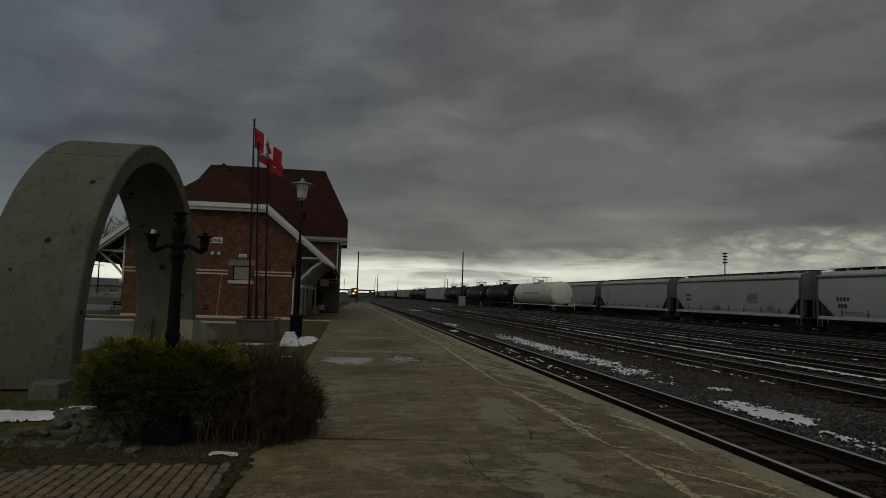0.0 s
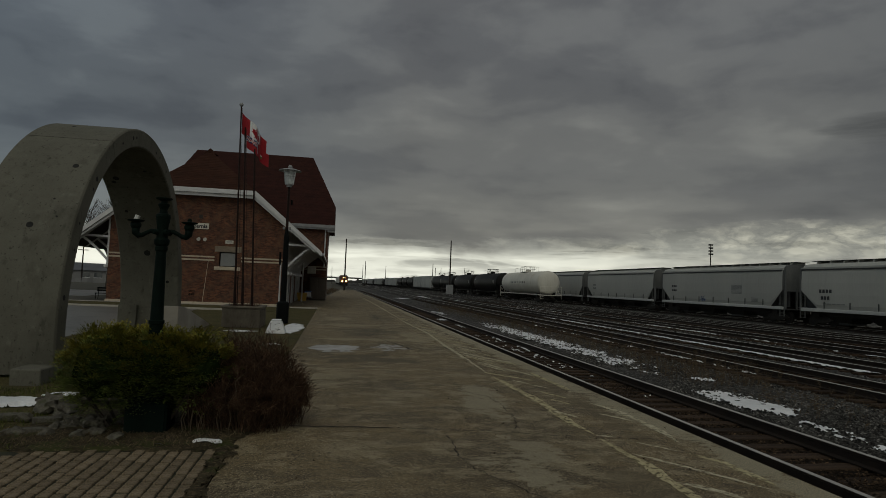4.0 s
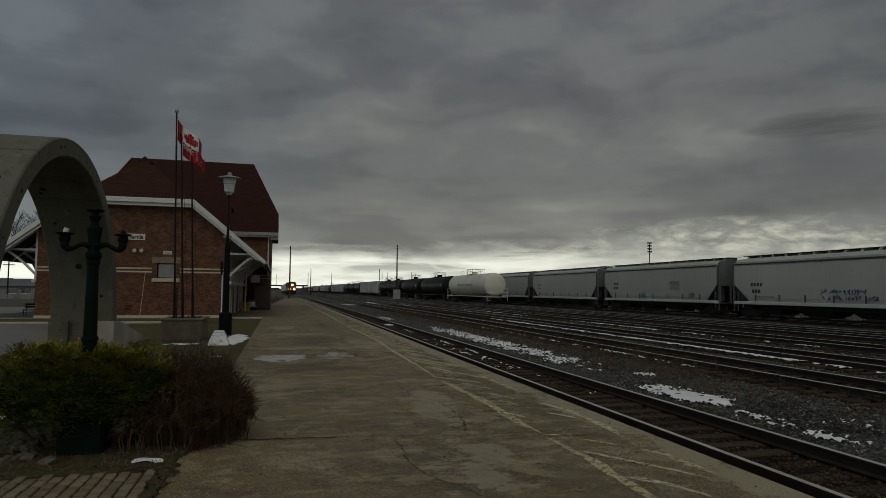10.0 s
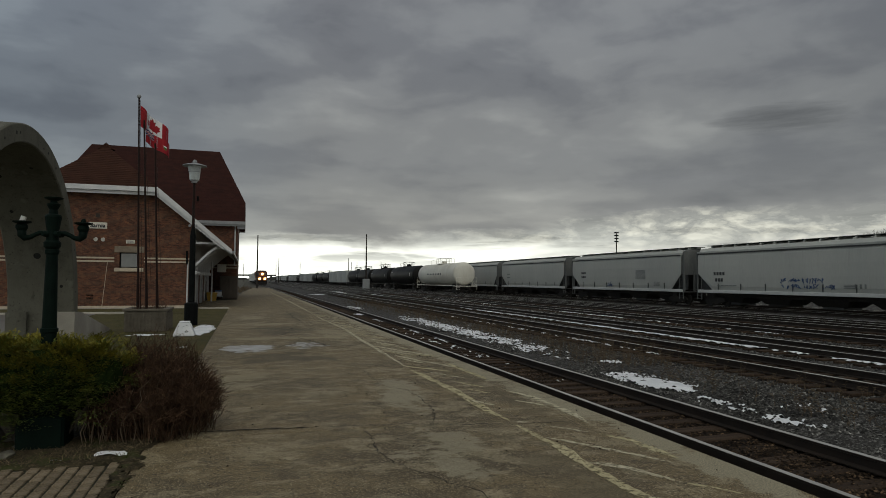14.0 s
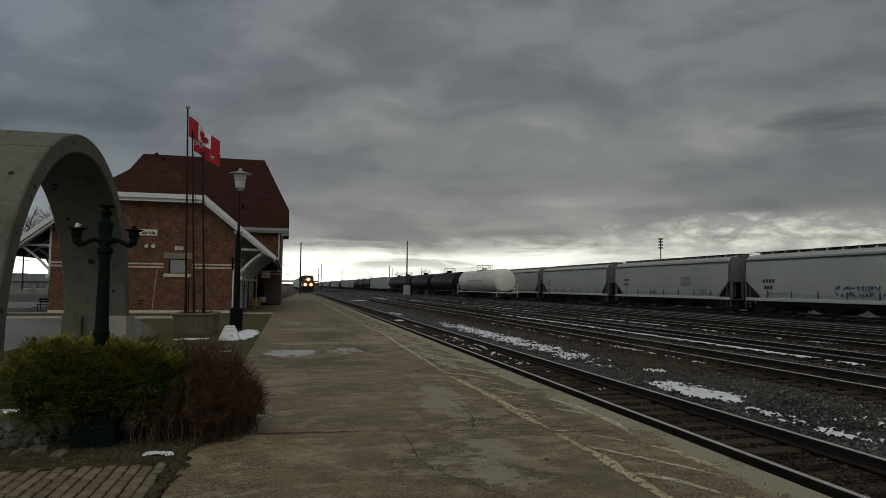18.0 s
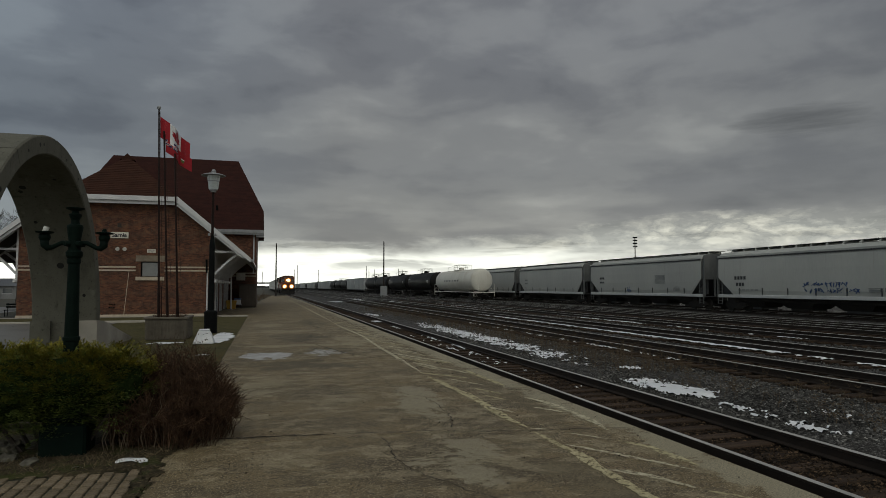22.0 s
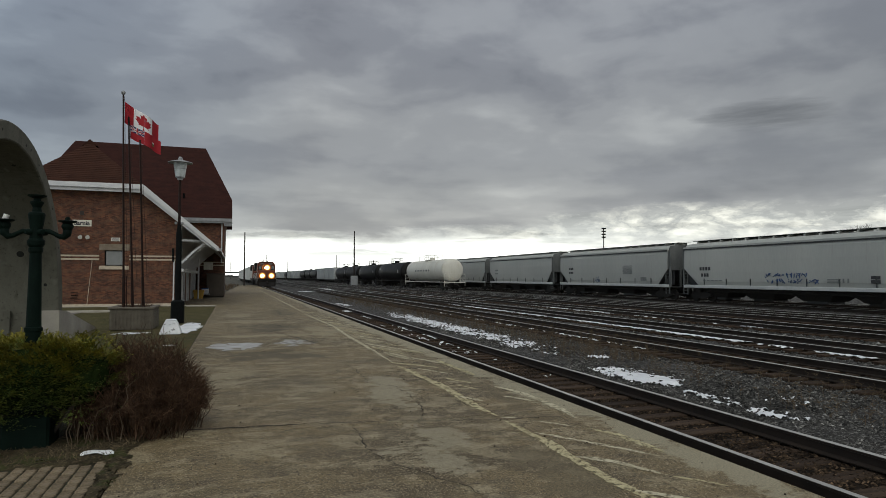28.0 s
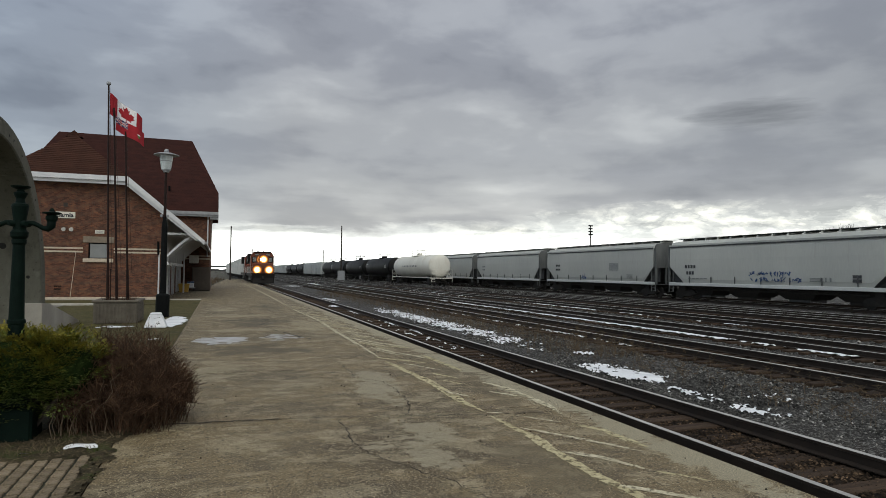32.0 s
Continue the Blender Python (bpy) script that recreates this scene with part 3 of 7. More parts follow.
def box(bm, x0, x1, y0, y1, z0, z1, bevel=0.0, mi=0):
    vs = [bm.verts.new(p) for p in ((x0, y0, z0), (x1, y0, z0), (x1, y1, z0), (x0, y1, z0), (x0, y0, z1), (x1, y0, z1), (x1, y1, z1), (x0, y1, z1))]
    fs = [bm.faces.new([vs[i] for i in f]) for f in ((0, 3, 2, 1), (4, 5, 6, 7), (0, 1, 5, 4), (1, 2, 6, 5), (2, 3, 7, 6), (3, 0, 4, 7))]
    for f in fs:
        f.material_index = mi
    if bevel:
        r = bmesh.ops.bevel(bm, geom=list({e for f in fs for e in f.edges}), offset=bevel, segments=1, affect="EDGES")
        for f in r["faces"]:
            f.material_index = mi
    return bm


def one_box(*a, bevel=0.0):
    return box(bmesh.new(), *a, bevel=bevel)


def rod(bm, p, q, r0, r1=None, seg=8, caps=True, mi=0):
    r1 = r0 if r1 is None else r1
    p, q = Vector(p), Vector(q)
    d = (q - p).normalized()
    a = d.orthogonal().normalized()
    b = d.cross(a)
    ra, rb = [], []
    for i in range(seg):
        w = 2 * math.pi * i / seg
        o = a * math.cos(w) + b * math.sin(w)
        ra.append(bm.verts.new(p + o * r0))
        rb.append(bm.verts.new(q + o * r1))
    for i in range(seg):
        j = (i + 1) % seg
        bm.faces.new((ra[i], ra[j], rb[j], rb[i])).material_index = mi
    if caps:
        bm.faces.new(ra[::-1]).material_index = mi
        bm.faces.new(rb).material_index = mi
    return bm


def lathe(bm, profile, seg=16, cx=0, cy=0, mi=0):
    """Turns (radius, height) pairs about the upright axis through cx, cy."""
    rings = []
    for r, z in profile:
        rings.append([bm.verts.new((cx + r * math.cos(2 * math.pi * i / seg), cy + r * math.sin(2 * math.pi * i / seg), z)) for i in range(seg)])
    for a, b in zip(rings, rings[1:]):
        for i in range(seg):
            j = (i + 1) % seg
            bm.faces.new((a[i], a[j], b[j], b[i])).material_index = mi
    bm.faces.new(rings[0][::-1]).material_index = mi
    bm.faces.new(rings[-1]).material_index = mi
    return bm


def prism(bm, outline, axis, lo, hi, mi=0):
    """Pushes a flat outline along an axis: outline holds the other two coordinates in the order x, y, z."""
    def at(p, w):
        c = list(p)
        c.insert("xyz".index(axis), w)
        return c
    a = [bm.verts.new(at(p, lo)) for p in outline]
    b = [bm.verts.new(at(p, hi)) for p in outline]
    fs = [bm.faces.new(a), bm.faces.new(b[::-1])]
    for i in range(len(a)):
        j = (i + 1) % len(a)
        fs.append(bm.faces.new((a[j], a[i], b[i], b[j])))
    for f in fs:
        f.material_index = mi
    bmesh.ops.recalc_face_normals(bm, faces=fs)
    return bm


def sweep(bm, pts, r, seg=8, mi=0):
    """A bent tube through points, r a radius or one for each point."""
    pts = [Vector(p) for p in pts]
    rs = r if isinstance(r, (list, tuple)) else [r] * len(pts)
    rings = []
    a = None
    for i, p in enumerate(pts):
        d = (pts[min(i + 1, len(pts) - 1)] - pts[max(i - 1, 0)]).normalized()
        a = d.orthogonal().normalized() if a is None else (a - d * a.dot(d)).normalized()
        b = d.cross(a)
        rings.append([bm.verts.new(p + (a * math.cos(2 * math.pi * k / seg) + b * math.sin(2 * math.pi * k / seg)) * rs[i]) for k in range(seg)])
    for u, v in zip(rings, rings[1:]):
        for k in range(seg):
            j = (k + 1) % seg
            bm.faces.new((u[k], u[j], v[j], v[k])).material_index = mi
    bm.faces.new(rings[0][::-1]).material_index = mi
    bm.faces.new(rings[-1]).material_index = mi
    return bm


def raw(name, verts, faces, material, parent=None, smooth=False):
    me = bpy.data.meshes.new(name)
    me.from_pydata(verts, [], faces)
    me.materials.append(M[material])
    if smooth:
        me.polygons.foreach_set("use_smooth", [True] * len(me.polygons))
    ob = new(name, me)
    if parent is not None:
        ob.parent = parent
    return ob


def lerp(a, b, f):
    return a + (b - a) * f


def interp(x, xs, ys):
    return float(np.interp(x, xs, ys))


# ---------- ground, platform, yard ----------
def yard_z(x):
    """Height of the gravel between the tracks, rising gently away from the platform."""
    return interp(x, [5.0, 7.6, 30.0, 60.0], [-0.14, -0.14, 0.03, 0.03])


def track_x(y):
    """Centre line of the platform track: straight, then easing to the town side far off."""
    return 6.22 - 0.0105 * max(0.0, y - 120.0)


def make_ground():
    xs = [-3000, -400, -60, -30, -8, -1.0, -0.6, 5.0, 62.0, 64.0, 400, 3000]
    zs = [-0.06, -0.06, -0.04, -0.03, -0.03, -0.03, -0.4, -0.4, -0.4, -0.06, -0.06, -0.06]
    ys = [-300, -40, -10, 6, 12, 20, 30, 46, 80, 150, 400, 1000, 4200]
    v = [(x, y, z) for y in ys for x, z in zip(xs, zs)]
    n = len(xs)
    f = [(j * n + i, j * n + i + 1, (j + 1) * n + i + 1, (j + 1) * n + i) for j in range(len(ys) - 1) for i in range(n - 1)]
    tagged(raw("ground", v, f, "earth"), "flat open ground running to the horizon", "ground", kind="structure")
    # lawn: a gently uneven sheet beside the platform
    v, f = [], []
    gx, gy = [round(-14 + 0.2 * i, 3) for i in range(65)] + [-1.12], [2 + 0.28 * j for j in range(158)]
    for y in gy:
        for x in gx:
            v.append((x, y, -0.012 + 0.012 * noise.noise((x * 0.9, y * 0.9, 0)) + 0.012 * noise.noise((x * 3.5, y * 3.5, 4))))
    n = len(gx)
    f = [(j * n + i, j * n + i + 1, (j + 1) * n + i + 1, (j + 1) * n + i) for j in range(len(gy) - 1) for i in range(n - 1)]
    tagged(raw("lawn", v, f, "lawn", smooth=True), "thin winter lawn with bare brown patches", "lawn", kind="structure")
    # gravel bed of the yard
    v, f = [], []
    gx = [5.14, 5.3, 6.2, 7.2] + [7.6 + 0.35 * i for i in range(30)] + [19 + 1.5 * i for i in range(29)]
    gy = [-6 + 0.4 * j for j in range(120)] + [43 + 4 * j for j in range(30)] + [170 + 30 * j for j in range(24)]
    for y in gy:
        for x in gx:
            w = -0.07 if x < 7.3 else 0.035 * noise.noise((x * 0.7, y * 0.5, 2)) + 0.02 * noise.noise((x * 2.4, y * 2.4, 7))
            v.append((x, y, yard_z(x) + w))
    n = len(gx)
    f = [(j * n + i, j * n + i + 1, (j + 1) * n + i + 1, (j + 1) * n + i) for j in range(len(gy) - 1) for i in range(n - 1)]
    tagged(raw("gravel_bed", v, f, "ballast", smooth=True), "dark gravel between the yard tracks", "gravel", kind="structure")
    # parking lot and pavements on the town side
    tagged(part("parking_lot", one_box(-70, -8.0, 19.5, 40.2, -0.2, 0.0), "asphalt"), "worn grey asphalt parking lot", "parking lot", kind="structure")
    tagged(part("pavement", one_box(-60, -3.0, 40.2, 46.4, -0.2, 0.012), "lawn"), "grass verge in front of the station", "verge", kind="structure")
    tagged(part("kerb", one_box(-60, -4.5, 40.0, 40.25, -0.2, 0.10, bevel=0.02), "sidewalk"), "pale concrete kerb beside the lot", "kerb", kind="structure")
    tagged(part("pavement", one_box(-60, -1.12, 46.4, 47.3, -0.2, 0.025), "sidewalk"), "pale concrete walk along the station wall", "pavement", kind="structure")
    tagged(part("road", one_box(-300, -20, 56, 74, -0.2, 0.0), "asphalt"), "asphalt street beyond the station", "road", kind="structure")


def cells(name, inside, x0, x1, y0, y1, step, z_of, thick, material, parent=None, dy=None):
    """A ragged thin sheet: the grid cells for which inside(x, y) is positive, rounded down at the rim."""
    dy = dy or step
    nx, ny = int((x1 - x0) / step) + 1, int((y1 - y0) / dy) + 1
    val = [[inside(x0 + i * step, y0 + j * dy) for i in range(nx + 1)] for j in range(ny + 1)]
    ids, v, f = {}, [], []

    def vid(i, j):
        if (i, j) not in ids:
            x, y = x0 + i * step, y0 + j * dy
            ids[i, j] = len(v)
            v.append((x, y, z_of(x) + 0.003 + thick * min(1.0, max(0.0, val[j][i]) * 2.5)))
        return ids[i, j]
    for j in range(ny):
        for i in range(nx):
            if min(val[j][i], val[j][i + 1], val[j + 1][i], val[j + 1][i + 1]) > -0.12 and max(val[j][i], val[j + 1][i + 1]) > 0:
                f.append((vid(i, j), vid(i + 1, j), vid(i + 1, j + 1), vid(i, j + 1)))
    return raw(name, v, f, material, parent, smooth=True)


def wob(x, y, s, seed=0.0):
    return noise.fractal((x * s, y * s, seed), 0.6, 2.1, 4)


def make_platform():
    plat = tagged(thing("platform"), "long worn concrete station platform with cracks and faded paint", "platform", kind="structure")
    ys = [-8.0, -0.4, 4.17, 8.74, 13.31, 17.9, 22.5, 27.0, 31.6, 36.2, 41.0, 46.4]
    rnd = random.Random(4)
    for a, b in zip(ys, ys[1:]):
        z = rnd.uniform(-0.003, 0.003)
        part("concrete_slab", one_box(-1.1, 5.24, a + 0.008, b - 0.008, -0.45, z, bevel=0.006), "platform", plat)
    for a in range(12):
        y0 = 46.4 + a * 9.0
        x0 = -3.6 if y0 < 60 else (-0.9 if y0 < 84 else interp(y0, [84, 150], [-0.9, 1.6]))
        part("concrete_slab", one_box(x0, 5.24 if a < 6 else 5.0, y0 + 0.008, y0 + 8.992, -0.45, 0.0, bevel=0.006), "platform", plat)
    part("joint_bed", one_box(-1.05, 5.05, -7.9, 46, -0.5, -0.03), "crack", plat)

    def crack(pts, w):
        rnd = random.Random(len(pts) * 7 + int(pts[0][1] * 10))
        line = []
        for (xa, ya), (xb, yb) in zip(pts, pts[1:]):
            far = 1 if max(ya, yb) < 16 else 4
            k = max(2, int(math.hypot(xb - xa, yb - ya) / (0.09 * far)))
            for i in range(k):
                line.append((lerp(xa, xb, i / k) + rnd.uniform(-0.035, 0.035) * far, lerp(ya, yb, i / k) + rnd.uniform(-0.035, 0.035) * far))
        line.append(pts[-1])
        v, f = [], []
        for i, (x, y) in enumerate(line):
            q = line[min(i + 1, len(line) - 1)]
            o = line[max(i - 1, 0)]
            d = Vector((q[0] - o[0], q[1] - o[1])).normalized()
            h = w * rnd.uniform(0.3, 1.0) * (0.3 if i in (0, len(line) - 1) else 1)
            v += [(x - d.y * h, y + d.x * h, 0.0055), (x + d.y * h, y - d.x * h, 0.0055)]
        f = [(2 * i, 2 * i + 1, 2 * i + 3, 2 * i + 2) for i in range(len(line) - 1)]
        raw("crack", v, f, "crack", plat)
    crack([(2.45, 15.4), (2.59, 13.76), (2.49, 12.02), (2.87, 11.52), (2.94, 10.61), (2.82, 9.47), (2.62, 8.8)], 0.009)
    crack([(1.60, 8.7), (1.58, 8.18), (1.55, 7.39), (1.63, 6.96), (1.91, 6.45), (2.01, 6.16), (2.17, 5.89), (2.45, 4.9)], 0.008)
    crack([(-1.05, 9.1), (-0.3, 9.06), (0.6, 8.98), (1.4, 8.86), (2.16, 8.8), (3.0, 8.55), (3.84, 8.38), (4.6, 8.3), (5.08, 8.2)], 0.011)
    crack([(-1.05, 9.1), (-0.6, 9.08), (-0.2, 9.05), (0.4, 9.0), (0.9, 8.93)], 0.022)
    crack([(0.6, 15.15), (1.75, 15.0), (2.75, 14.74), (3.6, 14.6), (5.0, 14.3)], 0.010)
    crack([(2.29, 50), (2.5, 38), (2.41, 30.2), (1.4, 24.0), (2.58, 19.4), (3.4, 18)], 0.03)
    crack([(0.2, 22), (1.2, 21.2), (2.4, 21.6)], 0.015)
    crack([(0.4, 33), (1.4, 32), (2.2, 33.5), (3.2, 31)], 0.02)
    # pebbles lying about on the slabs
    rs = random.Random(77)
    v, f = [], []
    for k in range(170):
        x, y = rs.uniform(-1.0, 5.0), 4 + 14 * rs.random() ** 1.4
        q = rs.uniform(0.006, 0.017)
        b = len(v)
        v += [(x + q, y, 0.004), (x, y + q * 0.8, 0.004), (x - q * 0.9, y, 0.004), (x, y - q, 0.004), (x, y, 0.005 + q)]
        f += [(b, b + 1, b + 4), (b + 1, b + 2, b + 4), (b + 2, b + 3, b + 4), (b + 3, b, b + 4)]
    tagged(raw("pebbles", v, f, "brown_stones"), "small dark pebbles strewn on the platform", "pebbles", kind="stuff")

    # faded yellow edge line and slanting brush strokes beside it
    def ribbon(name, pts, w, mat, seed, z=0.0048):
        v, f = [], []
        line = []
        for (xa, ya), (xb, yb) in zip(pts, pts[1:]):
            k = max(2, int(math.hypot(xb - xa, yb - ya) / 0.06))
            line += [(lerp(xa, xb, i / k), lerp(ya, yb, i / k)) for i in range(k)]
        line.append(pts[-1])
        n = len(line)
        for i, (x, y) in enumerate(line):
            (xa, ya), (xb, yb) = line[max(i - 3, 0)], line[min(i + 3, n - 1)]
            d = Vector((xb - xa, yb - ya)).normalized()
            taper = min(1.0, 0.25 + 5.0 * min(i, n - 1 - i) / n)
            a = w * taper * (1.0 + 0.7 * noise.noise((i * 0.11, seed, 0)) + 0.45 * noise.noise((i * 0.6, seed, 3)))
            b = w * taper * (1.0 + 0.7 * noise.noise((i * 0.11, seed, 6)) + 0.45 * noise.noise((i * 0.6, seed, 9)))
            v += [(x - d.y * a, y + d.x * a, z), (x + d.y * b, y - d.x * b, z)]
        f = [(2 * i, 2 * i + 1, 2 * i + 3, 2 * i + 2) for i in range(n - 1)]
        raw(name, v, f, mat, plat)
    ribbon("edge_line", [(3.68, 8.3), (3.70, 7.49), (3.72, 6.99), (3.66, 6.55), (3.65, 6.16), (3.64, 5.8), (3.63, 5.48), (3.67, 5.1), (3.72, 4.2), (3.74, 2.5)], 0.066, "line", 1)
    ribbon("edge_line", [(3.60, 14.0), (3.65, 13.27), (3.69, 11.94), (3.74, 11.07), (3.67, 9.97), (3.66, 9.18), (3.70, 8.6)], 0.078, "line", 2)
    ribbon("edge_line", [(3.75, 36), (3.75, 32.93), (3.92, 26.28), (3.75, 21.23), (3.7, 17.75), (3.62, 14.69)], 0.062, "pale_line", 3)
    ribbon("edge_line", [(3.6, 108), (3.8, 60), (3.78, 36.5)], 0.07, "pale_line", 4)
    strokes = [([(3.99, 8.27), (4.46, 7.67)], 0.026), ([(4.54, 7.55), (4.74, 7.17), (4.77, 6.72), (4.79, 6.27)], 0.055), ([(3.77, 7.56), (3.97, 7.25), (4.19, 6.93), (4.37, 6.61), (4.63, 6.13)], 0.036),
               ([(3.73, 6.41), (4.03, 6.09), (4.26, 5.53)], 0.045), ([(4.27, 5.5), (4.46, 5.28), (4.61, 5.06)], 0.030), ([(3.66, 5.25), (3.95, 4.93), (4.3, 4.5)], 0.040), ([(4.4, 10.01), (4.71, 9.46)], 0.045), ([(4.09, 12.11), (4.36, 11.4)], 0.050), ([(3.67, 10.23), (3.92, 9.7)], 0.035), ([(3.70, 8.5), (3.96, 8.44)], 0.035),
               ([(3.55, 14.71), (4.42, 13.49)], 0.06), ([(3.88, 16.72), (4.36, 15.01)], 0.06), ([(3.77, 19.33), (4.19, 18.06), (4.85, 16.42)], 0.07), ([(4.73, 14.9), (4.75, 13.67), (4.77, 12.29)], 0.06), ([(4.63, 10.93), (4.81, 10.33), (4.84, 9.62), (4.83, 8.82), (4.72, 8.13)], 0.06), ([(3.9, 13.6), (4.4, 12.5)], 0.04), ([(4.0, 11.3), (4.25, 10.7)], 0.03)]
    for k, (pts, w) in enumerate(strokes):
        ribbon("slanting_stroke", pts, w, "line" if k % 3 == 1 else "pale_line", 10 + k, 0.0056)
    rq = random.Random(19)
    for k in range(30):
        y0, x0 = 15.5 + k * 0.75 + rq.uniform(-0.3, 0.3), rq.uniform(3.75, 4.35)
        ribbon("slanting_stroke", [(x0, y0), (min(4.95, x0 + rq.uniform(0.3, 0.65)), y0 - rq.uniform(0.9, 2.0))], rq.uniform(0.03, 0.075), rq.choice(("line", "pale_line", "pale_line")), 40 + k, 0.0056)
    tagged(cells("ice_patch", lambda x, y: 0.9 - ((x - 0.15) / 0.78) ** 2 - ((y - 19.5) / 0.9) ** 2 + 0.9 * wob(x * 0.6, y * 0.9, 2.2) + 0.5 * noise.noise((x * 5, y * 5, 2)), -1.0, 1.4, 17.9, 21.4, 0.05, lambda x: 0.0, 0.004, "ice", dy=0.07),
           "thin white ice patch on the platform", "ice", "ice patches", kind="stuff")
    tagged(cells("ice_patch", lambda x, y: 0.7 - ((x - 1.8) / 0.62) ** 2 - ((y - 20.0) / 1.0) ** 2 + 0.9 * wob(x * 0.6, y * 0.9, 2.2, 3) + 0.6 * noise.noise((x * 5, y * 5, 8)), 0.9, 2.9, 18.2, 21.9, 0.05, lambda x: 0.0, 0.003, "wet_ice", dy=0.07),
           "thin wet grey ice patch on the platform", "ice", "ice patches", kind="stuff")


def rail_mesh(path, tag):
    """A rail of true section along points of its foot's middle; the head is polished on top."""
    prof = [(-0.07, 0), (0.07, 0), (0.07, 0.015), (0.012, 0.035), (0.012, 0.125), (0.037, 0.135), (0.037, 0.163), (0.028, 0.17), (-0.028, 0.17), (-0.037, 0.163), (-0.037, 0.135), (-0.012, 0.125), (-0.012, 0.035), (-0.07, 0.015)]
    bm = bmesh.new()
    rings = [[bm.verts.new((x + a, y, z + b)) for a, b in prof] for x, y, z in path]
    n = len(prof)
    for u, w in zip(rings, rings[1:]):
        for i in range(n):
            j = (i + 1) % n
            f = bm.faces.new((u[j], u[i], w[i], w[j]))
            f.material_index = 1 if i in (6, 7, 8) else 0
    bm.faces.new(rings[0])
    bm.faces.new(rings[-1][::-1])
    return mesh_of(tag, bm, ["rail", "rail_top"])


def tie_mesh():
    bm = bmesh.new()
    box(bm, -1.28, 1.28, -0.125, 0.125, -0.16, 0.0, bevel=0.015)
    return mesh_of("tie", bm, "tie")


def make_track(cx, name, label, near_ties, y_near, far_ties, bed=None, bend=False, lift=0.0):
    tr = tagged(thing(name), label, "railway track", "yard tracks", kind="structure")
    z = yard_z(cx) + lift
    ys = [-8, 0, 8, 16, 30, 60, 100, 120, 135, 150, 170, 190] + ([220, 250, 280, 310, 350, 400, 460, 540] if bend else [300, 700])
    for s in (-0.725, 0.725):
        path = [((track_x(y) if bend else cx) + s, y, z) for y in ys]
        part("rail", rail_mesh(path, "rail"), None, tr)
    me = tie_mesh()
    rnd = random.Random(int(cx * 10))
    for k in range(near_ties):
        part("tie", me, None, tr, at=pose(cx + rnd.uniform(-0.05, 0.05), y_near + k * 0.53 + rnd.uniform(-0.03, 0.03), z + (rnd.uniform(-0.034, -0.008) if bend else rnd.uniform(-0.02, 0.01)), 0, 0, rnd.uniform(-2, 2)))
    if far_ties:
        bm = bmesh.new()
        y0 = y_near + near_ties * 0.53
        for k in range(far_ties):
            y = y0 + k * 0.55
            box(bm, cx - 1.28, cx + 1.28, y - 0.11, y + 0.11, z - 0.15, z + 0.008 + rnd.uniform(-0.015, 0.01))
        ob = part("far_ties", bm, "tie", tr)
        ob["kind"] = "stuff"
    if bed:
        cells("track_bed", lambda x, y: 1 + 0 * x, cx - 1.5, cx + 1.5, -6, 150, 0.25, lambda x: z - 0.045, 0.0, bed, tr, dy=2.0)
    return tr


def make_stones():
    """Loose gravel stones, thickest near the platform track."""
    rs = np.random.RandomState(7)
    base = np.array([(1, 0, 0), (-1, 0, 0), (0, 1, 0), (0, -1, 0), (0, 0, 1), (0, 0, -0.6)], float)
    tri = np.array([(0, 2, 4), (2, 1, 4), (1, 3, 4), (3, 0, 4), (2, 0, 5), (1, 2, 5), (3, 1, 5), (0, 3, 5)])

    def batch(n, x0, x1, y0, y1, s0, s1, name, label, lift, mt="stones"):
        px, py = rs.uniform(x0, x1, n), y0 + (y1 - y0) * rs.uniform(0, 1, n) ** 1.5
        pz = np.interp(px, [5.0, 7.6, 30.0, 60.0], [-0.14, -0.14, 0.03, 0.03]) + lift
        sz = rs.uniform(s0, s1, n)
        ang = rs.uniform(0, 6.28, n)
        sq = np.stack([rs.uniform(0.7, 1.4, n), rs.uniform(0.6, 1.1, n), rs.uniform(0.4, 0.9, n)], 1)
        v = base[None] * sq[:, None, :] * sz[:, None, None] * rs.uniform(0.75, 1.25, (n, 6, 1))
        c, s = np.cos(ang)[:, None], np.sin(ang)[:, None]
        x, y = v[..., 0] * c - v[..., 1] * s, v[..., 0] * s + v[..., 1] * c
        vv = np.stack([x + px[:, None], y + py[:, None], v[..., 2] + pz[:, None]], -1).reshape(-1, 3)
        ff = (tri[None] + (np.arange(n) * 6)[:, None, None]).reshape(-1, 3)
        tagged(raw(name, vv.tolist(), ff.tolist(), mt), label, "gravel", kind="stuff")
    batch(48000, 7.35, 12, 4, 28, 0.013, 0.034, "gravel_stones", "loose grey gravel stones beside the platform track", 0.0)
    batch(30000, 10, 24, 6, 45, 0.018, 0.048, "gravel_stones", "loose grey gravel stones among the yard tracks", 0.0)
    batch(24000, 5.2, 7.3, 3, 34, 0.012, 0.030, "gravel_stones", "small oily brown stones between the rails", -0.032, "brown_stones")
    batch(5000, 17.6, 23, 12, 60, 0.03, 0.08, "gravel_stones", "pale coarse gravel stones between far tracks", 0.02)


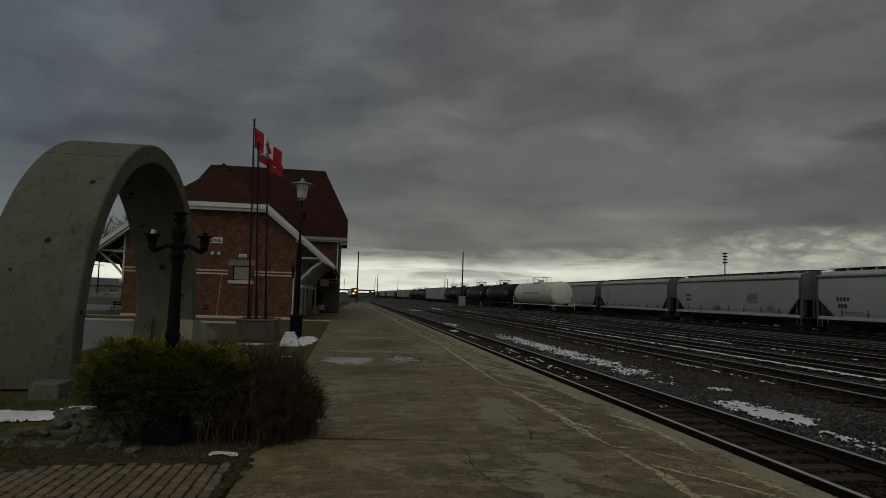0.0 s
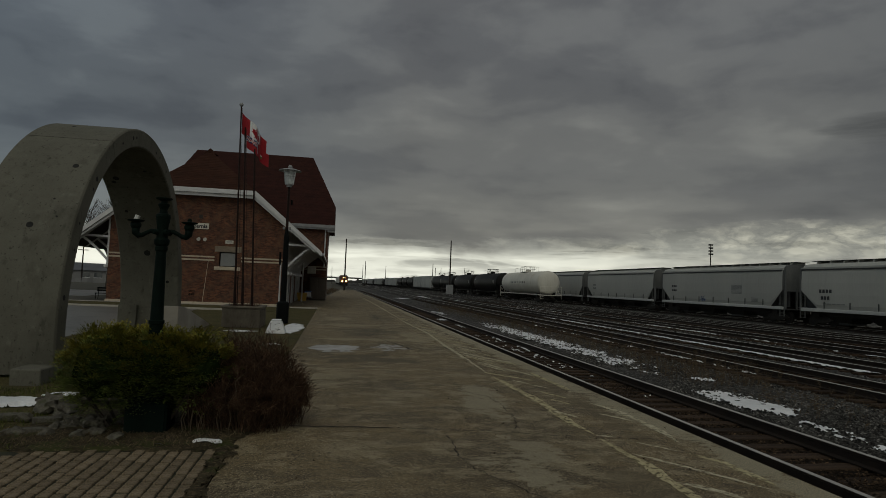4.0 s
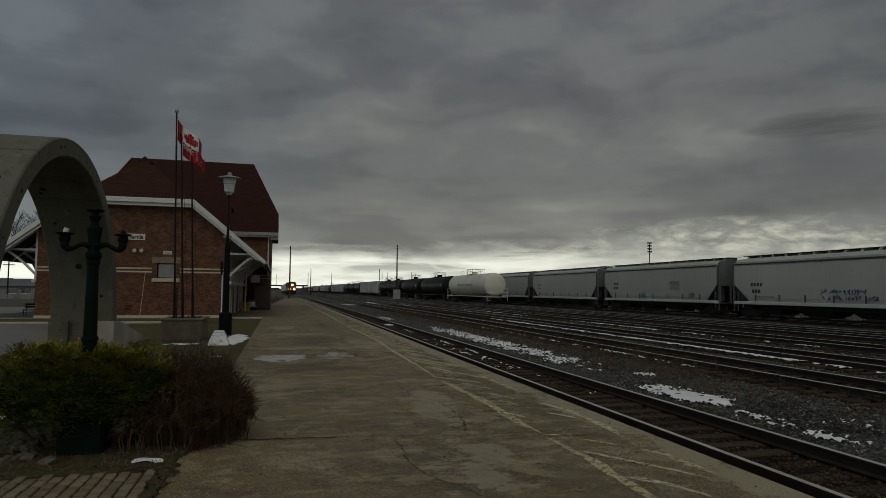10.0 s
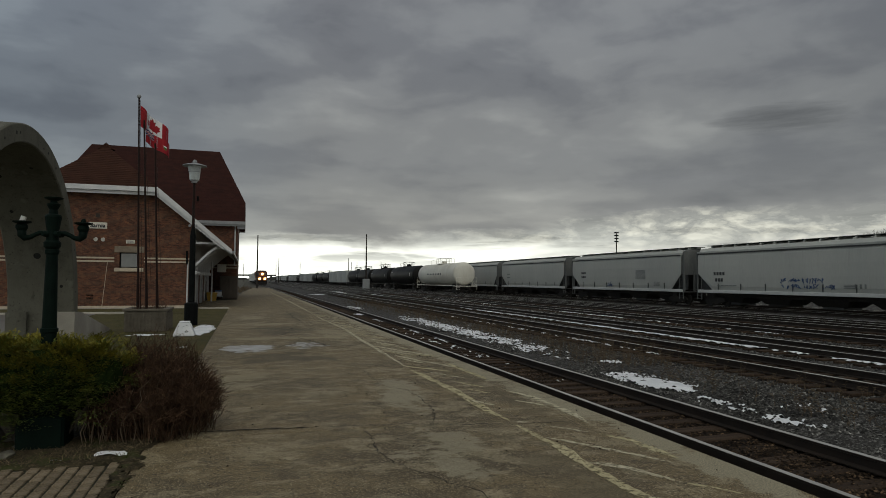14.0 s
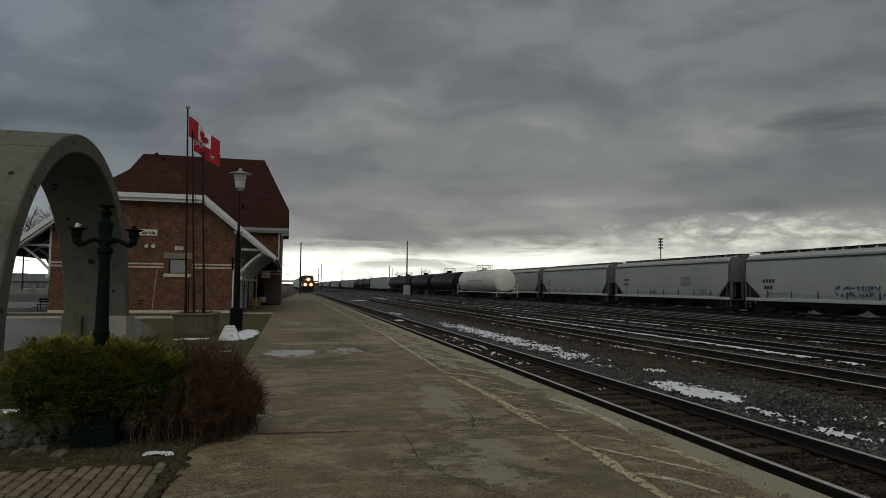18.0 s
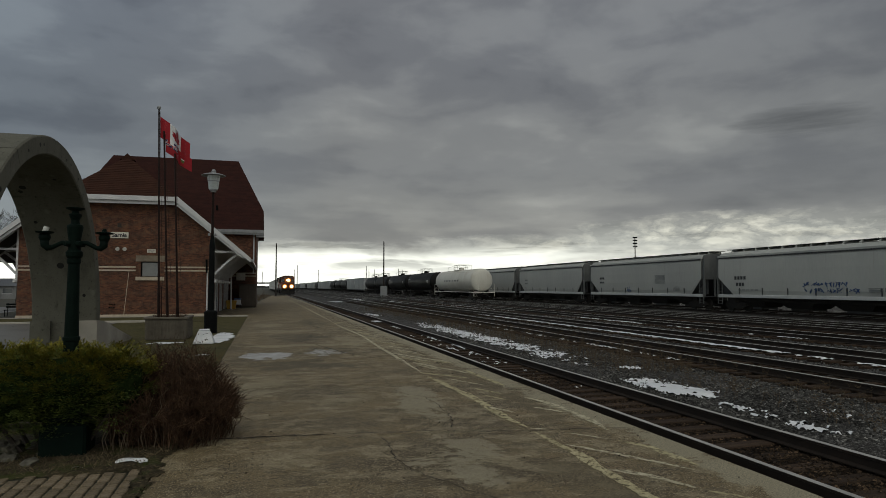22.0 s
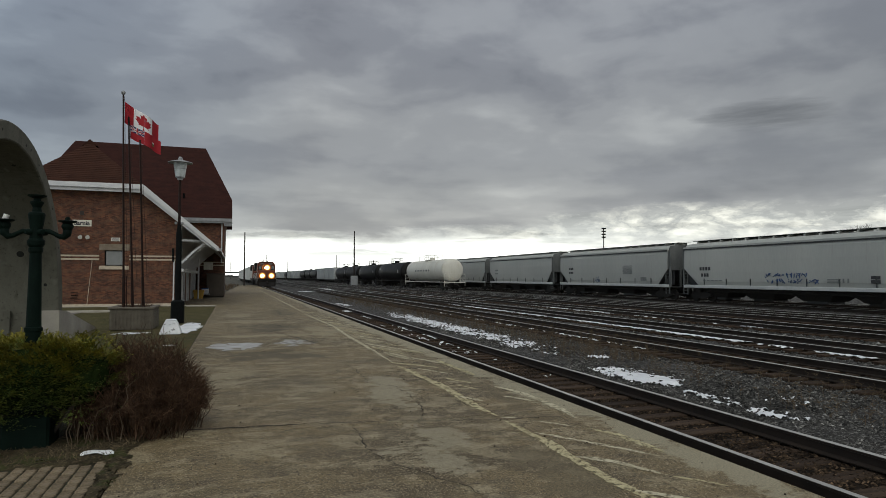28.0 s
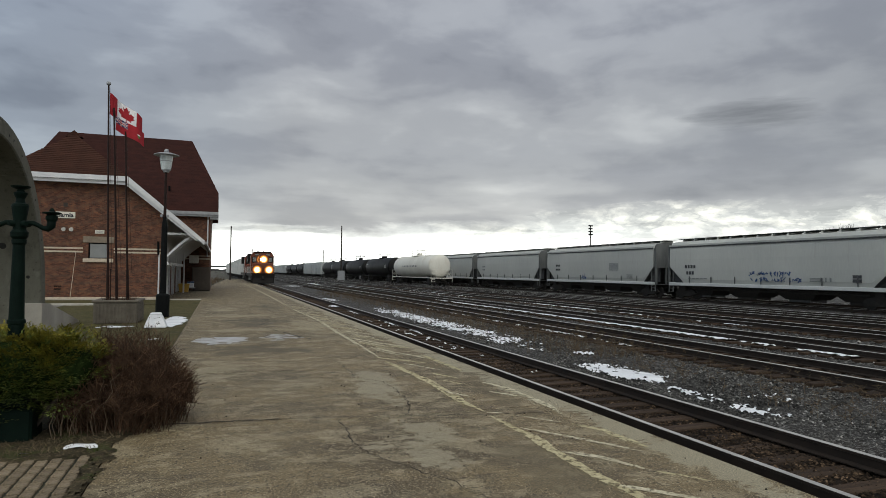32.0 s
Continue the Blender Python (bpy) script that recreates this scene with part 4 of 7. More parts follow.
def make_snow():
    yz = yard_z
    spots = [
        (8.75, 26, 0.62, 10.0, 0.75, "long ragged strip of old snow on gravel"), (8.5, 11.8, 0.50, 1.35, 0.75, "ragged patch of old snow on gravel"), (8.1, 9.3, 0.26, 0.7, 0.65, "small ragged snow patch on gravel"),
        (8.05, 7.85, 0.24, 0.55, 0.45, "ragged patch of old snow on gravel"), (9.3, 14.8, 0.35, 0.35, 0.6, "small snow patch on gravel"), (9.2, 8.6, 0.4, 0.4, 0.12, "thin snow remains on gravel"),
        (15.16, 28, 0.15, 15.0, 1.05, "thin snow line along a rail"), (11.2, 27, 0.12, 11.0, 0.5, "thin broken snow line along a track"), (19.65, 30, 0.16, 12, 0.55, "thin broken snow between rails"),
        (22.4, 36, 0.24, 14.0, 0.62, "thin broken snow line along a track"), (6.25, 22, 0.42, 9, -0.02, "broken snow remains between the rails"), (6.55, 17.5, 0.12, 2.6, 0.3, "thin snow line between the rails"), (6.75, 25, 0.10, 4.0, 0.45, "small snow patch between the rails"), (6.7, 33, 0.12, 2.5, 0.5, "snow patch between the rails"), (6.55, 12.2, 0.2, 0.5, 0.4, "snow remains between the rails"), (7.9, 48, 0.5, 3.0, 0.4, "snow patch beside the platform track"),
        (5.25, 27, 0.12, 5.0, 0.3, "thin snow line at the platform edge"), (20, 60, 1.0, 14, 0.15, "snow remains on gravel"), (9.6, 91, 1.0, 2.6, 0.9, "far snow patch on gravel"), (14.4, 104, 0.6, 8, 0.7, "far snow patch along a track"), (16.4, 83, 0.6, 5, 0.7, "far snow patch along a track"), (6.75, 39.2, 0.28, 0.8, 0.9, "small snow patch beside a rail")]
    for k, (cx, cy, rx, ry, lvl, label) in enumerate(spots):
        step = 0.03 if cy < 13 else (0.045 if cy < 70 else 0.09)
        dy = 0.04 if cy < 13 else (0.10 if cy < 70 else 0.3)

        def inside(x, y):
            return lvl - 0.25 - ((x - cx) / rx) ** 2 * 0.6 - abs((y - cy) / ry) ** 4 * 0.6 + 0.8 * wob(x, y * 0.6, 1.3, k) + 0.8 * noise.noise((x * 8, y * 4.5, k)) + 1.0 * noise.noise((x * 17, y * 11, k + 4)) + 0.5 * noise.noise((x * 31, y * 22, k + 8))
        tagged(cells("snow_patch", inside, cx - rx * 1.6, cx + rx * 1.6, cy - ry * 1.1, cy + ry * 1.1, step, lambda x: yz(x) + (0.078 if min(abs(x - c) for c in (12.13, 16.1, 20.6, 24.7)) < 1.3 else 0.012) if x > 7.3 else (yz(x) + 0.005 if x > 5.15 else -0.001), 0.035, "snow", dy=dy), label, "snow", "snow patches", kind="stuff")
    for k, (cx, cy, rx, ry, lvl) in enumerate([(-4.9, 10.55, 0.72, 0.30, 1.15), (-4.2, 11.2, 0.42, 0.10, 0.9), (-3.2, 10.7, 0.5, 0.06, 0.6), (-1.42, 8.12, 0.22, 0.13, 1.0), (-1.9, 7.95, 0.22, 0.08, 0.5), (-1.62, 27.2, 0.50, 2.7, 0.8), (-3.4, 24.9, 0.8, 0.5, 0.4), (-1.6, 20.2, 0.5, 0.4, 0.3)]):
        tagged(cells("snow_patch", lambda x, y: lvl - ((x - cx) / rx) ** 2 - ((y - cy) / ry) ** 2 + 0.7 * wob(x, y, 2.2, k + 30), cx - rx * 1.5, cx + rx * 1.5, cy - ry * 1.5, cy + ry * 1.5, 0.025 if k == 0 else 0.04, lambda x: 0.0, 0.06 if k == 0 else (0.05 if cy < 15 else 0.015), "snow", dy=0.025 if k == 0 else (0.05 if cy < 15 else 0.08)),
               "melting snow patch on the lawn", "snow", "snow patches", kind="stuff")
    # a tapered block beside the lamp post, with a little snow on it
    blk = tagged(thing("tapered_block", -2.05, 24.4, 0), "white tapered concrete block crusted with old snow", "block")
    bm = bmesh.new()
    va = [bm.verts.new(p) for p in ((-0.37, -0.34, 0), (0.37, -0.34, 0), (0.37, 0.34, 0), (-0.37, 0.34, 0))]
    vb = [bm.verts.new(p) for p in ((-0.19, -0.2, 0.46), (0.19, -0.2, 0.46), (0.19, 0.2, 0.46), (-0.19, 0.2, 0.46))]
    for i in range(4):
        bm.faces.new((va[i], va[(i + 1) % 4], vb[(i + 1) % 4], vb[i]))
    bm.faces.new(vb)
    bm.faces.new(va[::-1])
    bmesh.ops.bevel(bm, geom=list(bm.edges), offset=0.03, segments=2, affect="EDGES")
    part("body", bm, "snow", blk)
    rnd = random.Random(6)
    for k in range(11):
        x, h = rnd.uniform(-0.22, 0.22), rnd.uniform(0.06, 0.42)
        y = -lerp(0.345, 0.205, h / 0.46)
        part("dark_fleck", rod(bmesh.new(), (x, y + 0.02, h), (x, y - 0.006, h), rnd.uniform(0.01, 0.022), seg=6), "crack", blk)
    part("cap", one_box(-0.18, 0.18, -0.19, 0.19, 0.45, 0.51, bevel=0.025), "snow", blk)


make_ground()
make_platform()
make_snow()


# ---------- the concrete arch ----------
def make_arch():
    ar = tagged(thing("concrete_arch", -5.07, 17.85, 0), "grey precast concrete tunnel ring standing as an arch on lawn", "monument")
    zc, R, r, W = 0.84, 4.88, 4.43, 1.8

    def segment(a0, a1):
        bm = bmesh.new()
        n = max(6, int((a1 - a0) / 3))
        rows = []
        for i in range(n + 1):
            a = radians(lerp(a0, a1, i / n))
            c, s = math.cos(a), math.sin(a)
            rows.append([bm.verts.new((x, rr * c, zc + rr * s)) for x, rr in ((-0.03, R), (0, R - 0.03), (0, r + 0.03), (-0.03, r), (-W + 0.03, r), (-W, r + 0.03), (-W, R - 0.03), (-W + 0.03, R))])
        for u, w in zip(rows, rows[1:]):
            for k in range(8):
                bm.faces.new((u[k], u[(k + 1) % 8], w[(k + 1) % 8], w[k]))
        bm.faces.new(rows[0])
        bm.faces.new(rows[-1])
        bmesh.ops.recalc_face_normals(bm, faces=bm.faces)
        return bm
    ends = [-9.4, 57, 122.5, 189.4]
    for a, b in zip(ends, ends[1:]):
        part("concrete_segment", segment(a + (0.13 if a > 0 else 0), b - (0.13 if b < 180 else 0)), "concrete", ar)
    for a in (57, 122.5):
        ca, sa = math.cos(radians(a)), math.sin(radians(a))
        bm = bmesh.new()
        rod(bm, (-0.06, (r + 0.08) * ca, zc + (r + 0.08) * sa), (-0.06, (R - 0.08) * ca, zc + (R - 0.08) * sa), 0.01, seg=4)
        vs = [bm.verts.new((x, q * ca, zc + q * sa)) for x, q in ((-0.02, r + 0.015), (-0.02, R - 0.015), (-W + 0.02, R - 0.015), (-W + 0.02, r + 0.015))]
        bm.faces.new(vs)
        part("joint_gasket", bm, "hole", ar)

    def hole(p, normal, rx):
        bm = bmesh.new()
        n = Vector(normal).normalized()
        rod(bm, Vector(p) - n * 0.04, Vector(p) + n * 0.004, rx, rx, 12)
        part("bolt_hole", bm, "hole", ar)
    for a, rr, q in ((105.1, 4.66, 0.05), (101.9, 4.66, 0.035), (114.7, 4.64, 0.035), (137.4, 4.62, 0.055), (140.9, 4.58, 0.03), (153, 4.66, 0.03), (160, 4.6, 0.03), (79.8, 4.6, 0.035), (74.9, 4.64, 0.035), (65.1, 4.64, 0.035), (42.8, 4.66, 0.035), (172.1, 4.68, 0.055), (26, 4.68, 0.03), (9.4, 4.6, 0.03)):
        c, s = math.cos(radians(a)), math.sin(radians(a))
        hole((0, rr * c, zc + rr * s), (1, 0, 0), q)
    for a, x, q in ((136.5, -0.38, 0.062), (155.5, -0.78, 0.065), (153, -0.35, 0.02), (148, -0.5, 0.02), (163, -1.3, 0.035), (110, -1.2, 0.05)):
        c, s = math.cos(radians(a)), math.sin(radians(a))
        hole((x, R * c, zc + R * s), (0, c, s), q)
    for a, x, q in ((44, -1.4, 0.05), (24.5, -0.95, 0.10), (62.5, -1.4, 0.09), (60, -1.5, 0.06), (68.5, -0.5, 0.05), (12, -0.35, 0.05), (5, -0.5, 0.04), (80, -1.1, 0.05)):
        c, s = math.cos(radians(a)), math.sin(radians(a))
        hole((x, r * c, zc + r * s), (0, -c, -s), q)
    # footing blocks
    part("footing_block", one_box(-0.38, 0.12, -5.68, -5.02, -0.05, 0.27, bevel=0.02), "concrete", ar)
    bm = bmesh.new()
    prism(bm, [(4.3, -0.05), (4.3, 0.98), (5.2, 0.92), (9.75, 0.06), (9.75, -0.05)], "x", -0.62, 0.05)
    part("sloping_buttress", bm, "sidewalk", ar, "pale sloping concrete buttress against the far foot")
    bm = bmesh.new()
    prism(bm, [(4.3, -0.05), (4.3, 0.98), (5.2, 0.92), (9.75, 0.06), (9.75, -0.05)], "x", -1.8, -1.25)
    part("sloping_buttress", bm, "concrete", ar)


make_arch()


# ---------- the station ----------
def slab(bm, poly, dz, mi=0):
    a = [bm.verts.new(p) for p in poly]
    b = [bm.verts.new((p[0], p[1], p[2] - dz)) for p in poly]
    fs = [bm.faces.new(a), bm.faces.new(b[::-1])]
    for i in range(len(a)):
        j = (i + 1) % len(a)
        fs.append(bm.faces.new((a[j], a[i], b[i], b[j])))
    for f in fs:
        f.material_index = mi
    bmesh.ops.recalc_face_normals(bm, faces=fs)
    return bm


CX, WALL_Y, X_R, X_L = -9.62, 47.5, -3.65, -15.6     # middle of the gable, its plane, its corners
FZ, RZ, SL = 8.18, 11.35, 0.852                     # eave of the clipped gable, ridge, slope


def roof_z(x):
    return RZ - abs(x - CX) * SL


def make_station():
    st = tagged(thing("station_building"), "red brick railway station with steep brown roofs and white trim", "station")
    y0, y1 = WALL_Y, 69.2
    wx0, wx1, wz0, wz1 = -8.22, -7.02, 2.72, 3.76
    # gable wall facing along the platform, with the window let through it
    bm = bmesh.new()
    top = lambda x: min(FZ - 0.25, roof_z(x) - 0.28)
    prism(bm, [(X_L, 0), (wx0, 0), (wx0, top(wx0)), (-13.2, top(-13.2)), (X_L, top(X_L))], "y", y0, y0 + 0.4)
    prism(bm, [(wx1, 0), (X_R, 0), (X_R, top(X_R)), (-6.05, top(-6.05)), (wx1, top(wx1))], "y", y0, y0 + 0.4)
    box(bm, wx0, wx1, y0, y0 + 0.4, 0, wz0)
    box(bm, wx0, wx1, y0, y0 + 0.4, wz1, top(-7.5))
    wall = part("gable_wall", bm, "brick", st, "red brick gable wall with pale stone bands")
    for za in (3.10, 3.33):
        part("stone_band", one_box(X_L - 0.02, wx0 - 0.32, y0 - 0.05, y0, za, za + 0.11), "stone", wall)
        part("stone_band", one_box(wx1 + 0.32, X_R + 0.02, y0 - 0.05, y0, za, za + 0.11), "stone", wall)
    part("plinth", one_box(X_L - 0.04, X_R + 0.04, y0 - 0.09, y0, 0.0, 0.16, bevel=0.02), "stone", wall)
    # side walls
    bm = one_box(X_R - 0.4, X_R, y0 + 0.4, y1, 0, roof_z(X_R) - 0.3)
    part("track_side_wall", bm, "brick", st)
    part("town_side_wall", one_box(X_L, X_L + 0.4, y0 + 0.4, y1, 0, roof_z(X_L) - 0.3), "brick", st)
    # window
    win = part("window", one_box(wx0, wx1, y0 + 0.18, y0 + 0.22, wz0, wz1), "glass", st, "small dark window in a stone surround")
    for a in ((wx0, wx0 + 0.06, wz0, wz1), (wx1 - 0.06, wx1, wz0, wz1), (wx0 + 0.06, wx1 - 0.06, wz0, wz0 + 0.06), (wx0 + 0.06, wx1 - 0.06, wz1 - 0.06, wz1)):
        part("frame_bar", one_box(a[0], a[1], y0 + 0.1, y0 + 0.19, a[2], a[3]), "black_iron", win)
    part("lintel", one_box(wx0 - 0.32, wx1 + 0.32, y0 - 0.06, y0 + 0.1, wz1, wz1 + 0.42, bevel=0.015), "weathered", win, "weathered grey-brown stone lintel")
    part("sill", one_box(wx0 - 0.3, wx1 + 0.3, y0 - 0.12, y0 + 0.12, wz0 - 0.25, wz0, bevel=0.015), "stone", win)
    # main roof
    ex_r, ex_l, yf, yb = -1.0, 2 * CX + 1.0, y0 - 0.75, 84.0
    hr, hl, hy = CX + (RZ - FZ) / SL, CX - (RZ - FZ) / SL, yf + 2.75
    bm = bmesh.new()
    slab(bm, [(ex_r, yf, roof_z(ex_r)), (ex_r, yb, roof_z(ex_r)), (CX, yb, RZ), (CX, hy, RZ), (hr, yf, FZ)], 0.16)
    part("roof_slope", bm, "shingle_light", st)
    bm = bmesh.new()
    slab(bm, [(ex_l, yf, roof_z(ex_l)), (hl, yf, FZ), (CX, hy, RZ), (CX, yb, RZ), (ex_l, yb, roof_z(ex_l))], 0.16)
    part("roof_slope", bm, "shingle_light", st)
    hip = bmesh.new()
    slab(hip, [(hl, yf, FZ + 0.003), (hr, yf, FZ + 0.003), (CX, hy, RZ + 0.003)], 0.16)
    hip = part("hip_slope", hip, "shingle_light", st, "clipped gable end laid in courses of brown shingles")
    n = 22
    for k in range(n):                                   # shingle courses on the hip and on the slopes beside it
        f0, f1 = k / n, (k + 1.12) / n
        f1 = min(f1, 0.995)
        bm = bmesh.new()
        za, zb = lerp(FZ, RZ, f0) + 0.035, lerp(FZ, RZ, f1) + 0.01
        ya, yb2 = lerp(yf, hy, f0) - 0.03, lerp(yf, hy, f1)
        slab(bm, [(lerp(hl, CX, f0), ya, za), (lerp(hr, CX, f0), ya, za), (lerp(hr, CX, f1), yb2, zb), (lerp(hl, CX, f1), yb2, zb)], 0.03)
        part("shingle_course", bm, "shingle_light", hip)
    bm = bmesh.new()
    prism(bm, [(CX - 0.5, RZ - 0.24), (CX + 0.5, RZ - 0.24), (CX, RZ + 0.22)], "y", hy - 0.17, hy + 0.5)
    part("ridge_gablet", bm, "shingle_light", st)
    # white fascia and sloping bargeboards on the gable
    def barge(sign):
        bm = bmesh.new()
        xe = ex_r if sign > 0 else ex_l
        xh = hr if sign > 0 else hl
        prism(bm, [(xh, FZ + 0.06), (xe, roof_z(xe) + 0.06), (xe, roof_z(xe) - 0.24), (xh - sign * 0.1, FZ - 0.30)], "y", yf - 0.10, yf - 0.02)
        prism(bm, [(xh, FZ - 0.32), (xe - sign * 0.5, roof_z(xe) + 0.13), (xe - sign * 0.5, roof_z(xe) - 0.02), (xh - sign * 0.12, FZ - 0.52)], "y", yf + 0.05, yf + 0.16)
        return bm
    part("bargeboard", barge(1), "white", st, "white painted sloping bargeboard")
    part("bargeboard", barge(-1), "white", st, "white painted sloping bargeboard")
    bm = one_box(hl, hr, yf - 0.12, yf - 0.02, FZ - 0.30, FZ + 0.02)
    box(bm, hl, hr, yf + 0.05, yf + 0.16, FZ - 0.52, FZ - 0.30)
    part("fascia", bm, "white", st, "white painted fascia board")
    bm = bmesh.new()
    slab(bm, [(hl + 0.2, yf + 0.16, FZ - 0.36), (hr - 0.2, yf + 0.16, FZ - 0.36), (hr - 0.2, y0, FZ - 0.36), (hl + 0.2, y0, FZ - 0.36)], 0.05)
    part("soffit", bm, "white", st)
    for s, xe in ((1, ex_r), (-1, ex_l)):
        z = roof_z(xe)
        part("gutter", one_box(min(xe, xe + s * 0.14), max(xe, xe + s * 0.14), yf, 68.6, z - 0.2, z - 0.02), "grey_trim", st)
    for s, xe, xw in ((1, ex_r, X_R), (-1, ex_l, X_L)):
        bm = bmesh.new()
        slab(bm, [(xe - s * 0.05, yf + 0.2, roof_z(xe) - 0.13), (xe - s * 0.05, 68.6, roof_z(xe) - 0.13), (xw, 68.6, roof_z(xw) - 0.17), (xw, yf + 0.2, roof_z(xw) - 0.17)], 0.03)
        part("eave_boarding", bm, "dark_int", st, "dark boarding under the deep eaves")
    # brackets carrying the deep eaves
    def bracket(s):
        xw = X_R if s > 0 else X_L
        bm = bmesh.new()
        f = lambda d: xw + s * d
        box(bm, min(f(0), f(0.18)), max(f(0), f(0.18)), -0.09, 0.09, 2.35, roof_z(f(0.1)) - 0.25)
        prism(bm, [(f(0.18), 4.46), (f(1.95), 4.46), (f(1.95), 4.60), (f(0.18), 4.60)], "y", -0.06, 0.06)
        pts = []
        for i in range(9):
            a = i / 8
            pts.append((lerp(0.16, 1.75, a), lerp(3.0, 4.47, a) + 0.10 * math.sin(math.pi * a)))
        out = [(f(d), z) for d, z in pts] + [(f(d + 0.08), z - 0.13) for d, z in pts[::-1]]
        prism(bm, out, "y", -0.05, 0.05)
        prism(bm, [(f(0), roof_z(f(0)) - 0.2), (f(2.55), roof_z(f(2.55)) - 0.2), (f(2.55), roof_z(f(2.55)) - 0.32), (f(0), roof_z(f(0)) - 0.32)], "y", -0.06, 0.06)
        lathe(bm, [(0.12, 2.3), (0.17, 2.36), (0.17, 2.5), (0.12, 2.56)], 10, f(0.2), 0)
        bm.normal_update()
        return mesh_of("eave_bracket", bm, "white")
    for s in (1, -1):
        me = bracket(s)
        for k in range(8 if s > 0 else 2):
            part("eave_bracket", me, None, st, "white timber eave bracket" if k == 0 else "", at=pose(0, 47.75 + k * 2.75, 0))
    # doors and posts along the track side, under the eaves
    for k, ya in enumerate((51.0, 56.0, 61.5, 65.5)):
        d = part("door_panel", one_box(X_R, X_R + 0.06, ya, ya + 1.3, 0.02, 2.35), "dark_int", st)
        for a, b in ((ya - 0.12, ya), (ya + 1.3, ya + 1.42)):
            part("door_post", one_box(X_R, X_R + 0.12, a, b, 0.02, 2.5), "white", d)
    part("downpipe", rod(bmesh.new(), (-2.95, 60.5, 0), (-2.95, 60.5, 4.2), 0.07), "white", st)
    part("downpipe", rod(bmesh.new(), (-3.9, y0 - 0.1, 0.1), (-3.9, y0 - 0.1, 3.1), 0.05), "white", st, "white downpipe on the gable wall")
    part("drain_stub", rod(bmesh.new(), (-3.95, y0 - 0.13, 3.0), (-3.98, y0 - 0.13, 3.95), 0.07), "black_iron", st)
    part("conduit", rod(bmesh.new(), (-8.95, y0 - 0.03, 3.1), (-9.2, y0 - 0.03, 0.1), 0.02, seg=5), "stone", st)
    v = part("wall_vent", one_box(-10.15, -9.75, y0 - 0.03, y0, 0.55, 0.95), "black_iron", st)
    for k in range(4):
        part("louvre", one_box(-10.18, -9.72, y0 - 0.06, y0 - 0.03, 0.57 + k * 0.1, 0.62 + k * 0.1), "brick", v)
    part("wall_stain", one_box(-9.75, -9.5, y0 - 0.012, y0, 6.1, 6.35, bevel=0.005), "dark_int", st, "dark patch left by an old fitting")
    # wing with the tall cross roof
    vx, wy0, ey, ry, rz, ez, bz = -0.25, 69.2, 68.7, 75.4, 16.35, 7.95, 10.1
    lx = 2 * CX - vx
    part("wing_wall", one_box(lx + 0.7, vx - 0.7, wy0, wy0 + 0.4, 0, ez - 0.25), "brick", st)
    part("wing_side_wall", one_box(vx - 1.1, vx - 0.7, wy0 + 0.4, 82, 0, ez - 0.25), "brick", st)
    part("wing_side_wall", one_box(lx + 0.7, lx + 1.1, wy0 + 0.4, 82, 0, ez - 0.25), "brick", st)
    by = ey + (bz - ez) / (rz - ez) * (ry - ey)
    rr, rl = vx - 2.9, lx + 2.9
    yb2, byb = 2 * ry - ey, 2 * ry - by
    bm = bmesh.new()
    slab(bm, [(lx, ey, ez), (vx, ey, ez), (vx, by, bz), (rr, ry, rz), (rl, ry, rz), (lx, by, bz)], 0.2)
    roof = part("cross_roof_slope", bm, "shingle", st, "tall steep dark red-brown shingle roof")
    bm = bmesh.new()
    slab(bm, [(lx, yb2, ez), (lx, byb, bz), (rl, ry, rz), (rr, ry, rz), (vx, byb, bz), (vx, yb2, ez)], 0.2)
    part("cross_roof_slope", bm, "shingle", st)
    for xa, xb in ((vx, rr), (lx, rl)):
        bm = bmesh.new()
        slab(bm, [(xa, by, bz), (xa, byb, bz), (xb, ry, rz)], 0.2)
        part("cross_roof_hip", bm, "shingle", st)
        bm = bmesh.new()
        s = 0.6 if xa < CX else -0.6
        prism(bm, [(ey + 0.4, ez - 0.3), (yb2 - 0.4, ez - 0.3), (byb, bz - 0.25), (by, bz - 0.25)], "x", min(xa + s, xa + s * 1.4), max(xa + s, xa + s * 1.4))
        part("cross_gable_wall", bm, "brick", st)
    n = 26
    for k in range(n):
        f0, f1 = k / n, min(0.99, (k + 1.1) / n)
        def side(f):
            z = lerp(ez, rz, f)
            y = lerp(ey, ry, f)
            if z < bz:
                return lx + 0.01, vx - 0.01, y, z
            g = (z - bz) / (rz - bz)
            return lerp(lx, rl, g) + 0.01, lerp(vx, rr, g) - 0.01, y, z
        a, b = side(f0), side(f1)
        bm = bmesh.new()
        slab(bm, [(a[0], a[2] - 0.004, a[3] + 0.014), (a[1], a[2] - 0.004, a[3] + 0.014), (b[1], b[2], b[3] + 0.010), (b[0], b[2], b[3] + 0.010)], 0.02)
        part("shingle_course", bm, "shingle", roof)
    bm = one_box(lx, vx + 0.05, ey - 0.14, ey + 0.0, ez - 0.32, ez + 0.0)
    box(bm, lx, vx + 0.02, ey - 0.05, ey + 0.06, ez - 0.5, ez - 0.32)
    part("wing_gutter", bm, "grey_trim", st, "grey gutter along the tall roof's eave")
    part("wing_eave_return", one_box(vx - 0.75, vx + 0.05, ey + 0.06, ey + 0.7, ez - 0.75, ez - 0.2), "grey_trim", st)
    part("wing_downpipe", rod(bmesh.new(), (vx - 0.95, wy0 - 0.1, 3.4), (vx - 0.95, wy0 - 0.1, ez - 0.4), 0.07), "white", st)
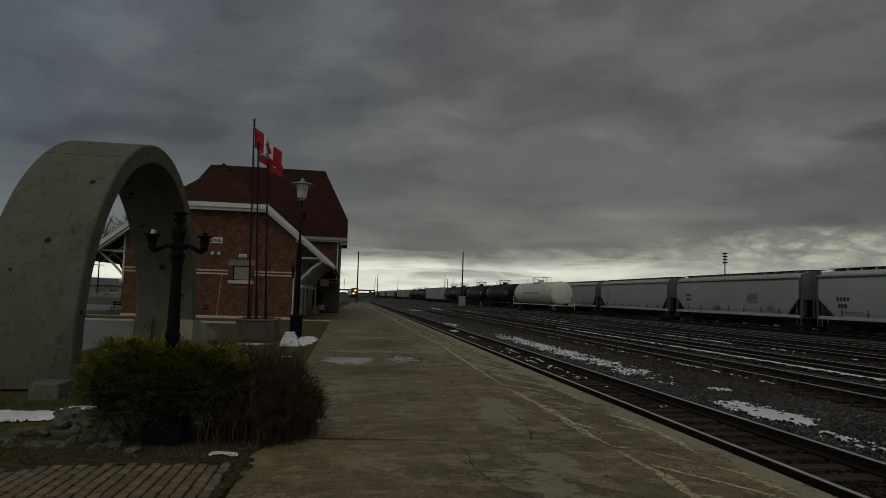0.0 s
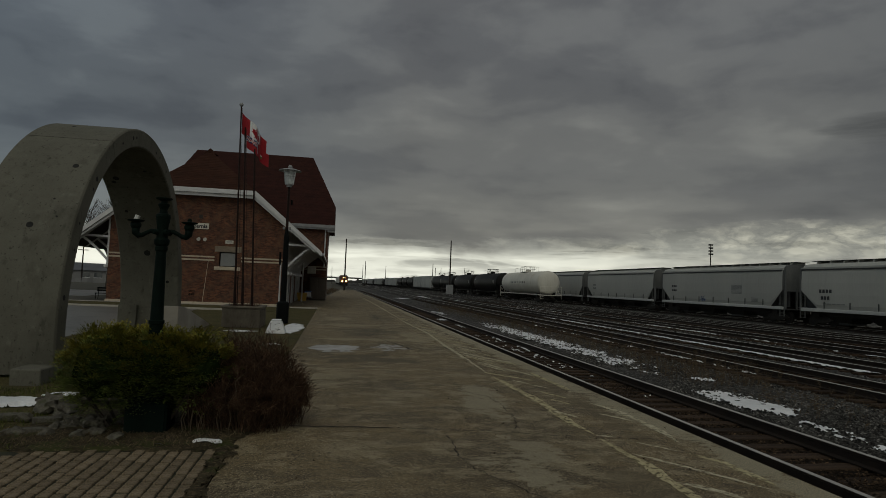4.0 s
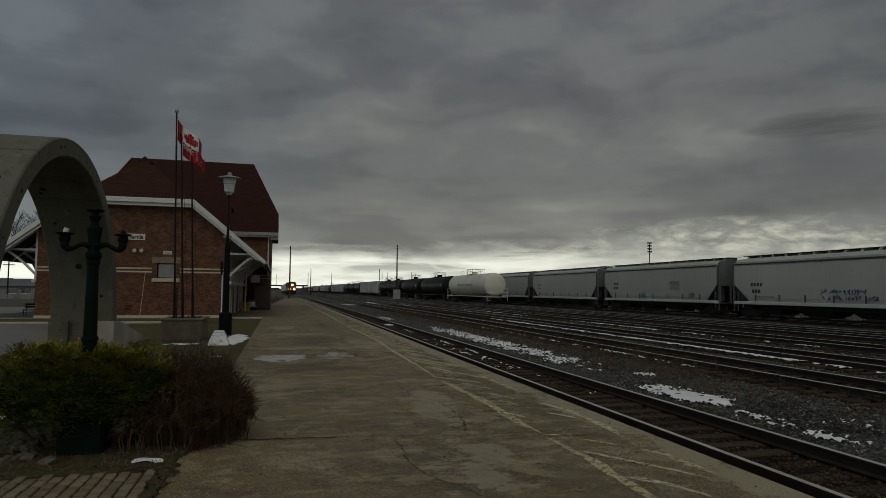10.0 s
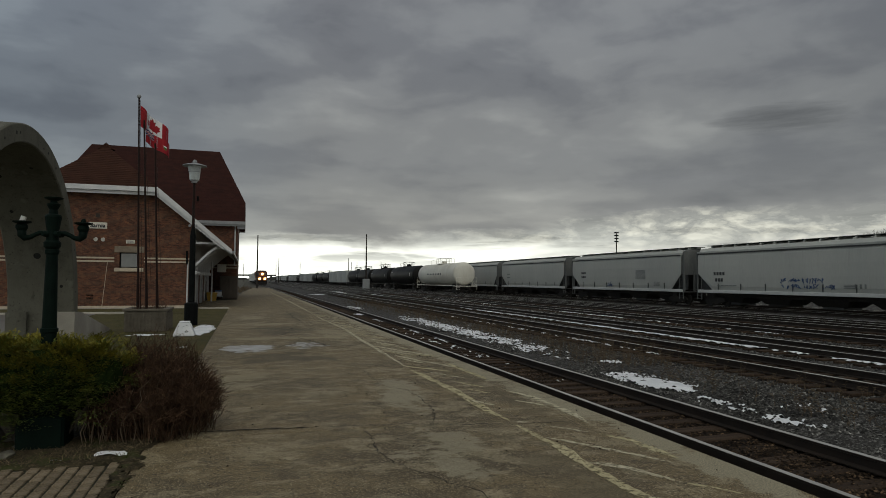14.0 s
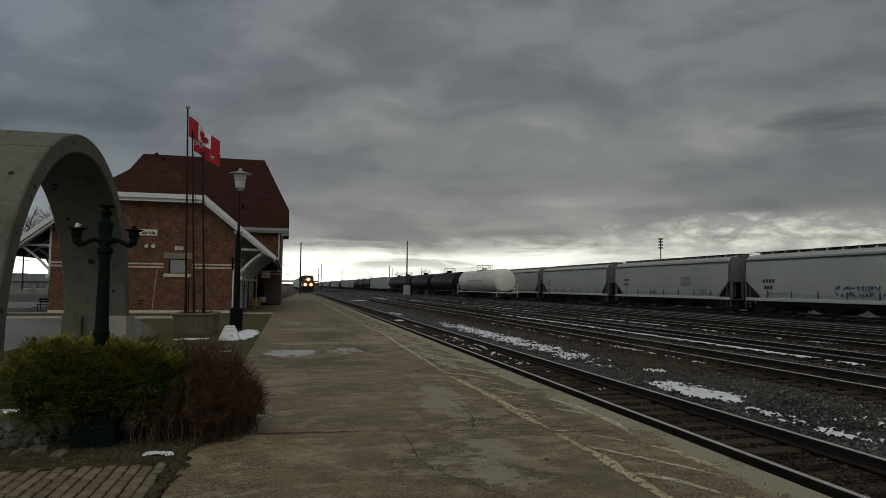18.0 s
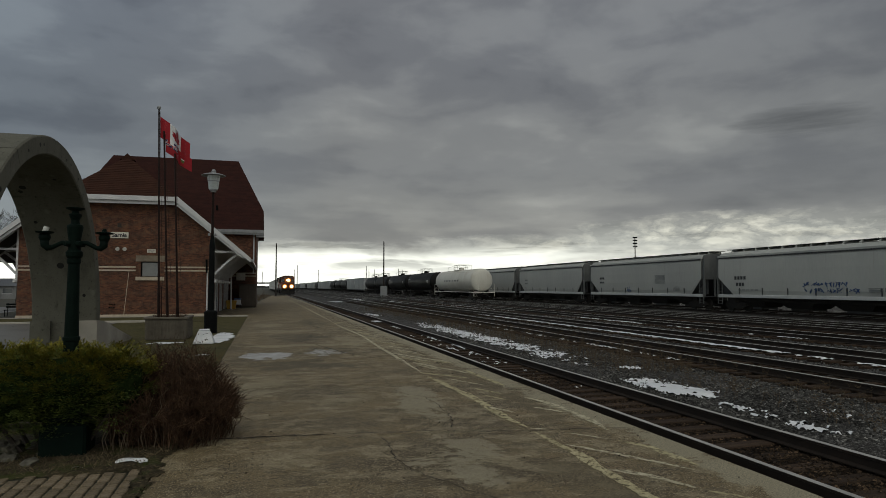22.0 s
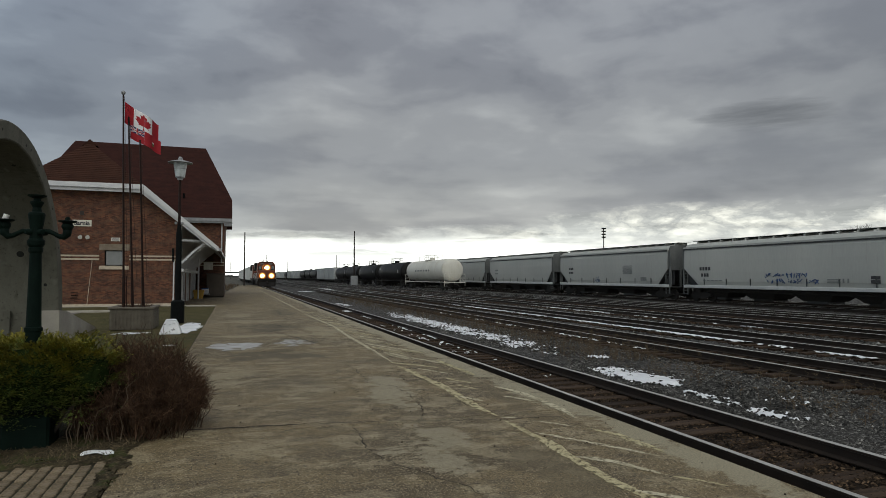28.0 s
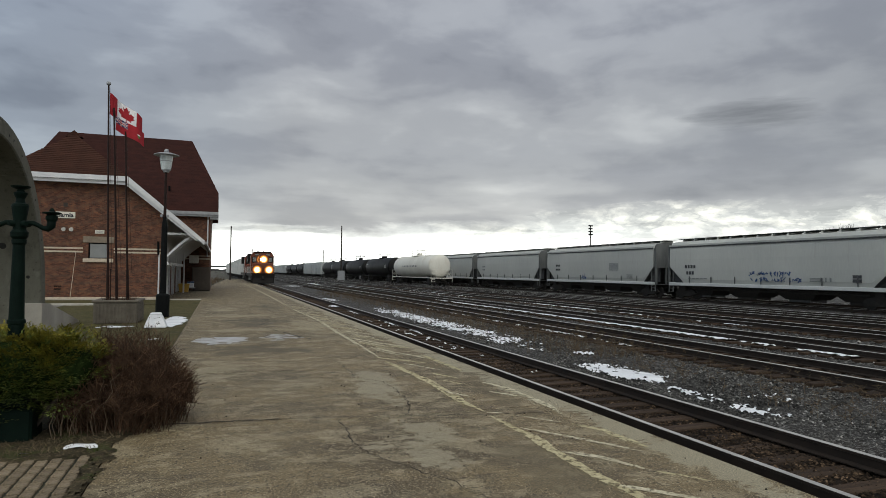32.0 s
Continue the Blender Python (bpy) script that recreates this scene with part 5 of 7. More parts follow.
    for za in (3.1, 3.4):
        part("stone_band", one_box(X_R + 0.1, vx - 0.68, wy0 - 0.05, wy0, za, za + 0.11), "stone", st)
    part("notice_board", one_box(-2.9, -2.0, wy0 - 0.14, wy0 - 0.06, 2.7, 3.5, bevel=0.02), "sign", st, "pale framed notice board")
    for x in (-13.0, -8.2, -5.0):
        part("roof_vent", rod(bmesh.new(), (x, 70.4, 10.1), (x, 70.3, 10.6), 0.1), "black_iron", st)
    return st


make_station()


def text_mesh(body, size, material, ex=0.004):
    cu = bpy.data.curves.new("text", "FONT")
    cu.offset = size * 0.035
    cu.body, cu.size, cu.extrude, cu.align_x, cu.align_y = body, size, ex, "CENTER", "CENTER"
    ob = bpy.data.objects.new("text", cu)
    scene.collection.objects.link(ob)
    me = bpy.data.meshes.new_from_object(ob.evaluated_get(bpy.context.evaluated_depsgraph_get()))
    bpy.data.objects.remove(ob)
    me.materials.clear()
    me.materials.append(M[material])
    return me


def make_station_fittings():
    y = WALL_Y
    s = tagged(part("station_sign", one_box(-10.16, -9.04, y - 0.07, y, 5.34, 5.76, bevel=0.01), "sign"), "cream sign with the place name in black", "sign")
    me = text_mesh("Sarnia", 0.38, "stencil")
    part("lettering", me, None, s, "black lettering", at=pose(-9.6, y - 0.076, 5.54, 90, 0, 0))
    p = tagged(part("wall_plate", one_box(-7.85, -7.3, y - 0.04, y, 4.38, 4.62, bevel=0.01), "sign"), "small pale plate on the brick wall", "sign")
    for k in range(3):
        part("unreadable_line", one_box(-7.78, -7.37, y - 0.045, y - 0.041, 4.42 + k * 0.06, 4.45 + k * 0.06), "stencil_grey", p)
    for x in (-9.66, -9.22):
        lamp = tagged(thing("wall_spotlight", x, y, 4.64), "small white spotlight on the brick wall", "lamp", "wall spotlights")
        part("bracket", one_box(-0.04, 0.04, -0.1, 0, -0.04, 0.04), "grey_trim", lamp)
        bm = bmesh.new()
        rod(bm, (0, -0.08, 0.02), (0, -0.26, -0.05), 0.09, 0.13, 12)
        part("lamp_head", bm, "globe", lamp)
    # enclosure, bin and odds by the wing
    e = tagged(thing("storage_enclosure", -1.65, 67.2, 0), "tall brown steel storage enclosure against the station", "enclosure")
    part("body", one_box(-0.85, 0.82, -0.8, 1.2, 0.05, 2.22, bevel=0.02), "brown_box", e)
    part("lid", one_box(-0.9, 0.88, -0.86, 1.25, 2.22, 2.32, bevel=0.02), "brown_box", e)
    for x in (-0.42, 0.42):
        part("door_panel", one_box(x - 0.38, x + 0.38, -0.83, -0.8, 0.12, 2.15, bevel=0.01), "brown_box", e)
    part("skid", one_box(-0.85, 0.82, -0.8, 1.2, 0.0, 0.05), "truck", e)
    b = tagged(thing("salt_bin", -3.0, 62.4, 0), "low yellow plastic salt bin under the eaves", "bin")
    bm = bmesh.new()
    prism(bm, [(-0.36, 0.0), (0.36, 0.0), (0.45, 0.62), (-0.45, 0.62)], "y", -0.35, 0.35)
    part("tub", bm, "yellow", b)
    bm = bmesh.new()
    prism(bm, [(-0.5, 0.62), (0.5, 0.62), (0.44, 0.76), (-0.44, 0.78)], "y", -0.4, 0.4)
    part("lid", bm, "yellow", b)
    c = tagged(thing("luggage_cart", -2.55, 65.0, 0), "small cart with white and blue load by the station wall", "cart")
    part("deck", one_box(-0.4, 0.4, -0.5, 0.5, 0.28, 0.36), "grey_trim", c)
    part("load", one_box(-0.32, 0.3, -0.4, 0.4, 0.36, 0.8, bevel=0.05), "white", c)
    part("cover", one_box(-0.34, 0.32, -0.42, 0.42, 0.8, 0.92, bevel=0.04), "blue", c)
    for x in (-0.3, 0.3):
        for yy in (-0.38, 0.38):
            part("wheel", rod(bmesh.new(), (x - 0.03, yy, 0.14), (x + 0.03, yy, 0.14), 0.14, seg=12), "truck", c)
    bench = tagged(thing("bench", -16.5, 50.5, 0), "dark metal bench beside the station", "bench")
    for k in range(3):
        part("seat_slat", one_box(-0.8, 0.8, -0.25 + k * 0.17, -0.12 + k * 0.17, 0.42, 0.46), "black_iron", bench)
    for k in range(2):
        part("back_slat", one_box(-0.8, 0.8, 0.28, 0.32, 0.58 + k * 0.18, 0.7 + k * 0.18), "black_iron", bench)
    for x in (-0.7, 0.7):
        bm = bmesh.new()
        sweep(bm, [(x, -0.25, 0), (x, -0.25, 0.42), (x, 0.3, 0.42), (x, 0.33, 0.9)], 0.025, 6)
        rod(bm, (x, 0.25, 0), (x, 0.3, 0.44), 0.025, seg=6)
        part("leg", bm, "black_iron", bench)


make_station_fittings()
# ---------- lamps, flagpoles, planter ----------
def make_old_lamp():
    L = tagged(thing("twin_arm_lamp_post", -2.24, 8.78, 0), "dark green cast-iron lamp post with two arms and no globes", "lamp post")
    bm = bmesh.new()
    box(bm, -0.25, 0.25, -0.25, 0.25, -0.02, 0.40, bevel=0.03)
    box(bm, -0.20, 0.20, -0.20, 0.20, 0.40, 0.50, bevel=0.03)
    part("base", bm, "green_iron", L)
    bm = bmesh.new()
    lathe(bm, [(0.13, 0.5), (0.13, 0.62), (0.105, 0.7), (0.092, 0.8), (0.084, 1.36), (0.097, 1.37), (0.097, 1.41), (0.081, 1.42), (0.064, 2.30), (0.078, 2.32), (0.078, 2.36), (0.062, 2.38)], 20)
    part("shaft", bm, "green_iron", L, smooth=False)
    bm = bmesh.new()
    lathe(bm, [(0.062, 2.36), (0.092, 2.40), (0.096, 2.45), (0.070, 2.48), (0.068, 2.60), (0.076, 2.65), (0.092, 2.76), (0.086, 2.785), (0.052, 2.80), (0.045, 2.85), (0.070, 2.90), (0.074, 2.92), (0.042, 2.935), (0.036, 2.96), (0.10, 2.985), (0.105, 3.0), (0.03, 3.01)], 20)
    part("crown", bm, "green_iron", L)
    for a in range(4):
        w = math.pi / 2 * a + math.pi / 4
        part("rosette", rod(bmesh.new(), (0.07 * math.cos(w), 0.07 * math.sin(w), 2.55), (0.125 * math.cos(w), 0.125 * math.sin(w), 2.55), 0.04, 0.028, 10), "green_iron", L)
    for s in (-1, 1):
        arm = bmesh.new()
        sweep(arm, [(s * 0.07, 0, 2.56), (s * 0.14, 0, 2.565), (s * 0.19, 0, 2.54), (s * 0.24, 0, 2.51), (s * 0.29, 0, 2.50), (s * 0.325, 0, 2.535), (s * 0.33, 0, 2.60)], [0.035, 0.03, 0.027, 0.03, 0.04, 0.05, 0.05], 10)
        arm = part("arm", arm, "green_iron", L, smooth=True)
        bm = bmesh.new()
        lathe(bm, [(0.045, 2.58), (0.066, 2.62), (0.066, 2.65), (0.05, 2.67), (0.10, 2.685), (0.105, 2.70), (0.03, 2.71)], 16, s * 0.33, 0)
        part("globe_seat", bm, "green_iron", arm)
        bm = bmesh.new()
        if s < 0:
            rod(bm, (s * 0.33, 0, 2.70), (s * 0.33 + 0.02, 0, 2.76), 0.03, 0.033, 10)
            part("lamp_socket", bm, "globe", arm, "white ceramic lamp socket")
        else:
            lathe(bm, [(0.03, 2.70), (0.03, 2.73), (0.015, 2.75)], 10, s * 0.33, 0)
            part("lamp_socket", bm, "green_iron", arm)


def make_street_lamp():
    L = tagged(thing("street_lamp", -2.27, 29.9, 0), "slim dark street lamp with a milky lantern under a flat hat", "street lamp")
    part("base", lathe(bmesh.new(), [(0.28, 0), (0.28, 0.92), (0.22, 0.97), (0.12, 1.0)], 16), "black_iron", L)
    part("lower_shaft", lathe(bmesh.new(), [(0.13, 1.0), (0.12, 3.9), (0.105, 4.0), (0.065, 4.3)], 12), "black_iron", L)
    part("upper_shaft", lathe(bmesh.new(), [(0.062, 4.3), (0.05, 6.3)], 10), "brown_pole", L)
    part("collar", lathe(bmesh.new(), [(0.12, 6.25), (0.12, 6.32), (0.18, 6.34), (0.18, 6.38)], 12), "grey_trim", L)
    lan = part("lantern", lathe(bmesh.new(), [(0.20, 6.38), (0.24, 6.72)], 12), "lantern", L, "milky lantern panels")
    part("band", lathe(bmesh.new(), [(0.245, 6.72), (0.25, 6.75)], 12), "grey_trim", lan)
    part("upper_panel", lathe(bmesh.new(), [(0.25, 6.75), (0.28, 7.02)], 12), "lantern", lan)
    part("hat", lathe(bmesh.new(), [(0.52, 6.99), (0.50, 7.02), (0.27, 7.09), (0.10, 7.13), (0.10, 7.18), (0.06, 7.27), (0.02, 7.28)], 20), "grey_trim", L)
    for s in (-1, 1):
        part("floodlight", one_box(s * 0.13 - 0.05, s * 0.13 + 0.05, -0.16, -0.05, 4.28, 4.40, bevel=0.02), "grey_trim", L)


def make_planter():
    P = tagged(thing("concrete_planter", -3.62, 27.5, 0), "large square ribbed concrete planter around the flagpoles", "planter")
    bm = bmesh.new()
    for a in ((-0.74, 0.74, -1.0, -0.86), (-0.74, 0.74, 0.86, 1.0), (-0.74, -0.6, -0.86, 0.86), (0.6, 0.74, -0.86, 0.86)):
        box(bm, a[0], a[1], a[2], a[3], 0, 0.78)
    part("shell", bm, "planter", P)
    for k in range(12):
        x = -0.68 + k * 0.124
        part("rib", one_box(x - 0.03, x + 0.03, -1.03, -1.0, 0.02, 0.70, bevel=0.008), "planter", P)
    for k in range(14):
        y = -0.9 + k * 0.138
        part("rib", one_box(0.74, 0.77, y - 0.03, y + 0.03, 0.02, 0.70, bevel=0.008), "planter", P)
    for a in ((-0.80, 0.80, -1.06, -0.84), (-0.80, 0.80, 0.84, 1.06), (-0.80, -0.58, -0.84, 0.84), (0.58, 0.80, -0.84, 0.84)):
        part("rim", one_box(a[0], a[1], a[2], a[3], 0.78, 0.86, bevel=0.015), "planter", P)
    part("soil", one_box(-0.6, 0.6, -0.86, 0.86, 0, 0.74), "mulch", P)
    # dead stalks in it
    bm = bmesh.new()
    rnd = random.Random(3)
    for k in range(160):
        x, y = rnd.uniform(-0.6, 0.6), rnd.uniform(-0.85, 0.85)
        rod(bm, (x, y, 0.72), (x + rnd.uniform(-0.14, 0.14), y + rnd.uniform(-0.14, 0.14), rnd.uniform(0.84, 1.05)), 0.008, 0.002, 3, False)
    part("dead_stalks", bm, "twig", P)["kind"] = "stuff"


POLES = [((-4.02, 27.5), (-4.24, 27.6), 9.25, True), ((-3.66, 27.3), (-4.03, 27.6), 8.35, False), ((-3.32, 27.6), (-3.60, 27.6), 7.45, False)]


def make_flagpoles():
    for (bx, by), (tx, ty), h, ball in POLES:
        P = tagged(thing("flagpole"), "thin dark brown flagpole rising from the planter", "flagpole", "flagpoles")
        f = lambda z: (lerp(bx, tx, z / h), lerp(by, ty, z / h), z)
        part("sleeve", rod(bmesh.new(), f(0.7), f(2.0), 0.06, 0.05, 10), "brown_pole", P)
        part("mast", rod(bmesh.new(), f(2.0), f(h), 0.042, 0.03, 8), "brown_pole", P)
        bm = bmesh.new()
        rod(bm, (bx + 0.09, by - 0.02, 1.9), (tx + 0.05, ty - 0.02, h - 0.1), 0.008, 0.008, 4)
        part("halyard", bm, "brown_pole", P)
        if ball:
            bm = bmesh.new()
            bmesh.ops.create_uvsphere(bm, u_segments=12, v_segments=8, radius=0.085)
            bmesh.ops.translate(bm, vec=(tx, ty, h + 0.05), verts=bm.verts)
            part("ball", bm, "grey_trim", P, smooth=True)
    s = tagged(thing("yard_sensor_stake", -4.0, 27.0, 0.74), "thin stake in the planter", "stake")
    part("rod", rod(bmesh.new(), (0.13, 0, 0), (0.1, 0, 1.3), 0.025, seg=6), "brown_pole", s)


make_old_lamp()
make_street_lamp()
make_planter()
make_flagpoles()

LEAF = [(0, 0.46), (0.075, 0.33), (0.165, 0.37), (0.125, 0.17), (0.235, 0.27), (0.265, 0.21), (0.39, 0.235), (0.34, 0.11), (0.41, 0.065), (0.225, -0.08), (0.25, -0.15), (0.02, -0.12), (0.03, -0.36)]
LEAF = LEAF + [(-x, y) for x, y in LEAF[::-1]]


def in_leaf(x, y):
    hit = False
    for (xa, ya), (xb, yb) in zip(LEAF, LEAF[1:] + LEAF[:1]):
        if (ya > y) != (yb > y) and x < (xb - xa) * (y - ya) / (yb - ya) + xa:
            hit = not hit
    return hit


def canada(u, v):
    """Colour index at fly u (0 to 2) and height v (0 to 1): 0 red, 1 white."""
    if u < 0.5 or u > 1.5:
        return 0
    return 0 if in_leaf((u - 1.0) * 0.98, v - 0.48) else 1


def ontario(u, v):
    """0 red, 1 white, 2 blue, 3 gold."""
    if u < 0.8 and v > 0.52:
        a, b = (u - 0.4) / 0.4, (v - 0.76) / 0.24
        if abs(a) < 0.09 or abs(b) < 0.16:
            return 0
        if abs(a) < 0.13 or abs(b) < 0.24:
            return 1
        if abs(abs(a) - abs(b)) < 0.07:
            return 0
        return 1 if abs(abs(a) - abs(b)) < 0.12 else 2
    a, b = u - 1.45, v - 0.42
    if abs(a) < 0.10 and -0.17 + abs(a) * 0.8 < b < 0.13:
        return 1 if b > 0.06 else 3
    return 0


FLAGS = []


def make_flag(name, label, at, hoist, fly, drop, paint):
    fl = tagged(thing(name, *at), label, "flag", "flags")
    n = 40
    w = fly / n
    for i in range(n):
        cx, cz = 3, 40
        v, f, mi = [], [], []
        for a in range(cx + 1):
            for b in range(cz + 1):
                v.append((a / cx * w, 0.0, -b / cz * hoist - drop * a / cx * w))
        for a in range(cx):
            for b in range(cz):
                k = a * (cz + 1) + b
                f.append((k, k + cz + 1, k + cz + 2, k + 1))
                mi.append(paint((i + (a + 0.5) / cx) / n * 2, 1 - (b + 0.5) / cz))
        nv = len(v)
        v += [(x, 0.004, z) for x, y, z in v]
        f += [tuple(nv + q for q in c[::-1]) for c in f]
        mi += mi
        me = bpy.data.meshes.new("cloth_strip")
        me.from_pydata(v, [], f)
        for m in ("flag_red", "flag_white", "flag_blue", "flag_gold"):
            me.materials.append(M[m])
        me.polygons.foreach_set("material_index", mi)
        ob = new("cloth_strip", me)
        ob.parent = fl
        FLAGS.append((ob, i, n, w, fly, drop, hash_of(name)))


def hash_of(s):
    return sum(ord(c) * (i + 1) for i, c in enumerate(s)) % 97 / 97.0


make_flag("national_flag", "red and white maple leaf flag blowing from the pole", (-4.17, 27.57, 8.94), 0.84, 1.54, 0.50, canada)
make_flag("provincial_flag", "red ensign flag with a small crest blowing from the pole", (-3.96, 27.62, 8.06), 0.55, 1.36, 0.38, ontario)


# ---------- shrubs, soil bed, pavers ----------
def make_yew():
    Y = tagged(thing("evergreen_shrub", -2.45, 9.0, 0), "dense low dark green yew shrub around the lamp post", "shrub")
    rs = random.Random(11)
    lobes = [(0.05, 0, 0.74, 0.88, 0.80, 0.56), (-0.55, 0.1, 0.66, 0.44, 0.6, 0.48), (0.68, 0, 0.74, 0.6, 0.65, 0.54), (0.25, -0.25, 0.84, 0.65, 0.45, 0.48), (-0.35, -0.2, 0.78, 0.6, 0.48, 0.54)]
    # added filler core; its dark colour stands for shade between the sprays
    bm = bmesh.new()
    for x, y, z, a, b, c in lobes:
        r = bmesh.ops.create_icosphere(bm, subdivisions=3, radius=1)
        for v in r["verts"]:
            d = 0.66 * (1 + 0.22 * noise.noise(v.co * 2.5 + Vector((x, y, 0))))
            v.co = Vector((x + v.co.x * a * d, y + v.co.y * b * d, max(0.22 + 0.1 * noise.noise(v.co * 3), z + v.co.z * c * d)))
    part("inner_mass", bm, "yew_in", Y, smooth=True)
    sets = {"yew": ([], []), "yew_tip": ([], [])}

    def sprig(p, d, ln, mat):
        V, Fc = sets[mat]
        d = d.normalized()
        side = d.cross(Vector((0, 0, 1)))
        side = (side if side.length > 0.1 else Vector((1, 0, 0))).normalized()
        upv = side.cross(d)
        for s in range(4):
            q = p + d * (ln * s / 4)
            for sg in (-1, 1):
                t = q + (d * 0.7 + side * sg * 0.75 + upv * rs.uniform(-0.25, 0.35)) * ln * rs.uniform(0.3, 0.5)
                n = d * ln * 0.13
                k = len(V)
                V.extend([tuple(q - n), tuple(q + n), tuple(t)])
                Fc.append((k, k + 1, k + 2))
    for x, y, z, a, b, c in lobes:
        for _ in range(int(430 * a * (b + c) / 1.3)):
            w = Vector((rs.gauss(0, 1), rs.gauss(0, 1), rs.gauss(0.2, 1))).normalized()
            k = rs.uniform(0.84, 1.0) * (1 + 0.14 * noise.noise(w * 2.5 + Vector((x, y, 0))))
            p = Vector((x + w.x * a * k, y + w.y * b * k, z + w.z * c * k))
            if p.z < 0.16:
                continue
            # one spray: a flat layered fan of shoots leaning out and a little up
            out = (Vector((w.x, w.y, 0.25 * w.z + 0.12)) + Vector((rs.uniform(-0.4, 0.4), rs.uniform(-0.4, 0.4), rs.uniform(-0.15, 0.25)))).normalized()
            across = out.cross(Vector((0, 0, 1))).normalized()
            size = rs.uniform(0.05, 0.10)
            for _ in range(34):
                f, g = rs.uniform(-0.9, 1.0), rs.gauss(0, 0.42)
                q = p + out * size * f + across * size * g * 1.5 + Vector((0, 0, rs.gauss(0, 0.02) - 0.03 * f * f))
                if q.z < 0.10:
                    continue
                tip = q.z > 0.78 + rs.uniform(-0.15, 0.3) and f > -0.4
                sprig(q, out + across * g * 1.1 + Vector((0, 0, rs.uniform(-0.1, 0.45))), rs.uniform(0.026, 0.052), "yew_tip" if tip else "yew")
    for mat, (V, Fc) in sets.items():
        raw("needles" if mat == "yew" else "new_growth", V, Fc, mat, Y)["kind"] = "stuff"
    for k in range(14):
        x, y = rs.uniform(-0.7, 0.7), rs.uniform(-0.35, 0.35)
        part("stem", rod(bmesh.new(), (x * 0.5, y * 0.5, 0), (x, y, 0.5), 0.03, 0.02, 5), "bark", Y)


def twig_bush(name, label, at, n, rx, ry, h, mats, seed, spread=1.0, base=0.3):
    B = tagged(thing(name, *at), label, "shrub")
    rs = random.Random(seed)
    data = {m: ([], []) for m in mats}

    def tube(pts, rads, m):
        V, Fc = data[m]
        rings = []
        for i, p in enumerate(pts):
            d = (pts[min(i + 1, len(pts) - 1)] - pts[max(i - 1, 0)])
            a = d.orthogonal().normalized()
            b = d.normalized().cross(a)
            k = len(V)
            for q in range(3):
                w = q * 2.094
                V.append(tuple(p + (a * math.cos(w) + b * math.sin(w)) * rads[i]))
            rings.append(k)
        for u, v in zip(rings, rings[1:]):
            for q in range(3):
                Fc.append((u + q, u + (q + 1) % 3, v + (q + 1) % 3, v + q))
    for k in range(n):
        a = rs.uniform(0, 6.283)
        f = math.sqrt(rs.uniform(0, 1))
        top = Vector((math.cos(a) * f * rx, math.sin(a) * f * ry, h * (1 - 0.62 * f ** 2.6) * rs.uniform(0.45, 1.04)))
        root = Vector((math.cos(a) * f * rx * base + rs.uniform(-0.15, 0.15), math.sin(a) * f * ry * base + rs.uniform(-0.15, 0.15), 0))
        mid = root.lerp(top, 0.45) + Vector((rs.uniform(-0.1, 0.1), rs.uniform(-0.1, 0.1), rs.uniform(0.0, 0.15))) * spread
        pts = [root, root.lerp(mid, 0.5), mid, mid.lerp(top, 0.5) + Vector((rs.uniform(-0.05, 0.05), rs.uniform(-0.05, 0.05), 0.03)), top]
        thick = rs.uniform(0.003, 0.0065)
        tube(pts, [thick, thick * 0.85, thick * 0.7, thick * 0.5, thick * 0.25], mats[0] if rs.random() < 0.7 else mats[-1])
        for _ in range(11):
            i = rs.choice((1, 2, 2, 3, 3))
            s = pts[i].lerp(pts[i + 1], rs.random())
            d = (pts[i + 1] - pts[i]).normalized() + Vector((rs.uniform(-1.5, 1.5), rs.uniform(-1.5, 1.5), rs.uniform(-0.6, 0.9)))
            e = s + d.normalized() * rs.uniform(0.08, 0.24)
            if e.z < 0.03:
                continue
            m2 = s.lerp(e, 0.5) + Vector((rs.uniform(-0.02, 0.02), rs.uniform(-0.02, 0.02), 0.012))
            tube([s, m2, e], [0.0032, 0.0026, 0.0014], mats[0])
    for m in mats:
        ob = raw("twig_mass", data[m][0], data[m][1], m, B)
        ob["kind"] = "stuff"
    return B


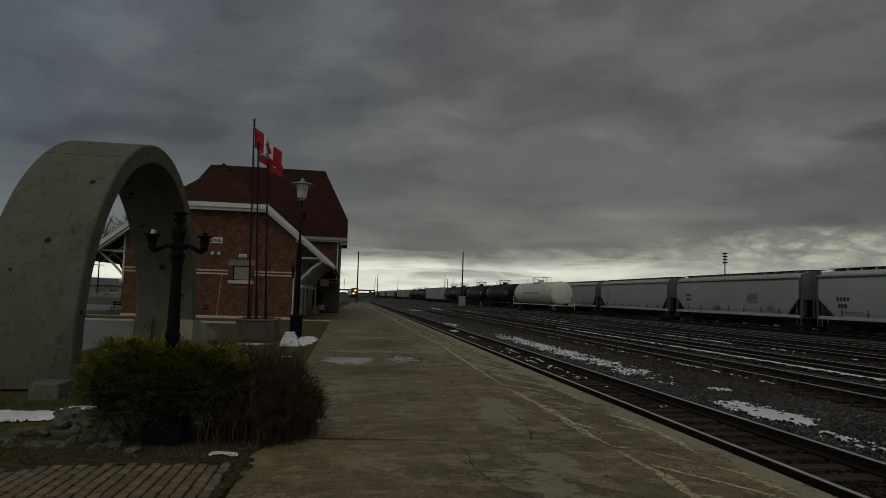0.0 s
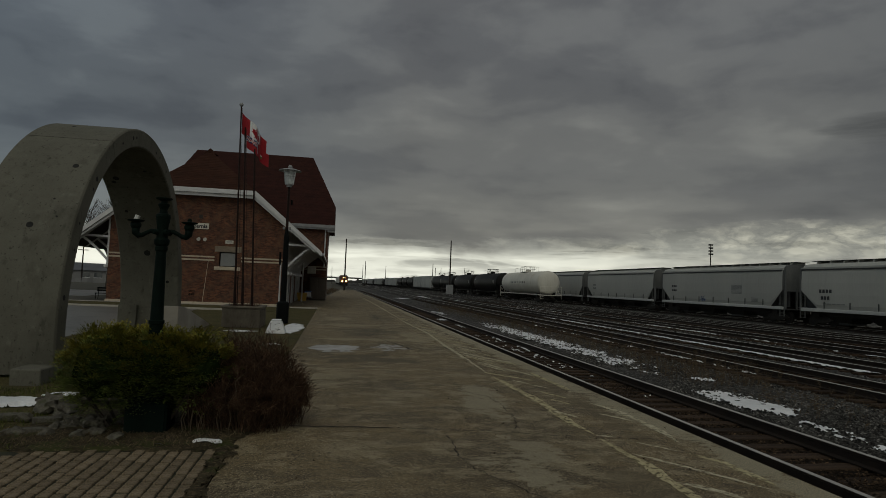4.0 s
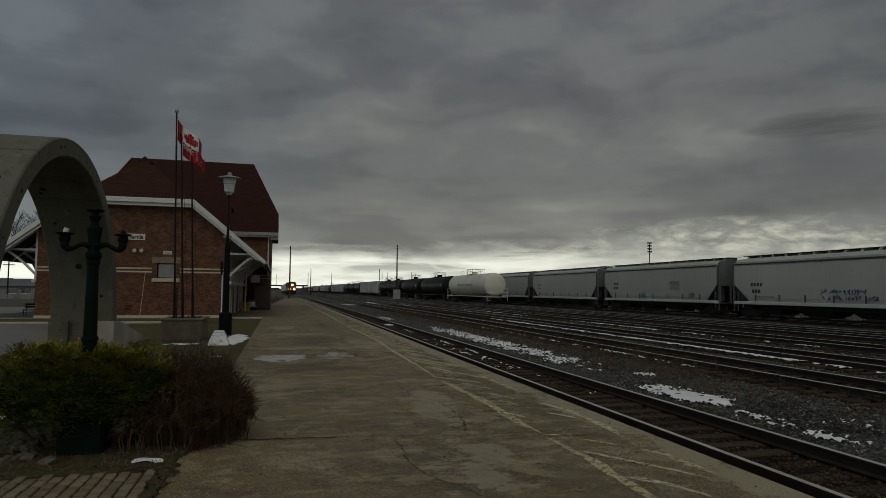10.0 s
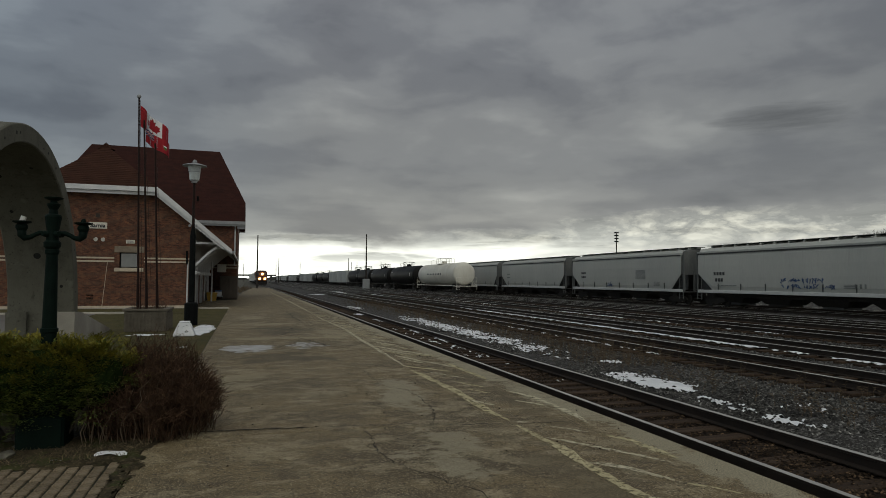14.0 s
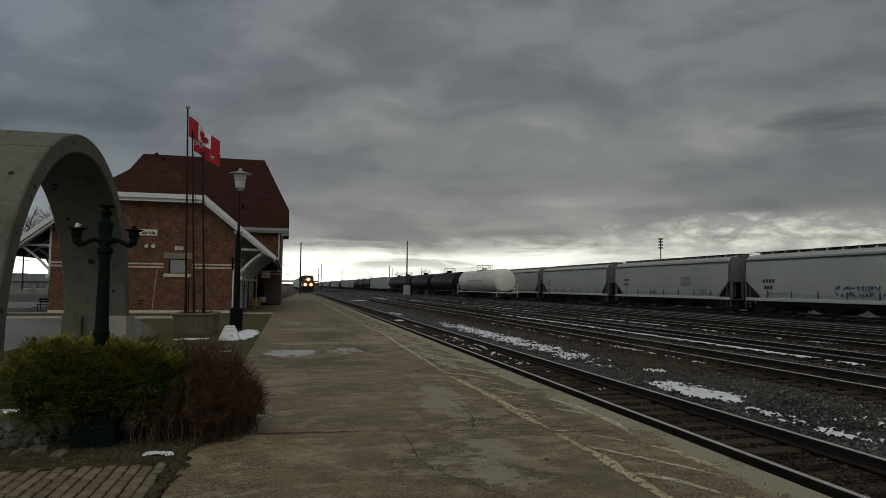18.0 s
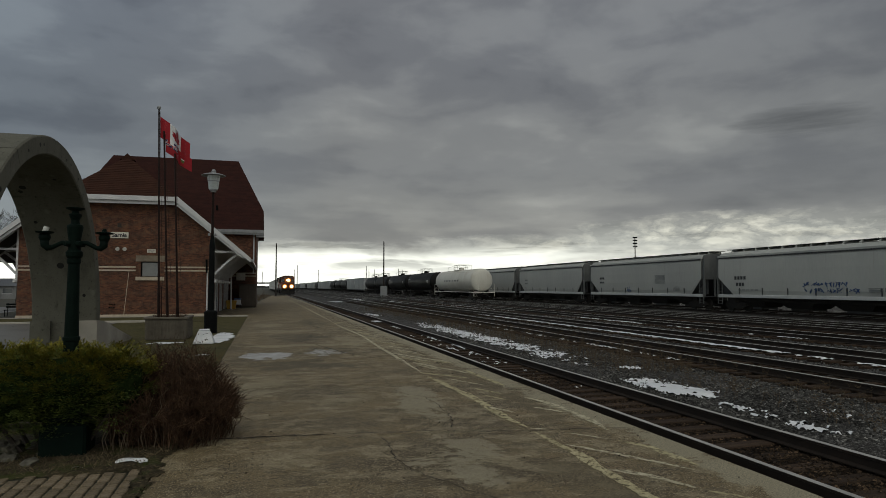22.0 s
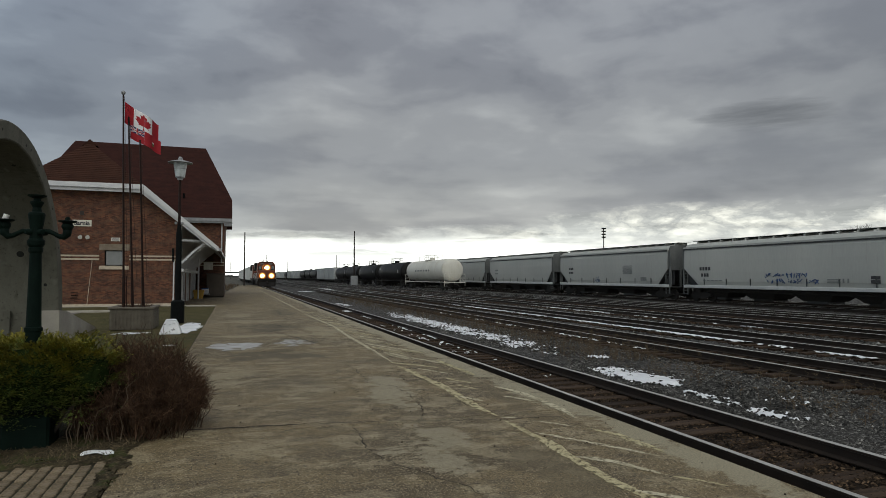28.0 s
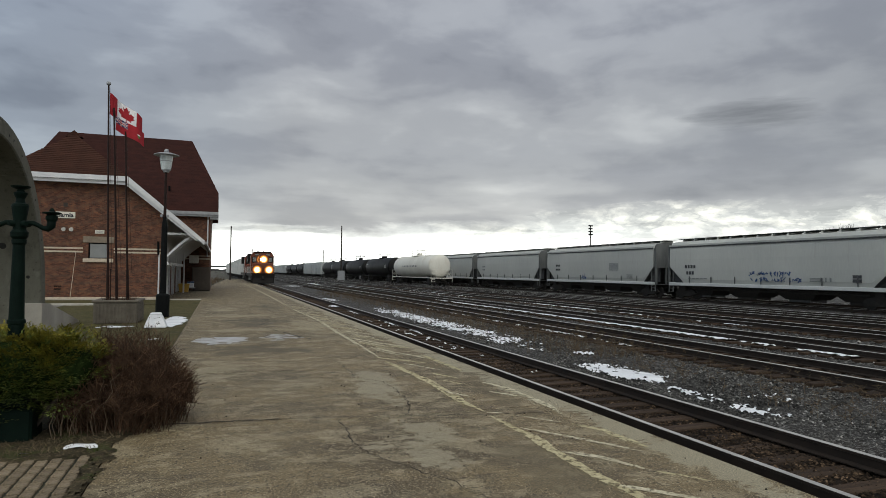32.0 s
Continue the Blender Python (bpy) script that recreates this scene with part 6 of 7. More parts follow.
def make_beds():
    v = cells("soil_bed", lambda x, y: 1.0 - abs((x + 2.4) / 1.42) ** 4 - abs((y - 8.92) / 1.2) ** 4 + 0.35 * wob(x, y, 1.5, 8), -4.9, -0.75, 7.45, 10.6, 0.035, lambda x: 0.0 if x < -1.05 else 0.004, 0.03, "mulch", dy=0.035)
    tagged(v, "dark soil bed strewn with leaf litter", "soil", kind="structure")
    rs = random.Random(5)
    bm = bmesh.new()
    for k in range(1900):
        x, y = rs.uniform(-4.4, -0.9), rs.gauss(8.2, 0.32)
        if y < 7.8 or x > -0.95 - max(0, 8.6 - y) * 0.5:
            continue
        a, ln = rs.uniform(0, 3.14), rs.uniform(0.015, 0.06)
        rod(bm, (x, y, 0.035), (x + math.cos(a) * ln, y + math.sin(a) * ln, 0.045 + rs.uniform(0, 0.03)), 0.003, 0.002, 3, False)
    tagged(part("leaf_litter", bm, "litter"), "pale dry twigs and leaf litter on the soil", "litter", kind="stuff")
    rocks = [(-3.86, 10.0, 0.22), (-2.94, 8.9, 0.16), (-3.21, 9.0, 0.12), (-3.6, 9.75, 0.14), (-2.75, 8.5, 0.08)]
    rocks += [(rs.uniform(-4.4, -2.3), rs.uniform(8.15, 9.6), rs.uniform(0.035, 0.10)) for _ in range(26)]
    for k, (x, y, s) in enumerate(rocks):
        bm = bmesh.new()
        bmesh.ops.create_icosphere(bm, subdivisions=2 if s < 0.1 else 3, radius=1)
        for w in bm.verts:
            d = 1 + 0.42 * noise.noise(w.co * 1.6 + Vector((k * 3, 0, 0))) + 0.22 * noise.cell(w.co * 2.4 + Vector((k, 0, 0)))
            w.co = Vector((w.co.x * s * 1.2 * d, w.co.y * s * d, w.co.z * s * 0.7 * d))
        ob = part("garden_rock", bm, "flagstone", smooth=False)
        ob.location = (x, y, s * 0.22 + 0.01)
        ob.rotation_euler = (rs.uniform(-0.2, 0.2), rs.uniform(-0.2, 0.2), rs.uniform(0, 6.28))
        tagged(ob, "grey-brown rock lying in the soil bed", "rock", "garden rocks")
    for k, (x, y, sx, sy) in enumerate([(-3.62, 9.2, 0.22, 0.10), (-3.5, 8.6, 0.2, 0.08), (-4.2, 9.4, 0.22, 0.12)]):
        bm = bmesh.new()
        n = 11
        pts = [(sx * math.cos(6.283 * q / n) * (0.85 + 0.3 * noise.noise((q * 1.7, k, 0))), sy * math.sin(6.283 * q / n) * (0.85 + 0.3 * noise.noise((q * 1.3, k, 5)))) for q in range(n)]
        prism(bm, pts, "z", 0.0, 0.075)
        ob = part("flagstone", bm, "flagstone")
        ob.location = (x, y, 0.0)
        tagged(ob, "flat grey flagstone lying in the soil bed", "stone", "flagstones")
    V, Fc = [], []
    for k in range(15000):
        x, y = rs.uniform(-6.2, -1.2), rs.uniform(7.85, 13.5)
        if abs(x + 2.2) < 1.6 and abs(y - 9.0) < 0.85 and rs.random() < 0.75:
            continue
        if noise.noise((x * 1.1, y * 1.1, 3)) < (-0.05 if y > 10.4 else 0.02):
            continue
        h, a = rs.uniform(0.025, 0.085), rs.uniform(0, 6.28)
        q = len(V)
        V += [(x - 0.005 * math.cos(a), y - 0.005 * math.sin(a), 0.005), (x + 0.005 * math.cos(a), y + 0.005 * math.sin(a), 0.005), (x + rs.uniform(-0.05, 0.05), y + rs.uniform(-0.05, 0.05), h)]
        Fc.append((q, q + 1, q + 2))
    tagged(raw("grass_tufts", V, Fc, "grass"), "short winter grass blades around the bed", "grass", kind="stuff")
    ed = tagged(thing("bed_edging"), "low weathered timber edging of the bed", "edging")
    part("timber", one_box(-4.3, -2.6, 10.42, 10.55, -0.03, 0.10, bevel=0.02), "bark", ed)


def make_pavers():
    pv = tagged(thing("brick_paving"), "weathered red brick paving with mossy joints", "paving", kind="structure")
    part("joint_sand", one_box(-5.6, -1.13, 3.6, 7.80, -0.12, -0.004), "joint", pv)
    part("soil_strip", one_box(-1.25, -1.11, 3.6, 7.9, -0.12, 0.004), "mulch", pv)
    cells("soil_crumbs", lambda x, y: 0.55 - abs(x + 1.17) / 0.13 + 1.3 * wob(x, y, 3.2, 61) + 0.5 * noise.noise((x * 22, y * 22, 5)), -1.5, -0.85, 3.6, 8.3, 0.018, lambda x: 0.012 if x < -1.12 else 0.003, 0.010, "mulch", pv, dy=0.022)["kind"] = "stuff"
    bm = box(bmesh.new(), -0.0545, 0.0545, -0.0865, 0.0865, -0.05, 0.016, bevel=0.010)
    me = mesh_of("paver", bm, "paver")
    rs = random.Random(8)
    for i in range(29):
        x = -1.30 - i * 0.128
        for j in range(17):
            y = 7.72 - j * 0.216 - (0.108 if i % 2 else 0)
            if y < 4.6 or (i > 15 and y > 7.75 - (i - 15) * 0.08):
                continue
            part("paver", me, None, pv, at=pose(x + rs.uniform(-0.004, 0.004), y + rs.uniform(-0.006, 0.006), rs.uniform(-0.005, 0.003), rs.uniform(-0.5, 0.5), rs.uniform(-0.7, 0.7), rs.uniform(-1.4, 1.4)))


make_yew()
twig_bush("bare_red_shrub", "dense rounded leafless shrub of red-brown twigs", (-1.12, 9.3, 0), 1500, 0.84, 0.85, 1.25, ["twig", "twig_tan"], 21, base=0.78)
def make_stems():
    B = tagged(thing("low_bare_shrub", -1.5, 8.62, 0), "open low shrub of pale arching stems", "shrub")
    rs = random.Random(31)
    for k in range(14):
        x0, y0 = rs.uniform(-0.3, 0.25), rs.uniform(-0.05, 0.3)
        dx, h = rs.uniform(-0.3, 0.8), rs.uniform(0.4, 0.9)
        bm = bmesh.new()
        p, rad = Vector((x0, y0, 0)), rs.uniform(0.005, 0.009)
        for s in range(6):
            f = (s + 1) / 6
            q = Vector((x0 + dx * f * f + rs.uniform(-0.04, 0.04), y0 - 0.1 * f + rs.uniform(-0.04, 0.04), h * math.sin(f * 1.5)))
            rod(bm, p, q, rad * (1 - 0.12 * s), rad * (1 - 0.12 * (s + 1)), 5, False)
            p = q
        part("stem", bm, "twig_pale", B)


make_stems()
make_beds()


# ---------- freight cars ----------
def wheelset_truck(parent, y, gauge=0.725):
    t = part("truck", one_box(-0.28, 0.28, y - 0.35, y + 0.35, 0.42, 0.72, bevel=0.04), "truck", parent)
    for s in (-1, 1):
        bm = bmesh.new()
        prism(bm, [(y - 1.15, 0.42), (y - 0.95, 0.62), (y - 0.45, 0.72), (y + 0.45, 0.72), (y + 0.95, 0.62), (y + 1.15, 0.42), (y + 0.95, 0.38), (y + 0.4, 0.22), (y - 0.4, 0.22), (y - 0.95, 0.38)], "x", s * 1.0 - 0.07, s * 1.0 + 0.07)
        part("side_frame", bm, "truck", t)
    for dy in (-0.88, 0.88):
        bm = bmesh.new()
        rod(bm, (-1.0, y + dy, 0.44), (1.0, y + dy, 0.44), 0.08, seg=8)
        for s in (-1, 1):
            rod(bm, (s * gauge - 0.06, y + dy, 0.44), (s * gauge + 0.06, y + dy, 0.44), 0.44, seg=18)
        part("wheelset", bm, "truck", t)


def make_hopper(label, marks):
    """A covered hopper car along y, its foot on the rail tops; 19.3 m over the couplers."""
    H = tagged(thing("covered_hopper_car"), label, "freight car", "hopper cars")
    hl, hw = 9.1, 1.58
    # side bodies: a shallow curve from the sill to the eave, with sloping ends
    prof = [(1.44, 1.22), (1.53, 1.5), (1.575, 2.2), (1.585, 3.0), (1.56, 3.75), (1.50, 4.02)]
    bm = bmesh.new()
    secs = []
    ends = [(-hl + 0.35, 2.45), (-hl + 1.75, 1.22), (hl - 1.75, 1.22), (hl - 0.35, 2.45)]
    for y, zmin in ends:
        pts = []
        for x, z in prof:
            zz = max(z, zmin)
            xx = interp(zz, [p[1] for p in prof], [p[0] for p in prof])
            pts.append((xx, zz))
        ring = [(-x, y, z) for x, z in pts] + [(-1.28, y, 4.31), (-0.5, y, 4.42), (0.5, y, 4.42), (1.28, y, 4.31)] + [(x, y, z) for x, z in pts[::-1]]
        secs.append([bm.verts.new(p) for p in ring])
    for u, w in zip(secs, secs[1:]):
        for i in range(len(u) - 1):
            bm.faces.new((u[i], u[i + 1], w[i + 1], w[i]))
        bm.faces.new((u[-1], u[0], w[0], w[-1]))
    # end faces take the darker grey: shade between cars put into colour
    bm.faces.new(secs[0]).material_index = 2
    bm.faces.new(secs[-1]).material_index = 2
    # undersides of the end slopes go dark, their shade held in the colour
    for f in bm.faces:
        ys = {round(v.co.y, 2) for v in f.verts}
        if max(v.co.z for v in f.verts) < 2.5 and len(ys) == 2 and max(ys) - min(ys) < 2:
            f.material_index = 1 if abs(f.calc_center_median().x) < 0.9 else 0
    bmesh.ops.recalc_face_normals(bm, faces=bm.faces)
    bmesh.ops.dissolve_degenerate(bm, dist=0.001, edges=bm.edges)
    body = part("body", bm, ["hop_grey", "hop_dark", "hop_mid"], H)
    for s in (-1, 1):
        bm = bmesh.new()
        box(bm, s * 1.50 - 0.03, s * 1.50 + 0.10 * s + 0.0, -hl + 0.3, hl - 0.3, 3.98, 4.10) if s > 0 else box(bm, -1.60, -1.47, -hl + 0.3, hl - 0.3, 3.98, 4.10)
        part("eave_rail", bm, "hop_grey", body)
        part("side_sill", one_box(min(s * 1.42, s * 1.60), max(s * 1.42, s * 1.60), -hl + 0.3, hl - 0.3, 1.02, 1.24, bevel=0.02), "hop_sill", body, "pale side sill")
        # dark strip painting the shadow below the eave rail
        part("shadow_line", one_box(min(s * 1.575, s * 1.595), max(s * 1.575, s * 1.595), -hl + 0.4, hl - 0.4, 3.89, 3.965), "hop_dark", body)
        for k in range(7):
            y = -6.6 + k * 2.2
            part("post", one_box(min(s * 1.56, s * 1.60), max(s * 1.56, s * 1.60), y - 0.03, y + 0.03, 1.26, 1.72), "hop_dark", body)
    for k, y in enumerate((-6.2, -2.1, 2.1, 6.2)):
        bm = bmesh.new()
        a = [(-1.35, y - 2.0, 1.2), (1.35, y - 2.0, 1.2), (1.35, y + 2.0, 1.2), (-1.35, y + 2.0, 1.2)]
        b = [(-0.75, y - 0.95, 0.36), (0.75, y - 0.95, 0.36), (0.75, y + 0.95, 0.36), (-0.75, y + 0.95, 0.36)]
        va, vb = [bm.verts.new(p) for p in a], [bm.verts.new(p) for p in b]
        for i in range(4):
            bm.faces.new((va[i], va[(i + 1) % 4], vb[(i + 1) % 4], vb[i]))
        bm.faces.new(vb)
        bm.faces.new(va[::-1])
        bmesh.ops.recalc_face_normals(bm, faces=bm.faces)
        part("discharge_chute", bm, "truck", H)
        part("outlet_gate", one_box(-0.7, 0.7, y - 0.75, y + 0.75, 0.22, 0.36), "hop_dark" if k % 2 else "truck", H)
    part("centre_sill", one_box(-0.25, 0.25, -9.2, 9.2, 0.72, 1.02), "truck", H)
    for s in (-1, 1):
        part("underframe_beam", one_box(s * 1.05 - 0.06, s * 1.05 + 0.06, -6.9, 6.9, 0.74, 1.02), "truck", H)
        part("brake_pipe", rod(bmesh.new(), (s * 1.25, -6.6, 0.92), (s * 1.25, 6.6, 0.92), 0.03, seg=6), "truck", H)
    # running board on the roof with its brackets
    part("running_board", one_box(-0.62, 0.62, -hl + 0.2, hl - 0.2, 4.575, 4.605), "hop_dark", H)
    for k in range(15):
        y = -8.4 + k * 1.2
        bm = bmesh.new()
        prism(bm, [(-0.62, 4.39), (-0.58, 4.575), (0.58, 4.575), (0.62, 4.39)], "y", y - 0.05, y + 0.05)
        part("roof_bracket", bm, "hop_grey", H)
    part("hatch_cover", one_box(-0.4, 0.4, -8.3, 8.3, 4.41, 4.455, bevel=0.02), "hop_grey", H)
    for e in (-1, 1):
        y = e * (hl - 0.15)
        part("end_platform", one_box(-1.5, 1.5, min(y, y - e * 1.2), max(y, y - e * 1.2), 1.0, 1.08), "hop_dark", H)
        part("bolster", one_box(-1.3, 1.3, e * 7.6 - 0.25, e * 7.6 + 0.25, 0.70, 1.02), "truck", H)
        bm = bmesh.new()
        for x in (-1.45, -0.5, 0.5, 1.45):
            box(bm, x - 0.06, x + 0.06, y - 0.06, y + 0.06, 1.05, 2.6 if abs(x) < 1 else 4.05)
        box(bm, -1.45, 1.45, y - 0.05, y + 0.05, 2.38, 2.5)
        # end frames and ladders share the darkened grey of the shaded ends
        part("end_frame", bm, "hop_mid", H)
        for s in (-1, 1):
            bm = bmesh.new()
            for yy in (y - e * 0.05, y - e * 0.5):
                box(bm, s * 1.52 - 0.025, s * 1.52 + 0.025, yy - 0.025, yy + 0.025, 0.5, 2.4 if yy != y else 4.1)
            for r in range(9):
                z = 0.55 + r * 0.22
                box(bm, s * 1.52 - 0.015, s * 1.52 + 0.015, min(y - e * 0.05, y - e * 0.5), max(y - e * 0.05, y - e * 0.5), z, z + 0.025)
            part("ladder", bm, "hop_mid", H)
            bm = bmesh.new()
            prism(bm, [(y - e * 0.1, 2.5), (y - e * 1.7, 1.24), (y - e * 0.1, 1.24)], "x", s * 1.0 - 0.02, s * 1.0 + 0.02)
            part("slope_gusset", bm, "hop_dark", H)
        part("coupler", one_box(-0.14, 0.14, min(y, y + e * 0.6), max(y, y + e * 0.6), 0.72, 1.0, bevel=0.03), "truck", H)
        part("brake_box", one_box(0.2, 0.8, y - 0.35, y + 0.1, 1.5, 2.1, bevel=0.03), "hop_dark", H)
        wheelset_truck(H, e * 7.6)
    # stencils on the side towards the platform (-x)
    def bar(y0, y1, z0, z1, m="stencil"):
        part("stencil_bar", one_box(-1.596, -1.580, min(y0, y1), max(y0, y1), z0, z1), m, body)
    if marks == 1:
        for k in range(4):
            bar(7.05 - k * 0.30, 6.85 - k * 0.30, 2.32, 2.56)
        for k in range(3):
            bar(6.9 - k * 0.28, 6.7 - k * 0.28, 1.86, 2.10)
        for k in range(5):
            bar(6.7 - k * 0.4, 6.4 - k * 0.4, 1.55, 1.62, "stencil_grey")
        # sprayed scrawl in two rows
        rs = random.Random(2)
        bm = bmesh.new()
        for row, (za, ya, yb) in enumerate(((1.78, 0.9, -2.3), (1.42, 0.8, -3.0))):
            y = ya
            while y > yb:
                k = rs.randint(2, 3)
                for _ in range(k):
                    p = (-1.588, y + rs.uniform(-0.1, 0.1), za + rs.uniform(0, 0.3))
                    q = (-1.588, y - rs.uniform(0.0, 0.18), za + rs.uniform(0, 0.34))
                    rod(bm, p, q, 0.03, 0.024, 4)
                y -= rs.choice((0.2, 0.22, 0.24, 0.4))
        part("spray_scrawl", bm, "graffiti", body, "dark blue sprayed scrawl")["kind"] = "stuff"
        for k in range(2):
            for j in range(2):
                bar(-6.3 - k * 0.27, -6.55 - k * 0.27, 1.5 + j * 0.22, 1.68 + j * 0.22)
        for k in range(3):
            bar(-1.0 - 2.6, -1.9 - 2.6, 1.5 + k * 0.09, 1.54 + k * 0.09, "stencil_grey")
            bar(-5.0 + k * 0.3, -4.9 + k * 0.3, 1.5, 1.75, "stencil_grey")
    else:
        for k in range(3):
            bar(6.9 - k * 0.30, 6.68 - k * 0.30, 2.55, 2.75, "stencil" if marks == 2 else "stencil_grey")
            bar(6.9 - k * 0.30, 6.68 - k * 0.30, 2.15, 2.33, "stencil" if marks == 2 else "stencil_grey")
        if marks == 2:
            for k in range(8):
                bar(-2.6, -4.0, 2.1 + k * 0.095, 2.15 + k * 0.095, "stencil_grey")
            rs = random.Random(9)
            bm = bmesh.new()
            for _ in range(16):
                y, z = rs.uniform(1.2, 2.2), rs.uniform(1.35, 1.75)
                rod(bm, (-1.588, y, z), (-1.588, y + rs.uniform(-0.25, 0.25), z + rs.uniform(-0.2, 0.25)), 0.02, 0.015, 4)
            part("spray_scrawl", bm, "graffiti", body)["kind"] = "stuff"
            for k in range(4):
                bar(-5.2, -6.0, 1.5 + k * 0.09, 1.54 + k * 0.09, "stencil_grey")
    return H


def make_tank(name, label, paint, rail_paint, half=8.7, rad=1.58, group="tank cars"):
    T = tagged(thing(name), label, "tank car", group)
    zc = 2.72
    bm = bmesh.new()
    prof = [(0.02, -half - 0.02), (rad * 0.6, -half + 0.05), (rad * 0.86, -half + 0.16), (rad * 0.965, -half + 0.32), (rad, -half + 0.55), (rad, -half / 3), (rad, half / 3), (rad, half - 0.55), (rad * 0.965, half - 0.32), (rad * 0.86, half - 0.16), (rad * 0.6, half - 0.05), (0.02, half + 0.02)]
    rings = []
    for r, y in prof:
        rings.append([bm.verts.new((r * math.cos(2 * math.pi * i / 32), y, zc + r * math.sin(2 * math.pi * i / 32))) for i in range(32)])
    for u, w in zip(rings, rings[1:]):
        for i in range(32):
            bm.faces.new((u[i], u[(i + 1) % 32], w[(i + 1) % 32], w[i]))
    bm.faces.new(rings[0])
    bm.faces.new(rings[-1])
    bmesh.ops.recalc_face_normals(bm, faces=bm.faces)
    shell = part("shell", bm, paint, T, smooth=True)
    for y in (-half * 0.62, 0.0, half * 0.62):
        bm = bmesh.new()
        for i in range(32):
            a, b = 2 * math.pi * i / 32, 2 * math.pi * (i + 1) / 32
            p = [(math.cos(w) * (rad + 0.012), y + d, zc + math.sin(w) * (rad + 0.012)) for w in (a, b) for d in (-0.05, 0.05)]
            bm.faces.new([bm.verts.new(p[k]) for k in (0, 2, 3, 1)])
        part("weld_band", bm, paint, shell)
    part("dome", lathe(bmesh.new(), [(0.42, zc + rad - 0.12), (0.42, zc + rad + 0.28), (0.34, zc + rad + 0.36), (0.1, zc + rad + 0.4)], 14), paint, T)
    bm = bmesh.new()
    for s in (-0.75, 0.75):
        rod(bm, (s, -1.3, zc + rad + 0.75), (s, 1.3, zc + rad + 0.75), 0.025, seg=5)
        rod(bm, (s, -1.3, zc + rad + 0.4), (s, 1.3, zc + rad + 0.4), 0.02, seg=5)
        for y in (-1.3, -0.45, 0.45, 1.3):
            rod(bm, (s, y, zc + rad - 0.3), (s, y, zc + rad + 0.75), 0.025, seg=5)
    for y in (-1.3, 1.3):
        rod(bm, (-0.75, y, zc + rad + 0.75), (0.75, y, zc + rad + 0.75), 0.025, seg=5)
    box(bm, -0.8, 0.8, -1.35, 1.35, zc + rad - 0.05, zc + rad + 0.0)
    part("dome_walkway", bm, rail_paint, T)
    bm = bmesh.new()
    for s in (-1.46, 1.46):
        box(bm, s - 0.04, s + 0.04, -half, half, 1.06, 1.16)
    for e in (-1, 1):
        y = e * (half + 0.35)
        box(bm, -1.5, 1.5, y - 0.3, y + 0.3, 1.02, 1.12)
    part("side_sill", bm, rail_paint, T)
    for e in (-1, 1):
        y = e * (half + 0.6)
        bm = bmesh.new()
        for x in (-1.45, -0.8, 0.8, 1.45):
            rod(bm, (x, y, 0.55 if abs(x) > 1 else 1.1), (x, y, 2.2), 0.03, seg=5)
        rod(bm, (-1.45, y, 2.2), (1.45, y, 2.2), 0.03, seg=5)
        rod(bm, (-1.45, y, 1.65), (1.45, y, 1.65), 0.025, seg=5)
        rod(bm, (0.5, y, 2.2), (1.45, y, 1.1), 0.025, seg=5)
        for r in range(5):
            rod(bm, (-1.45, y, 0.6 + r * 0.3), (-0.95, y, 0.6 + r * 0.3), 0.02, seg=4)
        part("end_railing", bm, rail_paint, T)
        part("bolster", one_box(-1.25, 1.25, e * (half - 1.5) - 0.35, e * (half - 1.5) + 0.35, 0.72, 1.35), "truck", T)
        part("coupler", one_box(-0.14, 0.14, min(y, y + e * 0.5), max(y, y + e * 0.5), 0.74, 1.0, bevel=0.03), "truck", T)
        wheelset_truck(T, e * (half - 1.5))
    bm = bmesh.new()
    rod(bm, (-1.3, -half + 2.6, zc + rad * 0.72), (-1.3, half - 2.6, zc + rad * 0.72), 0.02, seg=4)
    for y in (-half * 0.62, -half * 0.38, half * 0.3, half * 0.6):
        rod(bm, (-0.35, y, zc + rad - 0.05), (-0.35, y, zc + rad + 0.55), 0.022, seg=4)
    rod(bm, (-0.35, -half * 0.62, zc + rad + 0.55), (-0.35, -1.3, zc + rad + 0.7), 0.022, seg=4)
    rod(bm, (-0.35, 1.3, zc + rad + 0.7), (-0.35, half * 0.6, zc + rad + 0.55), 0.022, seg=4)
    part("safety_rail", bm, rail_paint, T)
    rs = random.Random(3)
    for k in range(9):
        if paint == "tank_white":
            y = 3.6 - k * 0.85 + rs.uniform(-0.1, 0.1)
            part("stencil_bar", one_box(-rad - 0.012, -rad + 0.05, y - 0.22, y + 0.2, zc - 0.12, zc + 0.12), "stencil_grey" if k < 7 else "stencil", shell)
    if paint == "tank_black":
        part("white_mark", one_box(-rad * 0.93 - 0.03, -rad * 0.90, half - 2.2, half - 1.0, zc + 0.42, zc + 0.60), "loco_white", shell)
        part("white_mark", one_box(-rad - 0.012, -rad + 0.05, -half + 2.0, -half + 2.3, zc - 0.2, zc + 0.3), "loco_white", shell)
    return T


